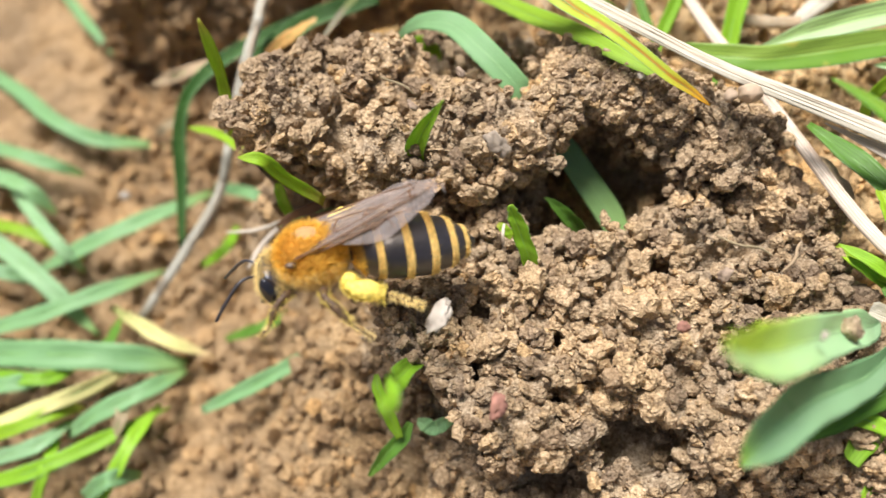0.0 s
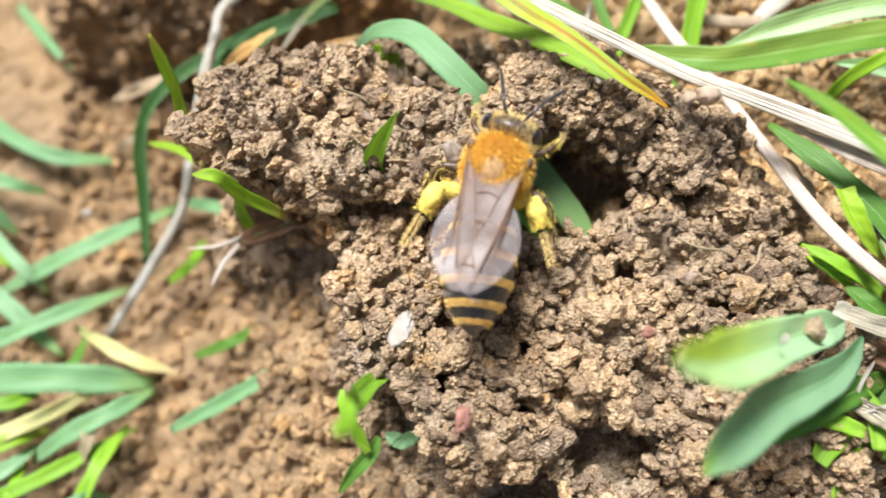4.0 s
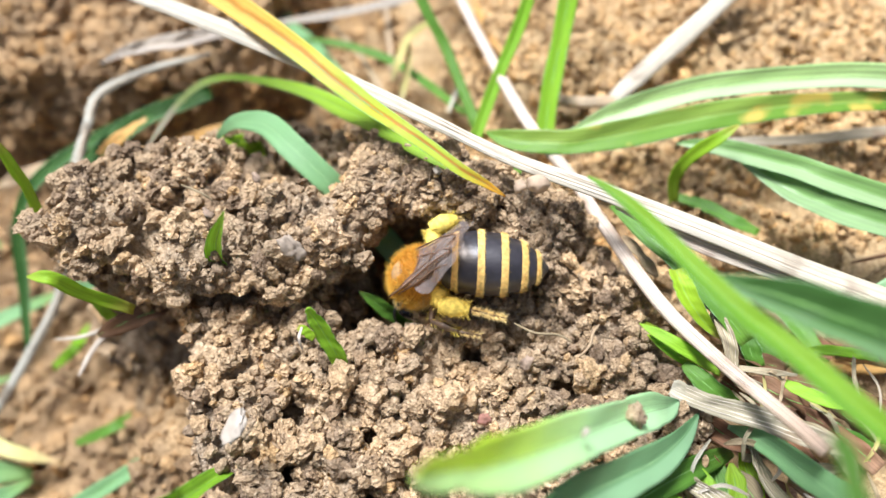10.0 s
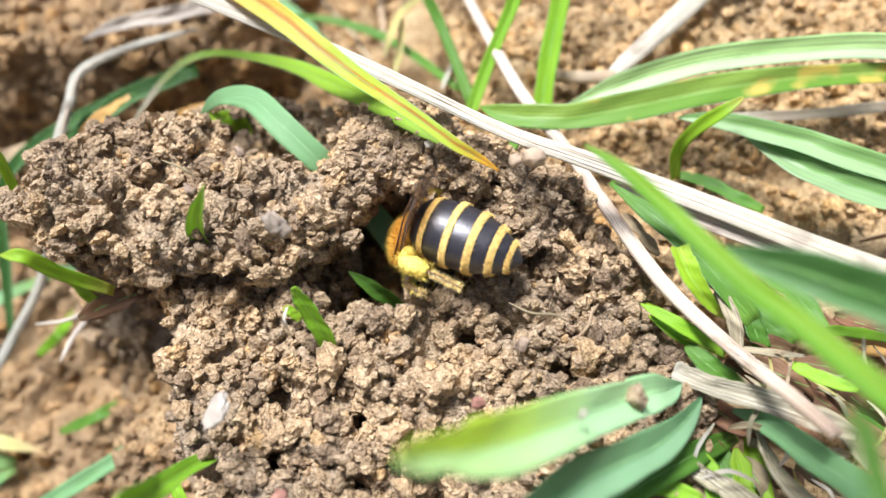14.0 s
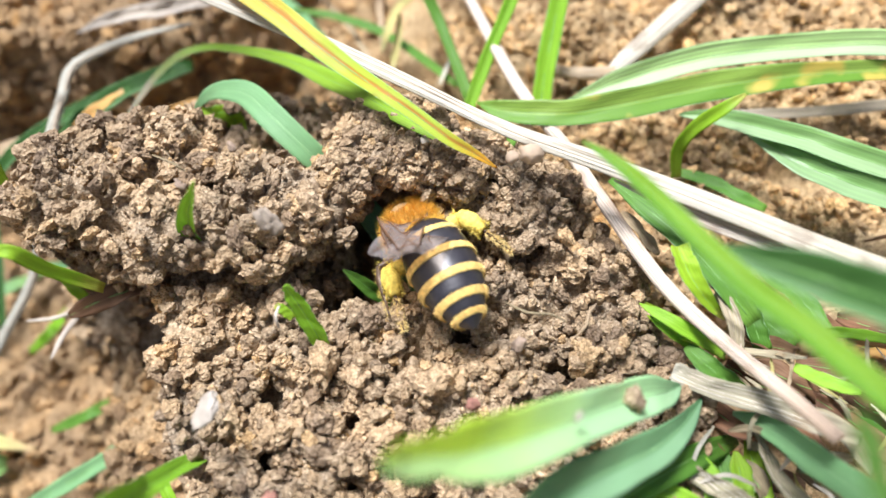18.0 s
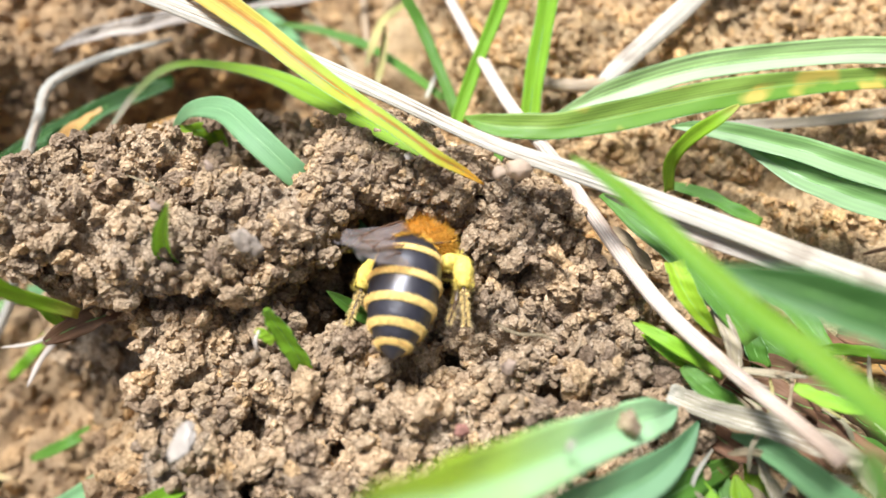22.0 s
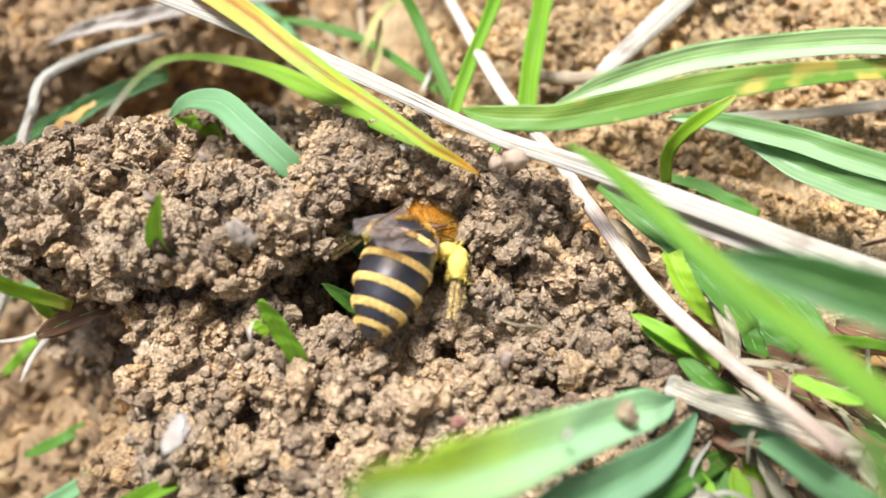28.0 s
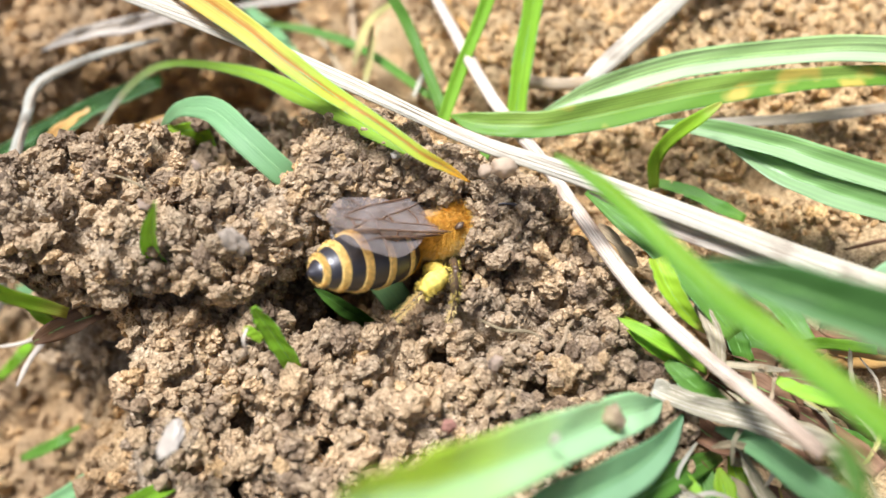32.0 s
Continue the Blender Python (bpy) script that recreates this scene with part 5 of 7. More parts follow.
# name, material, fold, waviness, torn edge, label, line of x, y, z, width and roll
RIBBONS = [
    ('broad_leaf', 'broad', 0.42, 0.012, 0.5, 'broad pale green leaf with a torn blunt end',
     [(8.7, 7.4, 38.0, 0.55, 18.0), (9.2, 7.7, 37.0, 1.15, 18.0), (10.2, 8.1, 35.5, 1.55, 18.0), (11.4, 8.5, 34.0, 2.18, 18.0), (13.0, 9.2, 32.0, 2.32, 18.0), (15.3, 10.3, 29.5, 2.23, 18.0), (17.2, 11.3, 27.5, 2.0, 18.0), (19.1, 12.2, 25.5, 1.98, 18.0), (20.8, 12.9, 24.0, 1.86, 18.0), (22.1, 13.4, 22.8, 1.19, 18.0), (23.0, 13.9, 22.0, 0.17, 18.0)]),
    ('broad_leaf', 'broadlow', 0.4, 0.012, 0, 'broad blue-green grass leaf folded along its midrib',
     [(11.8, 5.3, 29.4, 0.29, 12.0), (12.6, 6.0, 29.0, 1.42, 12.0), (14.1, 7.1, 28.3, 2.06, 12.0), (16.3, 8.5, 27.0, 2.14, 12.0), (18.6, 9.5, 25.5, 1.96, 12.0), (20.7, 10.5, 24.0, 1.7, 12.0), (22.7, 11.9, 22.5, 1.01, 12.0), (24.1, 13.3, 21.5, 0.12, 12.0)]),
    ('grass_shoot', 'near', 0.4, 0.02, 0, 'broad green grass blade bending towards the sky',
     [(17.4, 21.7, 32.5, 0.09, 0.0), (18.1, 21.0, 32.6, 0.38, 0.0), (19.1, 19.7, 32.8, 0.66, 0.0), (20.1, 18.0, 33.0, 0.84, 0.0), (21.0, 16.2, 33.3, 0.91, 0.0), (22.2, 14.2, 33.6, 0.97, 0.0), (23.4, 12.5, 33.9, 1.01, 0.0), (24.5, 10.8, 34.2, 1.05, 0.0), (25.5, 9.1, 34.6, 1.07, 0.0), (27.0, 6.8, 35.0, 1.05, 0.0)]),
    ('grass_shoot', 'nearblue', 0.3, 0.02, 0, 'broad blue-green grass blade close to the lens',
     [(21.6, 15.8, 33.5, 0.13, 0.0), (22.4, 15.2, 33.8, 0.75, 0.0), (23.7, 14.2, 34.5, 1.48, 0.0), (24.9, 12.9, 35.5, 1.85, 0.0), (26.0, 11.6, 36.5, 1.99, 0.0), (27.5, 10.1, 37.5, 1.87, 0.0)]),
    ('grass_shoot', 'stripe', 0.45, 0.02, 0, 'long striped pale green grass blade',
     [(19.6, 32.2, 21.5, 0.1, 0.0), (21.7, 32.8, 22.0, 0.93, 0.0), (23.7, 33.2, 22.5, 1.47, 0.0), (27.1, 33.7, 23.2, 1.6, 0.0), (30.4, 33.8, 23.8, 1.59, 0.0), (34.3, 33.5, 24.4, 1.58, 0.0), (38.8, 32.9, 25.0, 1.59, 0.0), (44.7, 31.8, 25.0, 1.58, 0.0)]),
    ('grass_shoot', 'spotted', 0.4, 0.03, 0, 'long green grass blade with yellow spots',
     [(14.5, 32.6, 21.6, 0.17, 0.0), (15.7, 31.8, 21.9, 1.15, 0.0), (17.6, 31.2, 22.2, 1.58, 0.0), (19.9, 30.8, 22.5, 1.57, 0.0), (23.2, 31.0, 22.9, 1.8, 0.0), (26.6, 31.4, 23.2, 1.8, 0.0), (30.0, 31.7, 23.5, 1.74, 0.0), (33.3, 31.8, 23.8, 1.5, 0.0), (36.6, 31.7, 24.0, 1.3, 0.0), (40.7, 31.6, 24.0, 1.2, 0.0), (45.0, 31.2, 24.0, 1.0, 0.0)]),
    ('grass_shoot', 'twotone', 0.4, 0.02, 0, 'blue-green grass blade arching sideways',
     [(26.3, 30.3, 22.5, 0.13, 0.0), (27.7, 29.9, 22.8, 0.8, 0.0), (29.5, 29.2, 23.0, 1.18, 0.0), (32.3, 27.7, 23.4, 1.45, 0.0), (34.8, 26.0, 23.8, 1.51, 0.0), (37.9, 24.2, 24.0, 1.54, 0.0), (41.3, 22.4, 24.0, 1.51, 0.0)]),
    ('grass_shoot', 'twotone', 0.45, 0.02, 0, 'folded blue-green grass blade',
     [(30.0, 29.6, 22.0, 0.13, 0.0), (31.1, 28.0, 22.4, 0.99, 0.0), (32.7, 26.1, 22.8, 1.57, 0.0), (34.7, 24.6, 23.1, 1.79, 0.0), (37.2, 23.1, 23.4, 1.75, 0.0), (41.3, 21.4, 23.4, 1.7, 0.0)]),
    ('grass_shoot', 'blue', 0.1, 0.01, 0, 'blue-green grass blade growing through the crust',
     [(-3.0, 33.7, 20.6, 0.28, 0.0), (-2.5, 33.8, 21.4, 0.51, 0.0), (-1.6, 33.9, 22.2, 0.91, 0.0), (-0.4, 33.5, 22.8, 1.3, 0.0), (0.8, 32.8, 23.1, 1.55, 0.0), (2.1, 31.2, 23.3, 1.62, 0.0), (3.4, 29.8, 23.0, 1.61, 0.0), (4.6, 28.7, 22.3, 1.55, 0.0), (5.6, 28.2, 21.0, 1.52, 0.0), (6.5, 27.5, 20.0, 1.53, 0.0), (7.7, 26.3, 19.2, 1.61, 0.0), (9.0, 24.4, 18.5, 1.67, 0.0), (10.4, 22.6, 17.6, 1.67, 0.0), (11.1, 21.3, 17.0, 1.33, 0.0)]),
    ('grass_shoot', 'ygreen', 0.2, 0.02, 0, 'pale underside of the bent grass blade',
     [(-2.6, 33.4, 21.2, 0.27, 0.0), (-1.9, 33.5, 20.8, 0.69, 0.0), (-1.1, 33.8, 20.2, 1.12, 0.0), (-0.7, 33.6, 19.2, 1.14, 0.0), (-0.9, 33.1, 18.4, 0.72, 0.0)]),
    ('grass_shoot', 'withertip', 0.3, 0.02, 0.15, 'arched green grass blade with a withered tip',
     [(-8.8, 36.3, 17.0, 0.15, 0.0), (-7.9, 38.0, 17.2, 0.38, 0.0), (-6.8, 39.5, 17.6, 0.5, 0.0), (-5.2, 40.6, 18.2, 0.5, 0.0), (-3.1, 40.5, 19.0, 0.46, 0.0), (-0.2, 39.1, 20.0, 0.59, 0.0), (3.0, 36.9, 21.2, 0.93, 0.0), (5.6, 34.1, 22.6, 1.22, 0.0), (7.7, 31.4, 24.3, 1.15, 0.0), (9.6, 29.1, 25.3, 0.95, 0.0), (11.2, 27.6, 25.7, 0.66, 0.0), (12.3, 26.5, 25.7, 0.18, 0.0)]),
    ('grass_shoot', 'autumn', 0.3, 0.02, 0, 'yellowing grass blade with an orange tip',
     [(-7.5, 47.0, 25.5, 1.44, 0.0), (-2.9, 41.6, 26.4, 1.55, 0.0), (0.6, 37.9, 27.0, 1.55, 0.0), (3.1, 35.3, 27.1, 1.44, 0.0), (5.2, 33.0, 27.0, 1.29, 0.0), (7.0, 31.3, 26.8, 1.09, 0.0), (8.8, 29.0, 27.5, 0.9, 0.0), (10.5, 27.6, 27.2, 0.78, 0.0), (12.2, 26.3, 26.7, 0.69, 0.0), (13.5, 25.7, 26.1, 0.47, 0.0), (14.6, 25.2, 25.5, 0.09, 0.0)]),
    ('sprout', 'fresh', 0.5, 0.02, 0, 'small bright green grass sprout',
     [(-0.0, 22.9, 29.2, 0.07, 0.0), (-0.5, 22.9, 27.9, 0.52, 0.0), (-1.1, 22.9, 26.3, 0.97, 0.0), (-1.5, 23.0, 24.6, 1.12, 0.0), (-1.6, 23.0, 23.2, 0.99, 0.0), (-1.5, 23.0, 22.2, 0.59, 0.0)]),
    ('sprout', 'fresh', 0.6, 0.03, 0.35, 'small green sprout with a frayed top',
     [(3.5, 19.5, 24.6, 0.4, 0.0), (3.75, 19.2, 24.0, 0.78, 0.0), (4.1, 18.8, 23.2, 0.95, 0.0), (4.5, 18.25, 22.2, 0.95, 0.0), (4.85, 17.8, 21.2, 0.9, 0.0), (5.0, 17.6, 20.4, 0.3, 0.0)]),
    ('sprout', 'deep', 0.5, 0.02, 0, 'short green sprout in the hole',
     [(6.0, 22.2, 20.6, 0.09, 0.0), (6.7, 21.8, 20.2, 0.63, 0.0), (7.5, 21.4, 19.4, 0.86, 0.0), (8.3, 21.3, 18.2, 0.81, 0.0), (9.1, 21.3, 16.6, 0.54, 0.0)]),
    ('dry_leaf', 'grey', 0.5, 0.06, 0.15, 'weathered grey dry leaf tip',
     [(-13.2, 44.2, 17.0, 0.12, 0.0), (-11.3, 44.7, 17.5, 0.8, 0.0), (-9.2, 44.8, 18.0, 1.08, 0.0), (-6.7, 44.8, 18.4, 1.19, 0.0), (-4.4, 45.4, 18.4, 1.2, 0.0), (-1.8, 46.7, 18.0, 1.14, 0.0)]),
    ('grass_shoot', 'ygreen', 0.55, 0.03, 0.3, 'cut yellow-green grass shoot',
     [(23.9, 20.9, 23.8, 1.03, 0.0), (24.0, 19.9, 23.8, 1.2, 0.0), (24.5, 18.7, 23.4, 1.04, 0.0), (25.5, 17.8, 22.4, 0.6, 0.0), (26.3, 17.5, 21.6, 0.24, 0.0)]),
    ('dry_leaf', 'brownstrip', 0.35, 0.05, 0.25, 'dry grey-brown leaf strip with a broken end',
     [(22.9, 14.8, 21.6, 0.89, 0.0), (23.3, 14.4, 21.9, 1.14, 0.0), (24.4, 13.6, 22.3, 1.04, 0.0), (25.9, 12.9, 22.6, 1.19, 0.0), (27.6, 12.1, 22.8, 1.23, 0.0), (29.3, 11.1, 23.0, 1.11, 0.0), (31.0, 10.5, 22.4, 0.61, 0.0)]),
    ('dry_leaf', 'dry', 0.6, 0.1, 0.25, 'twisted dry leaf strip in the litter',
     [(22.2, 11.0, 20.8, 0.2, 0.0), (22.6, 10.0, 21.2, 0.7, 25.0), (23.6, 9.1, 21.6, 0.94, -20.0), (24.7, 8.1, 21.8, 1.09, 15.0), (26.0, 6.8, 21.6, 0.97, 30.0)]),
    ('dry_leaf', 'dry', 0.6, 0.1, 0.25, 'curled dry leaf strip in the litter',
     [(26.7, 11.8, 21.0, 0.41, 0.0), (26.8, 10.4, 21.0, 0.71, 25.0), (27.2, 8.9, 21.3, 0.75, -15.0), (28.0, 7.7, 21.5, 0.88, 20.0), (29.4, 6.6, 21.4, 0.81, 0.0)]),
    ('dry_leaf', 'dry', 0.6, 0.1, 0.25, 'curled dry leaf strip beside the straw',
     [(25.3, 19.4, 22.4, 0.15, 0.0), (25.7, 18.4, 23.0, 0.51, 20.0), (26.0, 17.1, 23.2, 0.77, -25.0), (26.2, 15.9, 22.6, 0.68, 10.0), (26.3, 14.8, 22.0, 0.29, 0.0)]),
    ('dry_leaf', 'grey', 0.6, 0.1, 0.25, 'grey shred of a dry leaf beside the straw',
     [(25.8, 18.5, 22.6, 0.24, 0.0), (26.3, 18.6, 23.2, 0.6, 30.0), (27.0, 18.7, 23.0, 0.42, -20.0)]),
    ('broad_leaf', 'blue', 0.3, 0.01, 0, 'blue-green leaf leaning out of the tuft',
     [(25.7, 12.6, 21.0, 0.23, 0.0), (26.9, 11.5, 22.0, 1.13, 0.0), (27.7, 9.7, 23.5, 1.42, 0.0), (28.4, 8.0, 25.0, 1.44, 0.0), (28.9, 6.4, 26.5, 1.36, 0.0), (29.3, 4.7, 28.0, 0.89, 0.0)]),
    ('broad_leaf', 'deep', 0.4, 0.01, 0, 'young green leaf in the tuft',
     [(25.0, 11.8, 19.5, 0.24, 0.0), (24.9, 10.5, 19.8, 1.35, 0.0), (24.8, 9.0, 20.0, 1.58, 0.0), (24.8, 7.1, 20.0, 1.4, 0.0)]),
    ('broad_leaf', 'fresh', 0.4, 0.01, 0, 'young green leaf standing in the tuft',
     [(24.6, 11.3, 19.5, 0.24, 0.0), (23.3, 10.0, 20.0, 1.39, 0.0), (22.0, 8.6, 20.4, 1.64, 0.0), (20.6, 7.1, 20.5, 1.1, 0.0)]),
    ('broad_leaf', 'ygreen', 0.4, 0.01, 0, 'young yellow-green leaf beside dry litter',
     [(26.6, 11.7, 19.6, 0.18, 0.0), (26.6, 10.1, 19.9, 1.11, 0.0), (26.4, 8.4, 20.0, 1.31, 0.0), (26.0, 6.5, 20.0, 1.12, 0.0)]),
    ('sprout', 'fresh', 0.5, 0.02, 0, 'bright green leaf of a seedling at the mound foot',
     [(-1.0, 13.2, 18.2, 0.7, -45.0), (-1.7, 12.0, 20.6, 1.0, -55.0), (-2.2, 10.0, 25.0, 1.11, -85.0), (-2.2, 8.3, 29.5, 1.07, -135.0), (-2.1, 7.1, 32.0, 0.79, -140.0), (-2.1, 6.5, 33.0, 0.22, -140.0)]),
    ('sprout', 'fresh', 0.5, 0.02, 0, 'narrow green leaf of a seedling at the mound foot',
     [(-3.8, 12.4, 17.5, 0.26, 0.0), (-3.7, 11.6, 17.5, 0.64, 0.0), (-3.3, 10.7, 17.0, 0.64, 0.0), (-2.9, 10.0, 16.0, 0.71, 0.0), (-2.5, 9.3, 15.0, 0.4, 0.0)]),
    ('sprout', 'deep', 0.5, 0.02, 0, 'drooping green leaf of a seedling at the mound foot',
     [(-1.9, 10.2, 15.0, 0.4, 0.0), (-2.4, 9.4, 14.5, 0.87, 0.0), (-3.2, 8.7, 14.0, 0.87, 0.0), (-3.9, 8.1, 13.0, 0.61, 0.0), (-4.5, 7.6, 12.0, 0.21, 0.0)]),
    ('sprout', 'blue', 0.4, 0.06, 0, 'wavy blue-green leaf of a seedling at the mound foot',
     [(-1.5, 10.3, 15.0, 0.33, 0.0), (-1.0, 10.0, 15.3, 0.86, 0.0), (-0.5, 9.8, 15.3, 0.79, 0.0), (-0.0, 10.0, 15.6, 0.85, 0.0), (0.7, 10.2, 16.0, 0.26, 0.0)]),
]
for row in RIBBONS:
    ribbon(*row)

# ---- the bee: x forward, z up from its waist, in millimetres
FUR_ORANGE = plain("fur_orange", (0.84, 0.48, 0.07), 0.7, 0.2, 5000.0, 0.3, 0)
FUR_CREAM = plain("fur_cream", (0.78, 0.6, 0.24), 0.7, 0.2, 5000.0, 0.25, 0)
FUR_GOLD = plain("fur_gold", (0.78, 0.57, 0.19), 0.6, 0.25, 5000.0, 0.25, 0)
POLLEN = plain("pollen_yellow", (0.78, 0.62, 0.13), 0.8, 0.1, 4200.0, 0.3, 0.00012)
CHITIN = plain("chitin_black", (0.022, 0.02, 0.024), 0.38, 0.8, 3000.0, 0.3, 0.00003)
CHITIN_BROWN = plain("chitin_brown", (0.09, 0.055, 0.03), 0.4, 0.5, 3000.0, 0.3, 0.00003)
SKIN = plain("thorax_skin", (0.46, 0.24, 0.04), 0.8, 0.1, 4000.0, 0.35, 0.00006)
PATCH = plain("thorax_patch", (0.38, 0.23, 0.09), 0.85, 0.5, 4000.0, 0.3, 0.00004)
EYE_BLACK = plain("eye_black", (0.012, 0.012, 0.016), 0.12, 0.6, 3000.0, 0.2, 0)
VEIN = plain("wing_vein", (0.16, 0.09, 0.05), 0.5, 0.4, 3000.0, 0.2, 0)


def wing_material():
    m, t, bsdf = nodes_of("wing_membrane")
    geo = nd(t, "ShaderNodeNewGeometry")
    n = nd(t, "ShaderNodeTexNoise", Scale=900.0, Detail=3.0)
    t.links.new(geo.outputs["Position"], n.inputs["Vector"])
    t.links.new(ramp(t, n.outputs["Fac"], [(0.3, (0.34, 0.29, 0.26)), (0.7, (0.56, 0.52, 0.51))]), bsdf.inputs["Base Color"])
    bsdf.inputs["Roughness"].default_value = 0.36
    bsdf.inputs["Specular IOR Level"].default_value = 0.9
    clear = nd(t, "ShaderNodeBsdfTransparent")
    clear.inputs["Color"].default_value = (0.93, 0.88, 0.82, 1)
    ms = nd(t, "ShaderNodeMixShader")
    ms.inputs[0].default_value = 0.2
    t.links.new(clear.outputs[0], ms.inputs[1])
    t.links.new(bsdf.outputs[0], ms.inputs[2])
    t.links.new(ms.outputs[0], t.nodes["Material Output"].inputs["Surface"])
    return m


WING = wing_material()


def blob(name, centre, radii, mat, parent, label="", level=4, rough=0.03, seed=1, tilt=0.0):
    v, f = ico(level)
    v = v * (1 + rough * fractal(v * 3 + seed, 3, seed))[:, None] * np.array(radii)
    ca, sa = math.cos(tilt), math.sin(tilt)
    v = v @ np.array([[ca, 0, -sa], [0, 1, 0], [sa, 0, ca]])
    return link_mesh(name, v + np.array(centre), f, mat, parent, label)


def hairs(name, roots, dirs, lo, hi, thick, mat, parent, label="", seed=3, curl=0.3):
    """Fine tapered hairs, two bent pieces each."""
    rs = np.random.RandomState(seed)
    n = len(roots)
    d = dirs + rs.normal(scale=0.22, size=(n, 3))
    d /= np.linalg.norm(d, axis=1, keepdims=True)
    ln = rs.uniform(lo, hi, n)[:, None]
    s = np.cross(d, rs.normal(size=(n, 3)))
    s /= np.linalg.norm(s, axis=1, keepdims=True)
    bend = d + curl * rs.normal(size=(n, 3)) * 0.6
    a = roots - s * thick / 2
    b = roots + s * thick / 2
    mid = roots + d * ln * 0.55
    c, e = mid + s * thick * 0.4, mid - s * thick * 0.4
    tip = mid + bend * ln * 0.45
    V = np.stack([a, b, c, e, tip], 1).reshape(-1, 3)
    o = (np.arange(n) * 5)[:, None]
    F = np.vstack([o + np.array([[0, 1, 2]]), o + np.array([[0, 2, 3]]), o + np.array([[3, 2, 4]])])
    return link_mesh(name, V, F, mat, parent, label)


def on_ball(n, centre, radii, seed, want=None):
    rs = np.random.RandomState(seed)
    v = rs.normal(size=(n, 3))
    v /= np.linalg.norm(v, axis=1, keepdims=True)
    if want is not None:
        v = v[want(v)]
    p = v * np.array(radii)
    nrm = v / np.array(radii)
    nrm /= np.linalg.norm(nrm, axis=1, keepdims=True)
    return p + np.array(centre), nrm


def abdomen_radius(s):
    return np.interp(s, [0, 0.38, 0.98, 1.75, 2.84, 3.93, 4.91, 5.68, 6.22, 6.55], [0.45, 1.0, 1.5, 1.76, 1.84, 1.76, 1.46, 1.04, 0.58, 0.12])


def abdomen_ring(s, ang, extra=0.0):
    """A point on the abdomen: s back from the waist, the angle round it."""
    r = abdomen_radius(s) + extra
    sag = -0.012 * s * s
    return np.stack([-s, r * np.cos(ang), r * 0.86 * np.sin(ang) + sag + 0.12], -1)


def abdomen_shell(name, s0, s1, e0, e1, mat, parent, label="", n=9, k=40):
    ss = np.linspace(s0, s1, n)
    ee = np.linspace(e0, e1, n)
    ang = np.linspace(0, 2 * math.pi, k, endpoint=False)
    S, A = np.meshgrid(ss, ang, indexing="ij")
    E = np.repeat(ee[:, None], k, 1)
    V = abdomen_ring(S, A, E).reshape(-1, 3)
    inner = abdomen_ring(np.full(k, s1), ang, -0.06)
    V = np.vstack([V, inner])
    i = np.arange((n + 1) * k).reshape(n + 1, k)
    nx = np.roll(i, -1, axis=1)
    F = np.stack([i[:-1], i[1:], nx[1:], nx[:-1]], -1).reshape(-1, 4)
    return link_mesh(name, V, F, mat, parent, label)


def wing_outline(length, breadth, m=40):
    u = np.linspace(0, 1, m)
    lead = 0.06 * np.sin(u * math.pi) * length * 0.35
    trail = -breadth * (0.12 + 0.88 * np.sin(np.clip(u * 1.02, 0, 1) ** 1.25 * math.pi) ** 0.75)
    trail[-1], lead[-1] = -breadth * 0.22, -breadth * 0.16
    round_tip = np.clip((u - 0.86) / 0.14, 0, 1) ** 2.2
    lead = lead - round_tip * breadth * 0.3
    return u * length, lead, trail


def wing(name, length, breadth, veins, parent, m, mirror):
    """A thin membrane with raised veins; along x back from its root, across y."""
    x, lead, trail = wing_outline(length, breadth)
    n, k = len(x), 9
    t = np.linspace(0, 1, k)
    Y = lead[:, None] * (1 - t) + trail[:, None] * t
    X = np.repeat(x[:, None], k, 1)
    Z = 0.10 * np.sin(X * 1.7 + Y * 1.3) * (X / length) + 0.03 * np.sin(Y * 9)
    top = np.stack([-X, Y, Z], -1).reshape(-1, 3)
    M = np.array(m.to_3x3())
    off = np.array(m.translation)

    def place(p):
        p = np.array(p, float)
        q = p @ M.T + off
        return q * np.array([1, mirror, 1])
    V = np.vstack([place(top), place(top - np.array([0, 0, 0.015]))])
    i = np.arange(n * k).reshape(n, k)
    F = np.stack([i[:-1, :-1], i[1:, :-1], i[1:, 1:], i[:-1, 1:]], -1).reshape(-1, 4)
    F = np.vstack([F, F[:, ::-1] + n * k])
    ob = link_mesh(name, V, F, WING, parent, "smoky clear veined wing")
    for line in veins:
        pts = []
        for a, b in line:
            xa = a * length
            le, tr = np.interp(xa, x, lead), np.interp(xa, x, trail)
            yy = le * (1 - b) + tr * b
            pts.append((-xa, yy, 0.02 + 0.10 * math.sin(xa * 1.7 + yy * 1.3) * a))
        rad = 0.065 if line[0][1] < 0.02 else 0.042
        tube_along("vein", place(pts), [rad, rad * 0.8, rad * 0.5], VEIN, ob, k=5, n=12)
    return ob


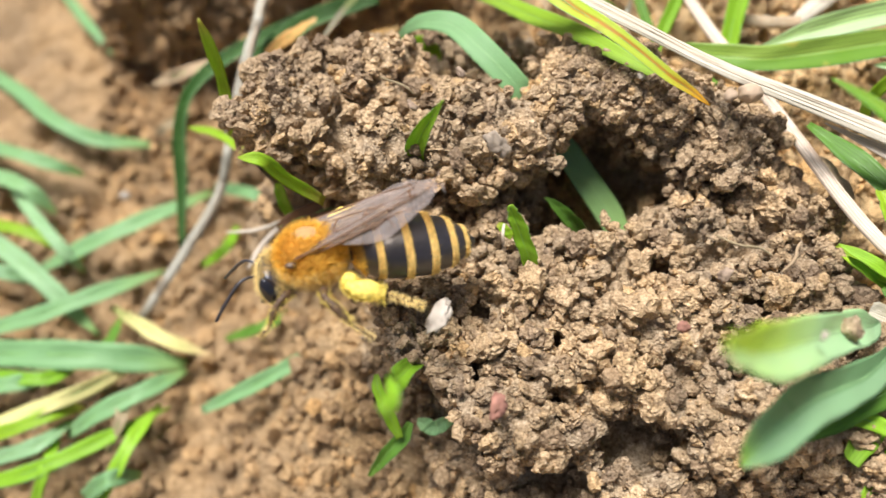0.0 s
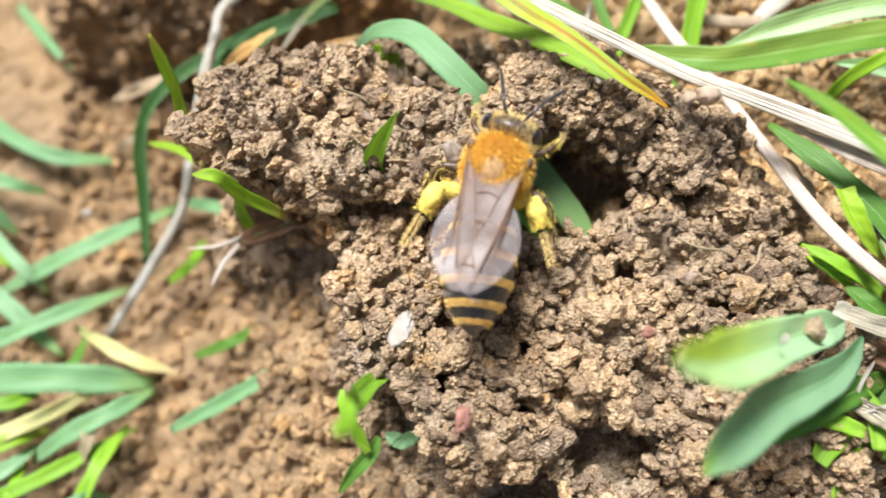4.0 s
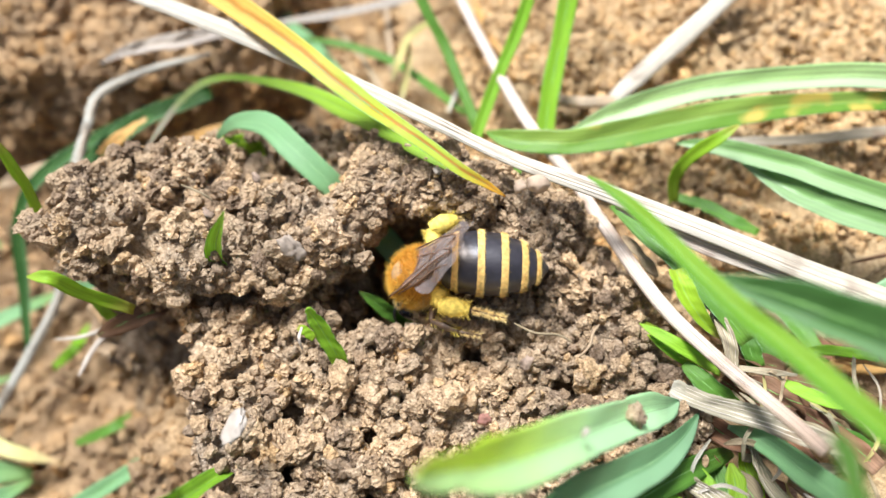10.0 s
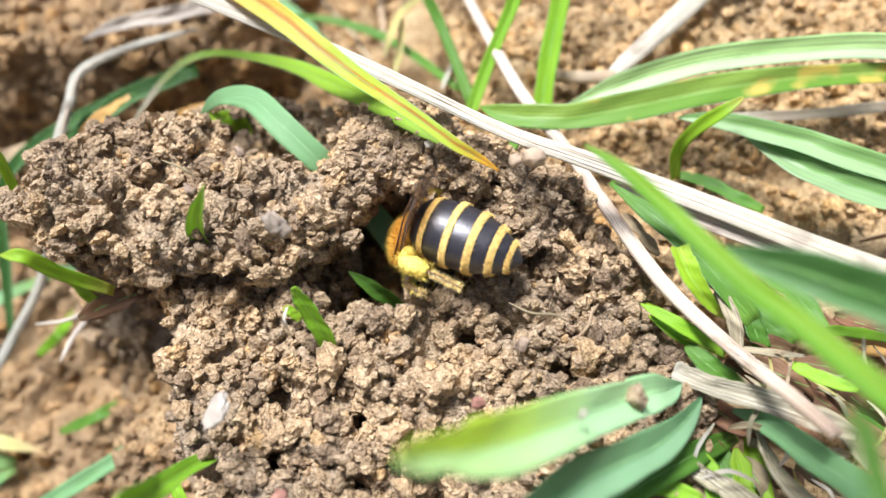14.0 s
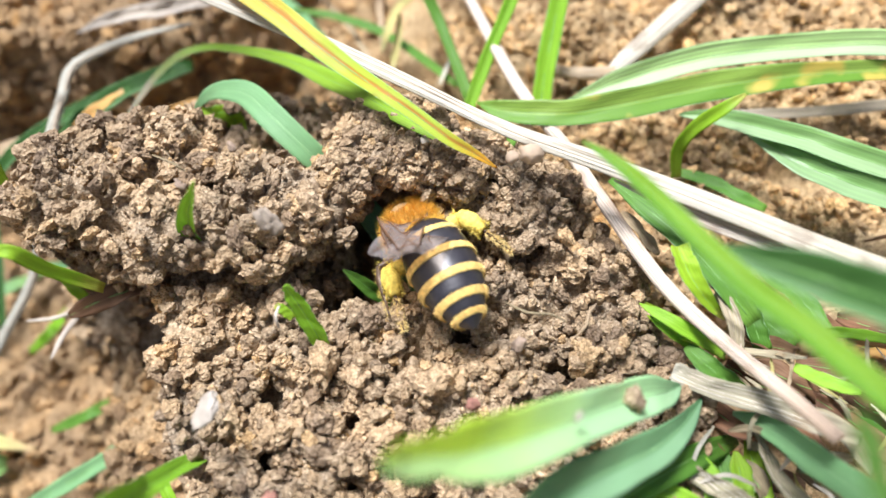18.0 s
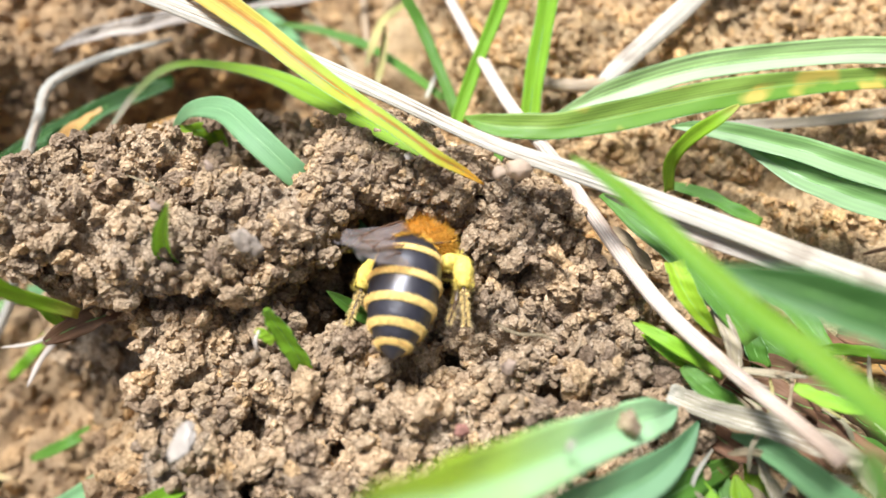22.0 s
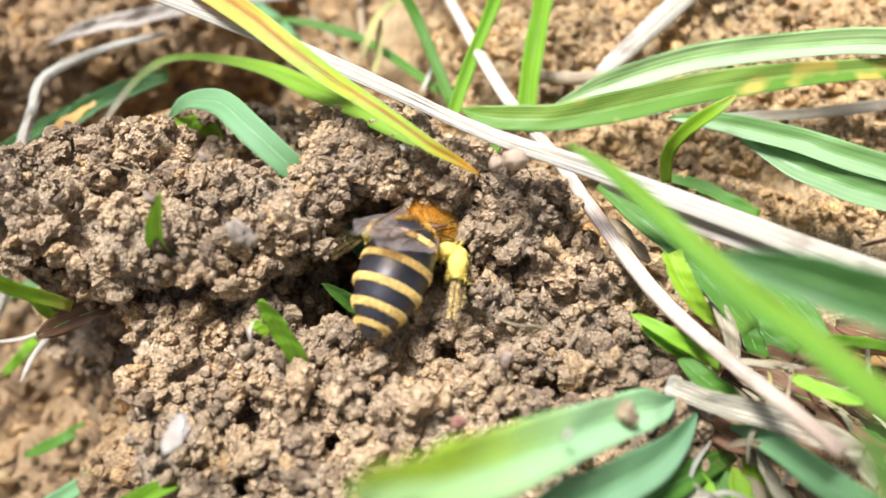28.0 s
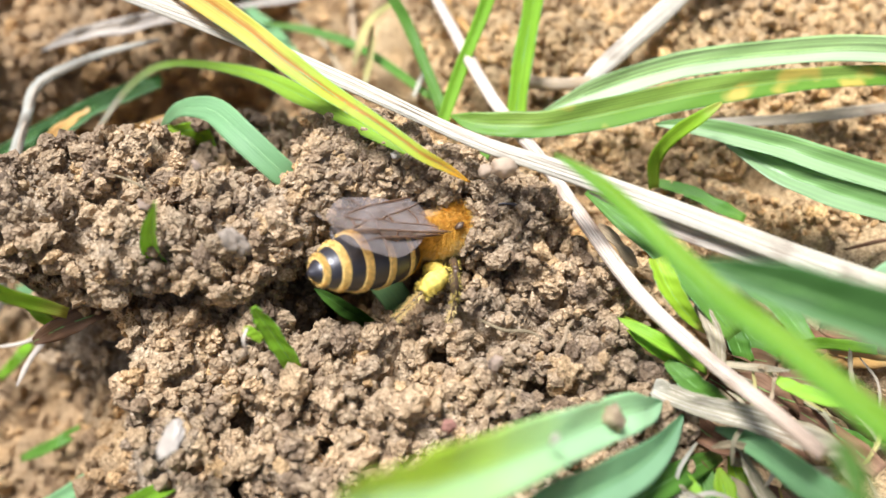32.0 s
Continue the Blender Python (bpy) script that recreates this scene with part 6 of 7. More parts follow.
def leg(name, line, radii, parent, mats, bristle=0, label=""):
    """Femur, tibia and foot along a line of four points."""
    a, b, c, d = [np.array(p, float) for p in line]
    f = tube_along(name, [a, (a + b) / 2 + [0, 0, 0.12], b], [radii[0] * 0.7, radii[0], radii[0] * 0.6], mats[0], parent, label, k=10)
    tibia = tube_along("tibia", [b, (b + c) / 2 + [0, 0, 0.08], c], [radii[1] * 0.75, radii[1] * 1.1, radii[1] * 0.55], mats[1], f, k=10)
    tube_along("tarsus", [c, c * 0.66 + d * 0.34 + [0, 0, -0.08], c * 0.3 + d * 0.7, d], [radii[2], radii[2] * 0.85, radii[2] * 0.7, radii[2] * 0.4], mats[2], f, k=7, n=20)
    if bristle:
        rs = np.random.RandomState(int(abs(a[1] * 10 + 50)) + len(name))
        for p, q, r, nm in ((a, b, radii[0], "scopa"), (b, c, radii[1], "scopa"), (c, d, radii[2], "foot_hair")):
            u = rs.uniform(0.05, 1, bristle)[:, None]
            nrm = rs.normal(size=(bristle, 3))
            ax = (q - p) / np.linalg.norm(q - p)
            nrm -= (nrm @ ax)[:, None] * ax
            nrm /= np.linalg.norm(nrm, axis=1, keepdims=True)
            hairs(nm, p + (q - p) * u + nrm * r * 0.75, nrm + ax * 0.7, 0.14, 0.34, 0.02, POLLEN if nm == "scopa" else FUR_CREAM, f, seed=7)
    return f


bee = new("bee")
tagged(bee, "ivy bee with orange furred thorax and yellow-banded black abdomen", "bee")
TH_C, TH_R = (2.0, 0, 0.3), (1.66, 1.6, 1.5)
thorax = blob("thorax", TH_C, TH_R, SKIN, bee, "orange-brown furry thorax")
p, d = on_ball(16000, TH_C, TH_R, 5, lambda v: (v[:, 2] > -0.35) & ((v[:, 0] + 0.02) ** 2 + v[:, 1] ** 2 + (v[:, 2] - 1) ** 2 * 0.4 > 0.13 * (1 + 0.3 * np.sin(v[:, 0] * 40))))
hairs("orange_fur", p, d * 0.8 + np.array([-0.4, 0, 0.1]), 0.22, 0.55, 0.015, FUR_ORANGE, thorax, "bright orange fur")
p, d = on_ball(7000, TH_C, (1.66, 1.58, 1.46), 6, lambda v: v[:, 2] < 0.05)
hairs("pale_fur", p, d, 0.25, 0.55, 0.018, FUR_CREAM, thorax, "pale yellow side fur")
blob("scutum", (2.0, 0, 1.5), (0.75, 0.7, 0.36), PATCH, thorax, "bare greyish back patch", level=3)
for sy in (-1, 1):
    blob("tegula", (2.75, 1.5 * sy, 0.95), (0.3, 0.22, 0.14), CHITIN_BROWN, thorax, level=2)

head = blob("head", (3.95, 0, -0.65), (0.8, 1.5, 1.2), CHITIN, bee, "black head with cream face fur", tilt=0.3)
p, d = on_ball(6000, (3.95, 0, -0.65), (0.82, 1.5, 1.2), 8, lambda v: (np.abs(v[:, 1]) < 0.72) | (v[:, 0] < -0.2))
hairs("face_fur", p, d + np.array([0.3, 0, 0]), 0.18, 0.42, 0.018, FUR_CREAM, head, "cream face fur")
for sy in (-1, 1):
    blob("eye", (4.02, 1.28 * sy, -0.72), (0.48, 0.36, 0.98), EYE_BLACK, head, "glossy black eye", level=3, rough=0, tilt=0.35)
    tube_along("antenna", [(4.55, 0.35 * sy, -0.25), (5.2, 0.75 * sy, 0.0), (5.7, 1.0 * sy, -0.2), (6.4, 1.4 * sy, -0.9), (7.0, 1.8 * sy, -1.6)], [0.085, 0.07, 0.1, 0.1, 0.08], CHITIN, head, "dark jointed antenna", k=7, n=24)
    tube_along("mandible", [(4.4, 0.5 * sy, -1.5), (4.8, 0.4 * sy, -1.8), (5.0, 0.05 * sy, -1.95)], [0.16, 0.13, 0.05], CHITIN_BROWN, head, k=7)

abdomen = abdomen_shell("abdomen", 0.0, 6.55, -0.09, -0.09, CHITIN, bee, "glossy black abdomen with yellow bands", n=30)
SEGMENTS = [0.0, 1.47, 2.9, 4.2, 5.3, 6.06, 6.57]
BANDS = [0.3, 0.35, 0.36, 0.32, 0.2]
for j in range(6):
    s0, s1 = SEGMENTS[j], SEGMENTS[j + 1]
    abdomen_shell("tergite", s0, s1, -0.03 if j else 0.0, 0.05, CHITIN, abdomen, "glossy black plate")
    if j < 5:
        wd = BANDS[j]
        band = abdomen_shell("hair_band", s1 - wd, s1 + 0.03, 0.045, 0.075, FUR_GOLD, abdomen, "golden yellow hair band", n=6, k=56)
        rs = np.random.RandomState(40 + j)
        m = 2600 if j == 0 else 1900
        ss, aa = rs.uniform(s1 - wd - 0.05, s1, m), rs.uniform(0, 2 * math.pi, m)
        q = abdomen_ring(ss, aa, 0.06)
        out = np.stack([np.zeros(m), np.cos(aa), np.sin(aa)], 1)
        hairs("band_hair", q, np.array([-1.0, 0, 0]) + 0.22 * out, 0.1, 0.2, 0.016, FUR_GOLD, band, seed=50 + j, curl=0.1)
rs = np.random.RandomState(60)
ss, aa = rs.uniform(0.02, 0.55, 1500), rs.uniform(0, 2 * math.pi, 1500)
hairs("waist_fur", abdomen_ring(ss, aa, 0.0), np.stack([np.full(1500, -0.3), np.cos(aa), np.sin(aa)], 1), 0.2, 0.45, 0.018, FUR_ORANGE, abdomen, "orange-brown hair at the waist")

FORE_VEINS = [[(0.0, 0.0), (0.3, 0.0), (0.62, 0.0), (0.8, 0.0)], [(0.02, 0.3), (0.25, 0.28), (0.5, 0.25)], [(0.03, 0.75), (0.3, 0.8), (0.55, 0.72)],
              [(0.5, 0.25), (0.62, 0.3), (0.78, 0.12), (0.82, 0.02)], [(0.5, 0.25), (0.47, 0.5), (0.55, 0.72)], [(0.62, 0.3), (0.66, 0.5), (0.8, 0.5)],
              [(0.55, 0.72), (0.66, 0.62), (0.82, 0.78)], [(0.3, 0.27), (0.28, 0.55), (0.3, 0.8)], [(0.66, 0.5), (0.64, 0.62), (0.68, 0.9)], [(0.78, 0.14), (0.78, 0.32), (0.8, 0.5)]]
HIND_VEINS = [[(0.0, 0.0), (0.4, 0.0), (0.75, 0.0)], [(0.05, 0.4), (0.4, 0.4), (0.75, 0.35)], [(0.05, 0.7), (0.3, 0.8), (0.5, 0.9)]]
wings = []
for sy in (-1, 1):
    wings.append((sy, wing("forewing", 8.2, 2.9, FORE_VEINS, bee, pose(2.55, 1.45, 1.3, 10, 0, 9), sy)))
    wings.append((sy, wing("hindwing", 5.6, 1.9, HIND_VEINS, bee, pose(1.9, 1.3, 1.05, 8, 0, 4), sy)))

hind_legs = []
for sy in (-1, 1):
    hind_legs.append(leg("hind_leg", [(0.4, 1.0 * sy, -0.5), (0.6, 2.4 * sy, 0.2), (-0.9, 3.0 * sy, -0.1), (-2.6, 3.7 * sy, -0.9)], (0.46, 0.52, 0.12), bee,
                         (POLLEN, POLLEN, CHITIN_BROWN), 700, "hind leg thick with yellow pollen"))
    leg("middle_leg", [(1.5, 1.3 * sy, -0.9), (1.3, 2.8 * sy, -0.3), (0.3, 3.5 * sy, -1.5), (-0.7, 3.9 * sy, -2.3)], (0.26, 0.22, 0.1), bee, (CHITIN_BROWN, CHITIN_BROWN, CHITIN_BROWN), 160, "brown middle leg with pale hairs")
    leg("front_leg", [(3.0, 1.0 * sy, -1.0), (3.7, 2.0 * sy, -0.8), (4.3, 2.3 * sy, -1.8), (4.9, 2.5 * sy, -2.4)], (0.22, 0.19, 0.09), bee, (CHITIN_BROWN, CHITIN_BROWN, CHITIN_BROWN), 120, "brown front leg with pale hairs")

# ---- soil crumbs
def crumb_shapes(level, count, seed):
    """Knobbly lumps of about unit radius, each baked together from smaller grains, with a few broken faces."""
    v, f = ico(level)
    shapes = []
    for c in range(count):
        rs = np.random.RandomState(seed * 100 + c)
        off = np.array([c * 7.7 + seed, 3.1 * c, 0.0])
        r = np.full(len(v), 1.12)
        for k in range(8):
            n = rs.normal(size=3)
            dot = v @ (n / np.linalg.norm(n))
            r = np.minimum(r, rs.uniform(0.5, 0.95) / np.maximum(dot, 1e-3))
        r = r + 0.3 * fractal(v * 1.8 + off, 3, seed + 1)
        if level > 1:
            r = r + 0.36 * pebbly(v * 1.8 + off, seed) - 0.26
        if level > 2:
            r = r + 0.3 * pebbly(v * 3.2 + off, seed + 4) - 0.2 + 0.22 * fractal(v * 5.5 + off, 3, seed + 8)
        shapes.append(v * np.clip(r, 0.25, 1.6)[:, None] * rs.uniform(0.66, 1.25, 3))
    return shapes, f


def turns(n, rs):
    q = rs.normal(size=(n, 4))
    q /= np.linalg.norm(q, axis=1, keepdims=True)
    w, x, y, z = q.T
    return np.stack([1 - 2 * (y * y + z * z), 2 * (x * y - z * w), 2 * (x * z + y * w),
                     2 * (x * y + z * w), 1 - 2 * (x * x + z * z), 2 * (y * z - x * w),
                     2 * (x * z - y * w), 2 * (y * z + x * w), 1 - 2 * (x * x + y * y)], 1).reshape(-1, 3, 3)


def scatter(name, centres, radii, level, count, seed, parent, label, mat=CRUMB):
    """All crumbs of one size as one piece of soil stuff."""
    rs = np.random.RandomState(seed)
    shapes, f = crumb_shapes(level, count, seed)
    pick = rs.randint(0, count, len(centres))
    R = turns(len(centres), rs)
    nv = len(shapes[0])
    V = np.einsum("nij,nvj->nvi", R, np.stack(shapes)[pick]) * radii[:, None, None] + centres[:, None, :]
    F = (f[None] + (np.arange(len(centres)) * nv)[:, None, None]).reshape(-1, 3)
    ob = link_mesh(name, V.reshape(-1, 3), F, mat, parent, label, smooth=False)
    ob["kind"] = "stuff"
    return ob


def sprinkle(n, box, seed, height, r_lo, r_hi, power, sink, want, lift=0.12):
    """Crumb places and sizes, as dense on steep faces as on level ones."""
    rs = np.random.RandomState(seed)
    x = rs.uniform(box[0], box[1], 5 * n)
    y = rs.uniform(box[2], box[3], 5 * n)
    N, g = slope_normal(x, y, height)
    ok = want(x, y) & (rs.uniform(0, 1, 5 * n) < np.minimum(np.sqrt(1 + g * g), 5) / 5)
    x, y, N = x[ok][:n], y[ok][:n], N[ok][:n]
    r = r_lo + (r_hi - r_lo) * rs.uniform(0, 1, len(x)) ** power
    P = np.stack([x, y, height(x, y)], 1)
    if height is mound_z:
        P = undercut(P, N)
        rugged = 0.9
    else:
        rugged = 0.95
    gap = (pebbly(P / 2.1, 5) < 0.36) | (pebbly(P / 1.5 + 4.4, 31) < 0.3) | (trodden(P) > rs.uniform(0.3, 1.6, len(x)))
    P = roughen(P, N, rugged) + N * (sink * r + rs.uniform(-0.12, lift, len(x)))[:, None]
    return P[~gap | (r < 0.14)], r[~gap | (r < 0.14)]


def on_mound(x, y):
    return (mound_height(x, y)[0] > 1.0)


def off_mound(x, y):
    return mound_height(x, y)[0] < 0.8


def mound_z(x, y):
    return mound_height(x, y)[1]


# ---- single stones, flakes and rootlets
STONE = plain("stone_tan", (0.28, 0.21, 0.15), 0.7, 0.3, 1800.0, 0.3, 0.0001)
STONE_PINK = plain("stone_pink", (0.3, 0.15, 0.11), 0.8, 0.2, 1800.0, 0.3, 0.0001)
STONE_GREY = plain("stone_grey", (0.3, 0.25, 0.19), 0.9, 0.3, 1800.0, 0.3, 0.0001)
PEBBLE = plain("pebble_tan", (0.42, 0.32, 0.22), 0.75, 0.25, 1300.0, 0.3, 0.0001)
SHELL = plain("flake_white", (0.38, 0.335, 0.27), 0.5, 0.4, 1500.0, 0.15, 0.0001)


def pebble(name, at, radii, mat, label, category, seed):
    if name == "pebble":
        v, f = ico(3)
        v = v * (0.9 + 0.17 * fractal(v * 1.6 + seed, 3, seed) + 0.08 * pebbly(v * 3 + seed, seed))[:, None]
    else:
        shapes, f = crumb_shapes(3, 1, 200 + seed)
        v = shapes[0]
    turn = np.array(Euler((0.3 * seed % 1, 0.5 * seed % 0.8, 0.9 * seed)).to_matrix()) if name != "flake" else np.array(Euler((0.25, -0.2, -0.5)).to_matrix())
    return tagged(link_mesh(name, (v * np.array(radii)) @ turn.T + np.array(at), f, mat), label, category)


pebble('pebble', (16.2, 24.9, 27.0), (0.66, 0.6, 0.56), PEBBLE, 'round tan pebble on the mound rim', 'pebble', 3)
pebble('pebble', (15.3, 25.0, 26.7), (0.38, 0.35, 0.32), PEBBLE, 'small pale pebble beside a larger one', 'pebble', 4)
pebble('stone', (2.6, 9.2, 22.6), (0.7, 0.6, 0.5), STONE_PINK, 'soft pinkish stone set in the mound', 'stone', 5)
pebble('stone', (2.9, 22.3, 26.0), (0.65, 0.55, 0.5), STONE_GREY, 'small grey stone in the crust', 'stone', 6)
pebble('stone', (10.9, 26.8, 26.0), (0.24, 0.2, 0.2), SHELL, 'tiny white stone chip', 'stone', 7)
pebble('stone', (1.0, 26.6, 26.6), (0.45, 0.35, 0.25), STONE, 'pale stone chip in the crust', 'stone', 8)
pebble('stone', (-1.7, 24.8, 26.1), (0.32, 0.3, 0.28), STONE, 'tiny round yellowish grain', 'stone', 9)
pebble('stone', (12.4, 13.5, 22.6), (0.3, 0.25, 0.25), STONE_PINK, 'tiny red stone chip', 'stone', 10)
pebble('stone', (15.0, 16.4, 22.6), (0.5, 0.4, 0.36), STONE, 'dull grey stone chip', 'stone', 11)
pebble('soil_crumb', (19.6, 12.4, 25.6), (0.6, 0.55, 0.5), SOIL, 'crumb of soil lying on the broad leaf', 'soil crumb', 12)
pebble('flake', (-0.1, 13.6, 23.8), (0.72, 1.2, 0.07), SHELL, 'thin white shell-like flake on the soil', 'flake', 13)
pebble('flake', (16.0, 10.6, 29.7), (0.12, 0.3, 0.05), SHELL, 'pale dry fleck stuck on the broad leaf', 'flake', 15)
pebble('flake', (-25.9, 31.0, 5.0), (0.6, 0.5, 0.3), SHELL, 'pale chip on the low soil', 'flake', 14)

AREA = (-15, 26, 2.0, 39)
c, r = sprinkle(1000, AREA, 11, mound_z, 0.42, 0.9, 1.7, 0.3, on_mound, 0.45)
clear = np.hypot(c[:, 0] - 12.4, c[:, 1] - 24.4) > 1.5
scatter("soil_lump", c[clear], r[clear], 3, 20, 21, mound, "knobbly lumps of soil")
c, r = sprinkle(3200, AREA, 12, mound_z, 0.24, 0.58, 1.2, 0.45, on_mound, 0.6)
scatter("crumbly_soil", c, r, 2, 30, 22, mound, "angular crumbs of soil")
c, r = sprinkle(8000, AREA, 14, mound_z, 0.08, 0.24, 1.3, 0.4, on_mound, 0.3)
scatter("grainy_soil", c, r, 1, 30, 24, mound, "fine grains of soil")
rs = np.random.RandomState(91)
P, rad = [], []
for c, r in ROOF:
    v = rs.normal(size=(420, 3))
    v /= np.linalg.norm(v, axis=1, keepdims=True)
    v = v[v[:, 2] > -0.55]
    p, nrm = roof_points(v, c, r)
    q = 0.14 + 0.36 * rs.uniform(0, 1, len(p)) ** 1.8
    P.append(p + nrm * (0.3 * q)[:, None])
    rad.append(q)
scatter("crumbly_roof", np.vstack(P), np.concatenate(rad), 2, 30, 27, mound, "angular crumbs on the burrow roof")
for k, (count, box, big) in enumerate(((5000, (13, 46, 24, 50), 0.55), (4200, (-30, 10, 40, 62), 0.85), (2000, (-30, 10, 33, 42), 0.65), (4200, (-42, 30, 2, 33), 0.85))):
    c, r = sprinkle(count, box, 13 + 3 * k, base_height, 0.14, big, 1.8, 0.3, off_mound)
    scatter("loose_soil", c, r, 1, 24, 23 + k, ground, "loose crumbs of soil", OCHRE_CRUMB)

# ---- clods that can be picked apart, one by one
shapes, faces = crumb_shapes(2, 10, 31)
clod_meshes = []
for sh in shapes:
    ob = link_mesh("clod", sh, faces, CLOD)
    clod_meshes.append(ob.data)
    bpy.data.objects.remove(ob)
c, r = sprinkle(330, (-2, 22, 9, 24), 15, mound_z, 0.34, 0.58, 1.4, 0.5, on_mound, 0.7)
rs = np.random.RandomState(77)
for q, rad in zip(c, r):
    ob = new("clod", clod_meshes[rs.randint(10)])
    ob.parent = mound
    ob.matrix_basis = pose(*(q * MM), *rs.uniform(0, 360, 3)) @ Matrix.Diagonal((rad, rad, rad, 1))

# seconds; the waist in millimetres; heading and pitch of thorax and of abdomen, and the roll, in degrees
BEE_ROWS = [
    (0.0, -4.68, 16.45, 25.00, -172, -2, -166, 7, 30),
    (0.5, -4.68, 16.50, 25.00, -172, -2, -169, 7, 28),
    (1.0, -4.20, 15.81, 25.00, 174, 0, -177, 8, 4),
    (1.5, -3.78, 16.68, 25.00, 161, 5, 176, 8, 4),
    (2.0, -3.97, 16.56, 25.00, 163, 5, 177, 8, 3),
    (2.5, -3.97, 17.12, 25.00, 154, 10, 170, 8, 0),
    (3.2, -1.01, 17.39, 25.50, 126, 15, 157, 11, 0),
    (3.9, 3.75, 19.35, 25.50, 73, 31, 91, 11, -2),
    (4.5, 7.85, 21.47, 26.00, 48, 23, 56, 18, -4),
    (4.8, 11.36, 24.04, 26.00, 49, 25, 55, 22, -12),
    (5.0, 10.65, 23.56, 26.00, 45, 23, 48, 26, -18),
    (5.2, 10.53, 23.40, 26.00, 30, 15, 26, 25, -24),
    (5.5, 9.57, 22.38, 26.00, -11, 5, 1, 11, -16),
    (5.8, 14.99, 24.49, 26.00, 21, 20, 14, 9, -22),
    (6.0, 15.46, 24.27, 26.20, 36, 20, 34, 12, -15),
    (6.2, 13.39, 24.78, 26.20, 73, 27, 70, 12, -8),
    (6.5, 12.51, 25.00, 26.00, 113, 22, 110, 10, 0),
    (6.8, 11.20, 22.36, 25.60, 148, -4, 148, 11, 0),
    (7.0, 11.12, 22.23, 25.00, 163, -20, 163, 7, 0),
    (7.5, 10.31, 23.55, 21.60, 144, -48, 144, -30, 0),
    (8.0, 10.99, 23.67, 21.00, 142, -50, 142, -37, 0),
    (8.5, 10.44, 23.03, 22.50, 163, -45, 163, -20, 0),
    (9.0, 10.88, 22.85, 22.30, 167, -60, 167, -19, 0),
    (9.5, 9.93, 22.59, 23.20, 169, -60, 169, -10, 0),
    (10.0, 10.19, 22.04, 24.20, 174, -60, 174, 0, 0),
    (10.5, 10.64, 22.63, 22.60, 161, -60, 161, -16, 0),
    (11.0, 8.99, 21.36, 24.60, 172, -98, 172, 4, 0),
    (11.5, 8.68, 21.38, 24.80, 166, -98, 166, 6, 0),
    (12.0, 8.81, 21.62, 24.80, 164, -98, 164, 6, 0),
    (12.5, 8.75, 21.58, 24.80, 159, -98, 159, 6, 0),
    (13.0, 9.28, 22.06, 24.80, 163, -98, 163, 6, 0),
    (13.5, 9.58, 22.76, 24.80, 151, -70, 151, 6, 0),
    (14.0, 9.63, 23.65, 23.60, 151, -98, 151, -6, 0),
    (14.5, 9.83, 22.70, 24.80, 160, -98, 160, 6, 0),
    (15.5, 10.14, 24.13, 22.90, 134, -92, 134, -13, 0),
    (16.5, 10.49, 24.71, 22.20, 116, -92, 116, -20, 0),
    (17.0, 9.90, 24.20, 23.00, 111, -52, 111, -12, 0),
    (17.5, 9.53, 23.33, 23.30, 98, -52, 98, -7, -4),
    (18.0, 10.39, 23.09, 23.60, 115, -52, 111, -4, -8),
    (18.5, 10.69, 23.01, 23.70, 100, -52, 98, -3, -9),
    (19.0, 10.66, 23.13, 24.40, 71, -56, 79, 4, -10),
    (19.5, 10.87, 23.31, 24.20, 43, -56, 73, 6, -10),
    (20.0, 10.71, 23.30, 23.80, 39, -56, 69, 2, -11),
    (20.5, 10.71, 23.54, 23.10, 41, -56, 71, -5, -12),
    (21.0, 10.90, 23.00, 24.00, 36, -56, 70, 4, -12),
    (21.5, 11.41, 22.38, 23.10, 37, -56, 71, -5, -13),
    (22.0, 10.96, 23.40, 23.60, 41, -56, 75, 0, -14),
    (22.5, 11.39, 24.24, 23.30, 63, -60, 85, -3, -12),
    (23.0, 11.46, 24.45, 23.70, 74, -60, 75, 1, -11),
    (23.5, 11.77, 24.55, 23.00, 64, -60, 82, -6, -10),
    (24.0, 11.15, 23.63, 23.30, 57, -60, 75, -3, -8),
    (24.5, 11.38, 23.62, 23.20, 68, -60, 82, -4, -8),
    (25.0, 10.84, 23.98, 24.20, 86, -72, 86, 6, -8),
    (25.5, 10.79, 23.78, 24.20, 86, -72, 86, 6, -7),
    (26.5, 10.77, 23.99, 23.60, 58, -82, 68, 2, -7),
    (27.5, 11.74, 24.78, 21.80, 38, -56, 48, -12, -7),
    (28.0, 11.32, 23.82, 23.60, 53, -56, 63, 6, -6),
    (28.5, 12.07, 24.43, 23.60, 51, -56, 56, 6, -6),
    (29.0, 12.22, 24.66, 23.60, 59, -56, 64, 5, -6),
    (29.3, 12.33, 26.01, 20.90, 46, -56, 56, -22, -6),
    (29.5, 12.31, 24.86, 20.80, 40, -56, 50, -23, -8),
    (29.7, 11.57, 23.83, 22.30, 33, -26, 49, -13, -11),
    (30.0, 10.79, 23.80, 21.70, 29, -20, 45, -28, -14),
    (30.5, 10.71, 23.47, 22.70, 28, -16, 48, -21, -22),
    (31.0, 10.74, 24.34, 21.80, 27, -2, 33, -24, -26),
    (31.3, 11.34, 22.16, 24.00, 42, -8, 22, -8, -26),
    (31.6, 11.50, 23.73, 21.70, 38, 12, 44, -25, -26),
    (32.0, 11.56, 23.57, 21.50, 26, 16, 22, -29, -26),
]


def turn_between(a, b):
    return (b - a + 180) % 360 - 180


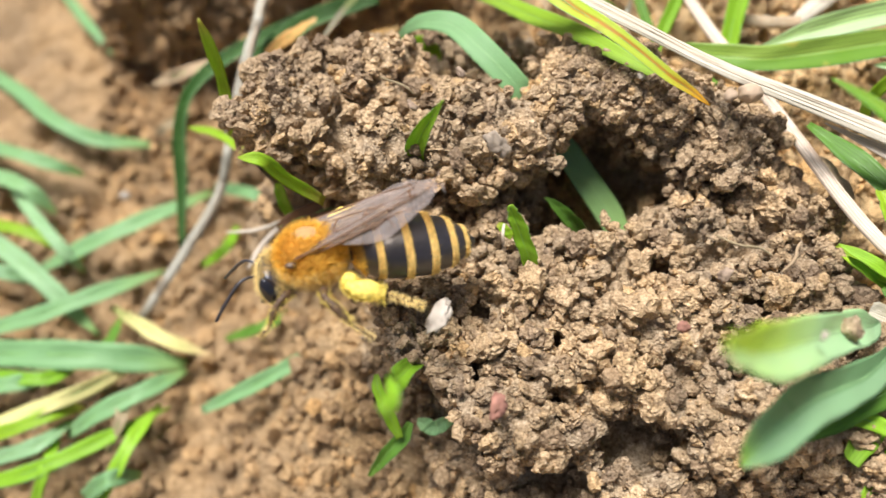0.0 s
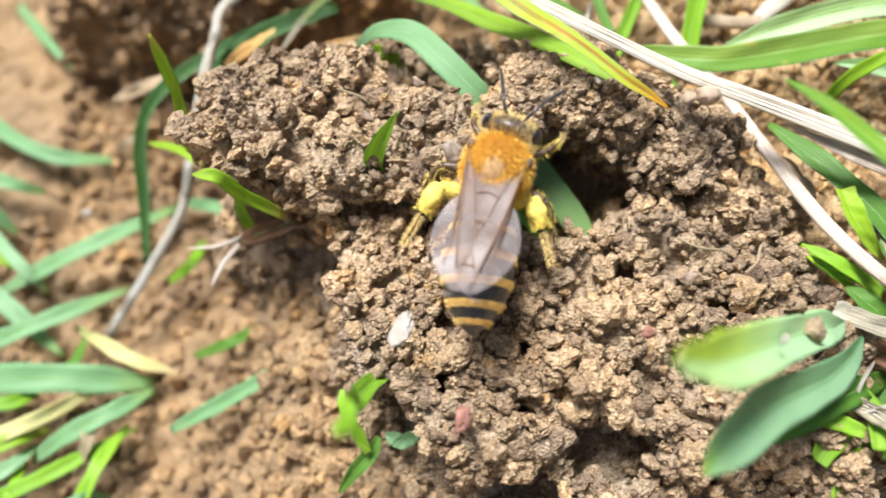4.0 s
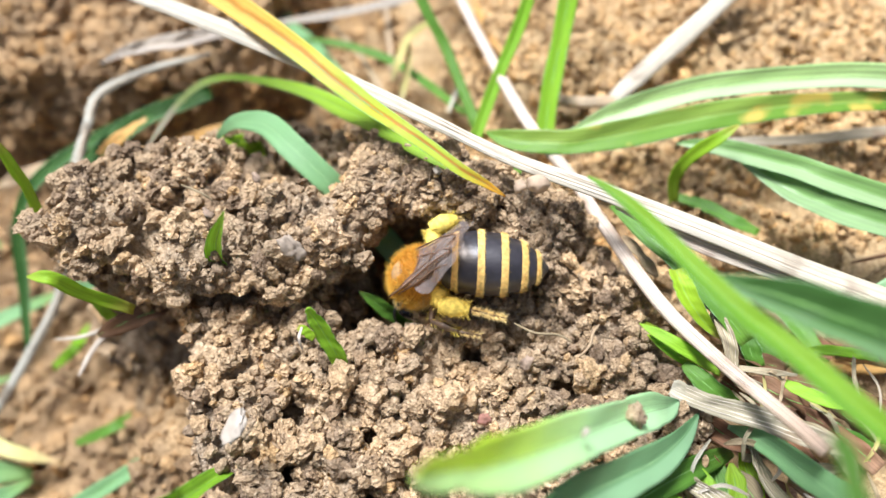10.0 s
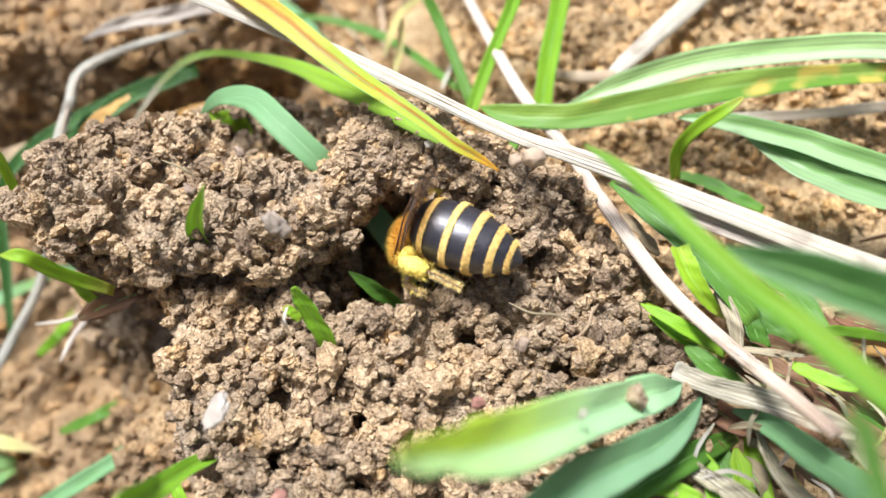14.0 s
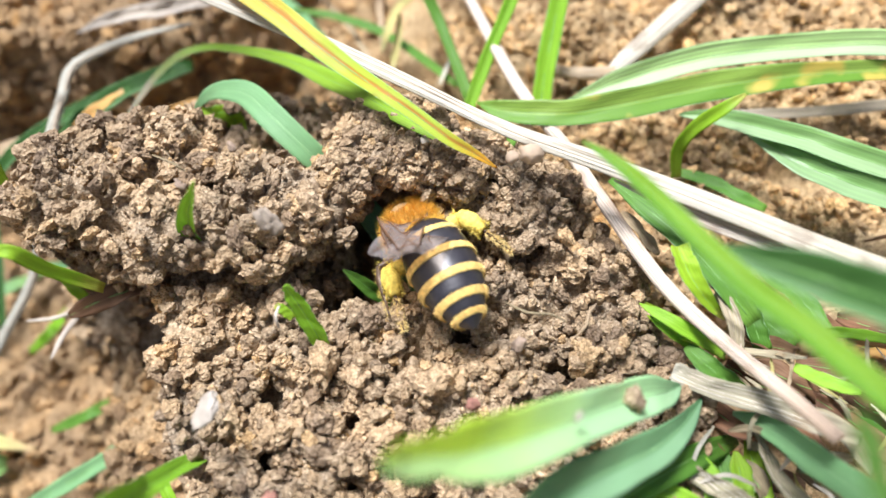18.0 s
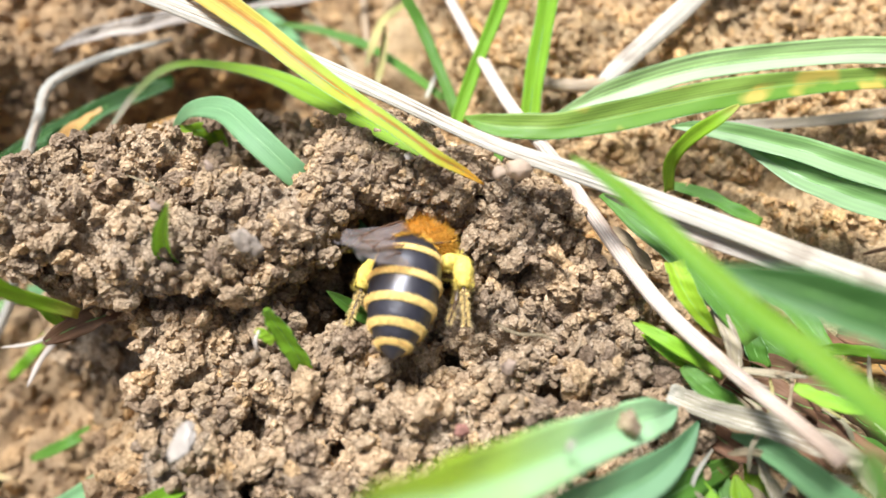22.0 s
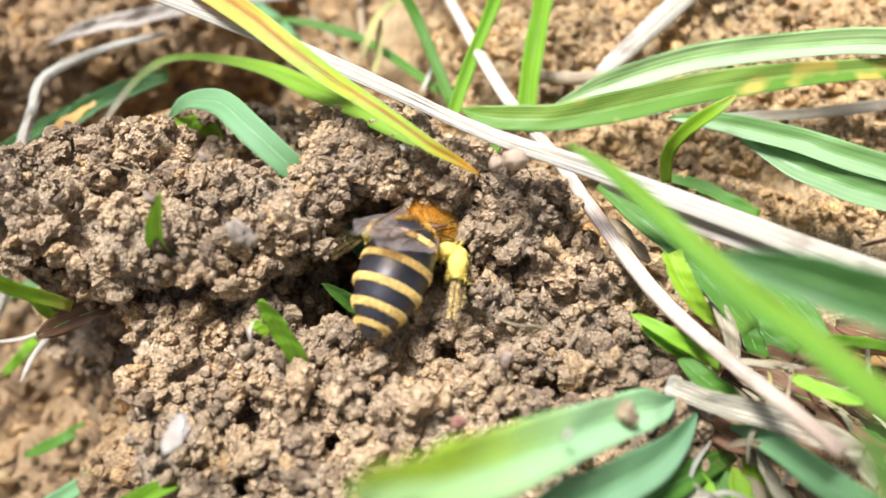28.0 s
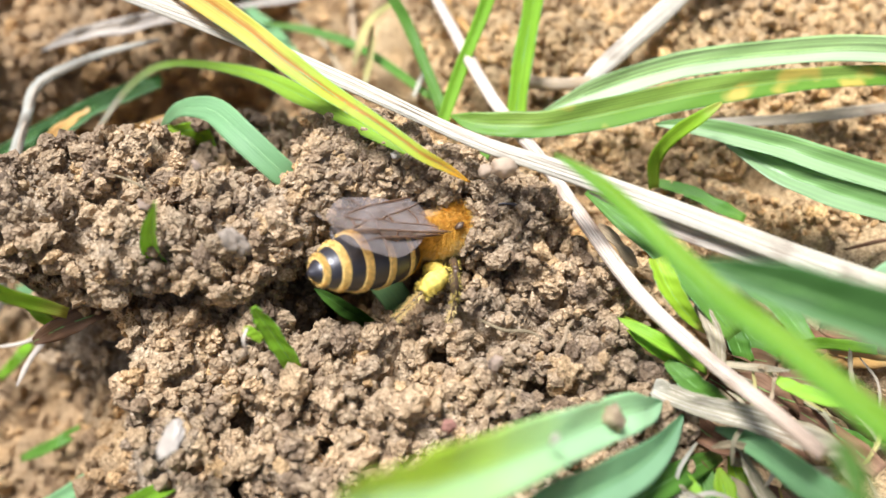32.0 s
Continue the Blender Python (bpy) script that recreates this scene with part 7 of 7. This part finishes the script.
def splay(t, k):
    """How far a hind leg swings in (right, k 0, minus) or out (left, k 1, minus), in degrees."""
    if t < 18.8 or t > 29.4:
        return 14 if k else 8
    return (-16 if t > 22.3 else 6) if k else -14


def motions():
    whole, rear, legs, flat = [], [], [], []
    for t, x, y, z, h, p, ah, ap, roll in BEE_ROWS:
        m = pose(x * MM, y * MM, z * MM) @ pose(0, 0, 0, 0, 0, h) @ pose(0, 0, 0, 0, -p, 0) @ pose(0, 0, 0, roll, 0, 0)
        ab = pose(x * MM, y * MM, z * MM) @ pose(0, 0, 0, 0, 0, ah) @ pose(0, 0, 0, 0, -ap, 0) @ pose(0, 0, 0, roll, 0, 0)
        sunk = min(max((-30 - p) / 15, 0), 1)
        m = pose(-0.55 * sunk * MM * math.cos(radians(h)), -0.55 * sunk * MM * math.sin(radians(h)), -0.45 * sunk * MM) @ m
        whole.append((t, m))
        rear.append((t, m.inverted() @ ab))
        lg = pose(x * MM, y * MM, z * MM) @ pose(0, 0, 0, 0, 0, ah) @ pose(0, 0, 0, 0, -(0.75 * ap + 0.25 * p), 0) @ pose(0, 0, 0, 0.6 * roll, 0, 0)
        legs.append((t, m.inverted() @ lg @ pose(-0.5 * sunk * MM, 0, -0.7 * sunk * MM), sunk))
        side = 0
        if p > -25:
            lift = ap - (26 if t < 0.8 else 11 if t < 3 else 16 if t < 20 else 8 if t < 31.2 else 0)
            side = 0 if t < 20 else 16 if t < 31.2 else 24
        elif p > -40:
            lift = min(0.9 * p, ap - 17)
        elif 16.8 < t < 25.7:
            lift, side = (ap - 43, -22) if t < 22.3 or 23.2 < t < 24.7 else (-64, -10)
        elif t > 27:
            lift, side = ap - 50, -8
        else:
            lift, side = (-62, -17) if t < 10.8 else (-82, 0) if t < 16.8 else (-60, 0)
        fold = pose(0, 0, 0, 0, p, 0) @ pose(0, 0, 0, 0, 0, 0.5 * turn_between(h, ah) + side) @ pose(0, 0, 0, -roll if t > 29.6 else 0, -lift, 0)
        flat.append((t, pose(2.2 * MM, 0, 1.1 * MM) @ fold @ pose(-2.2 * MM, 0, -1.1 * MM)))
    walk(bee, whole)
    walk(abdomen, rear)
    for sy, one in wings:
        walk(one, flat)
    for k, one in enumerate(hind_legs):
        walk(one, [(t, q @ pose(0, 0, -(0.5 + 0.8 * k) * u * MM if t > 16 else 0, 0, 0, 6 * math.sin(2.3 * t + 2 * k) + splay(t, k) * u)) for t, q, u in legs])


motions()
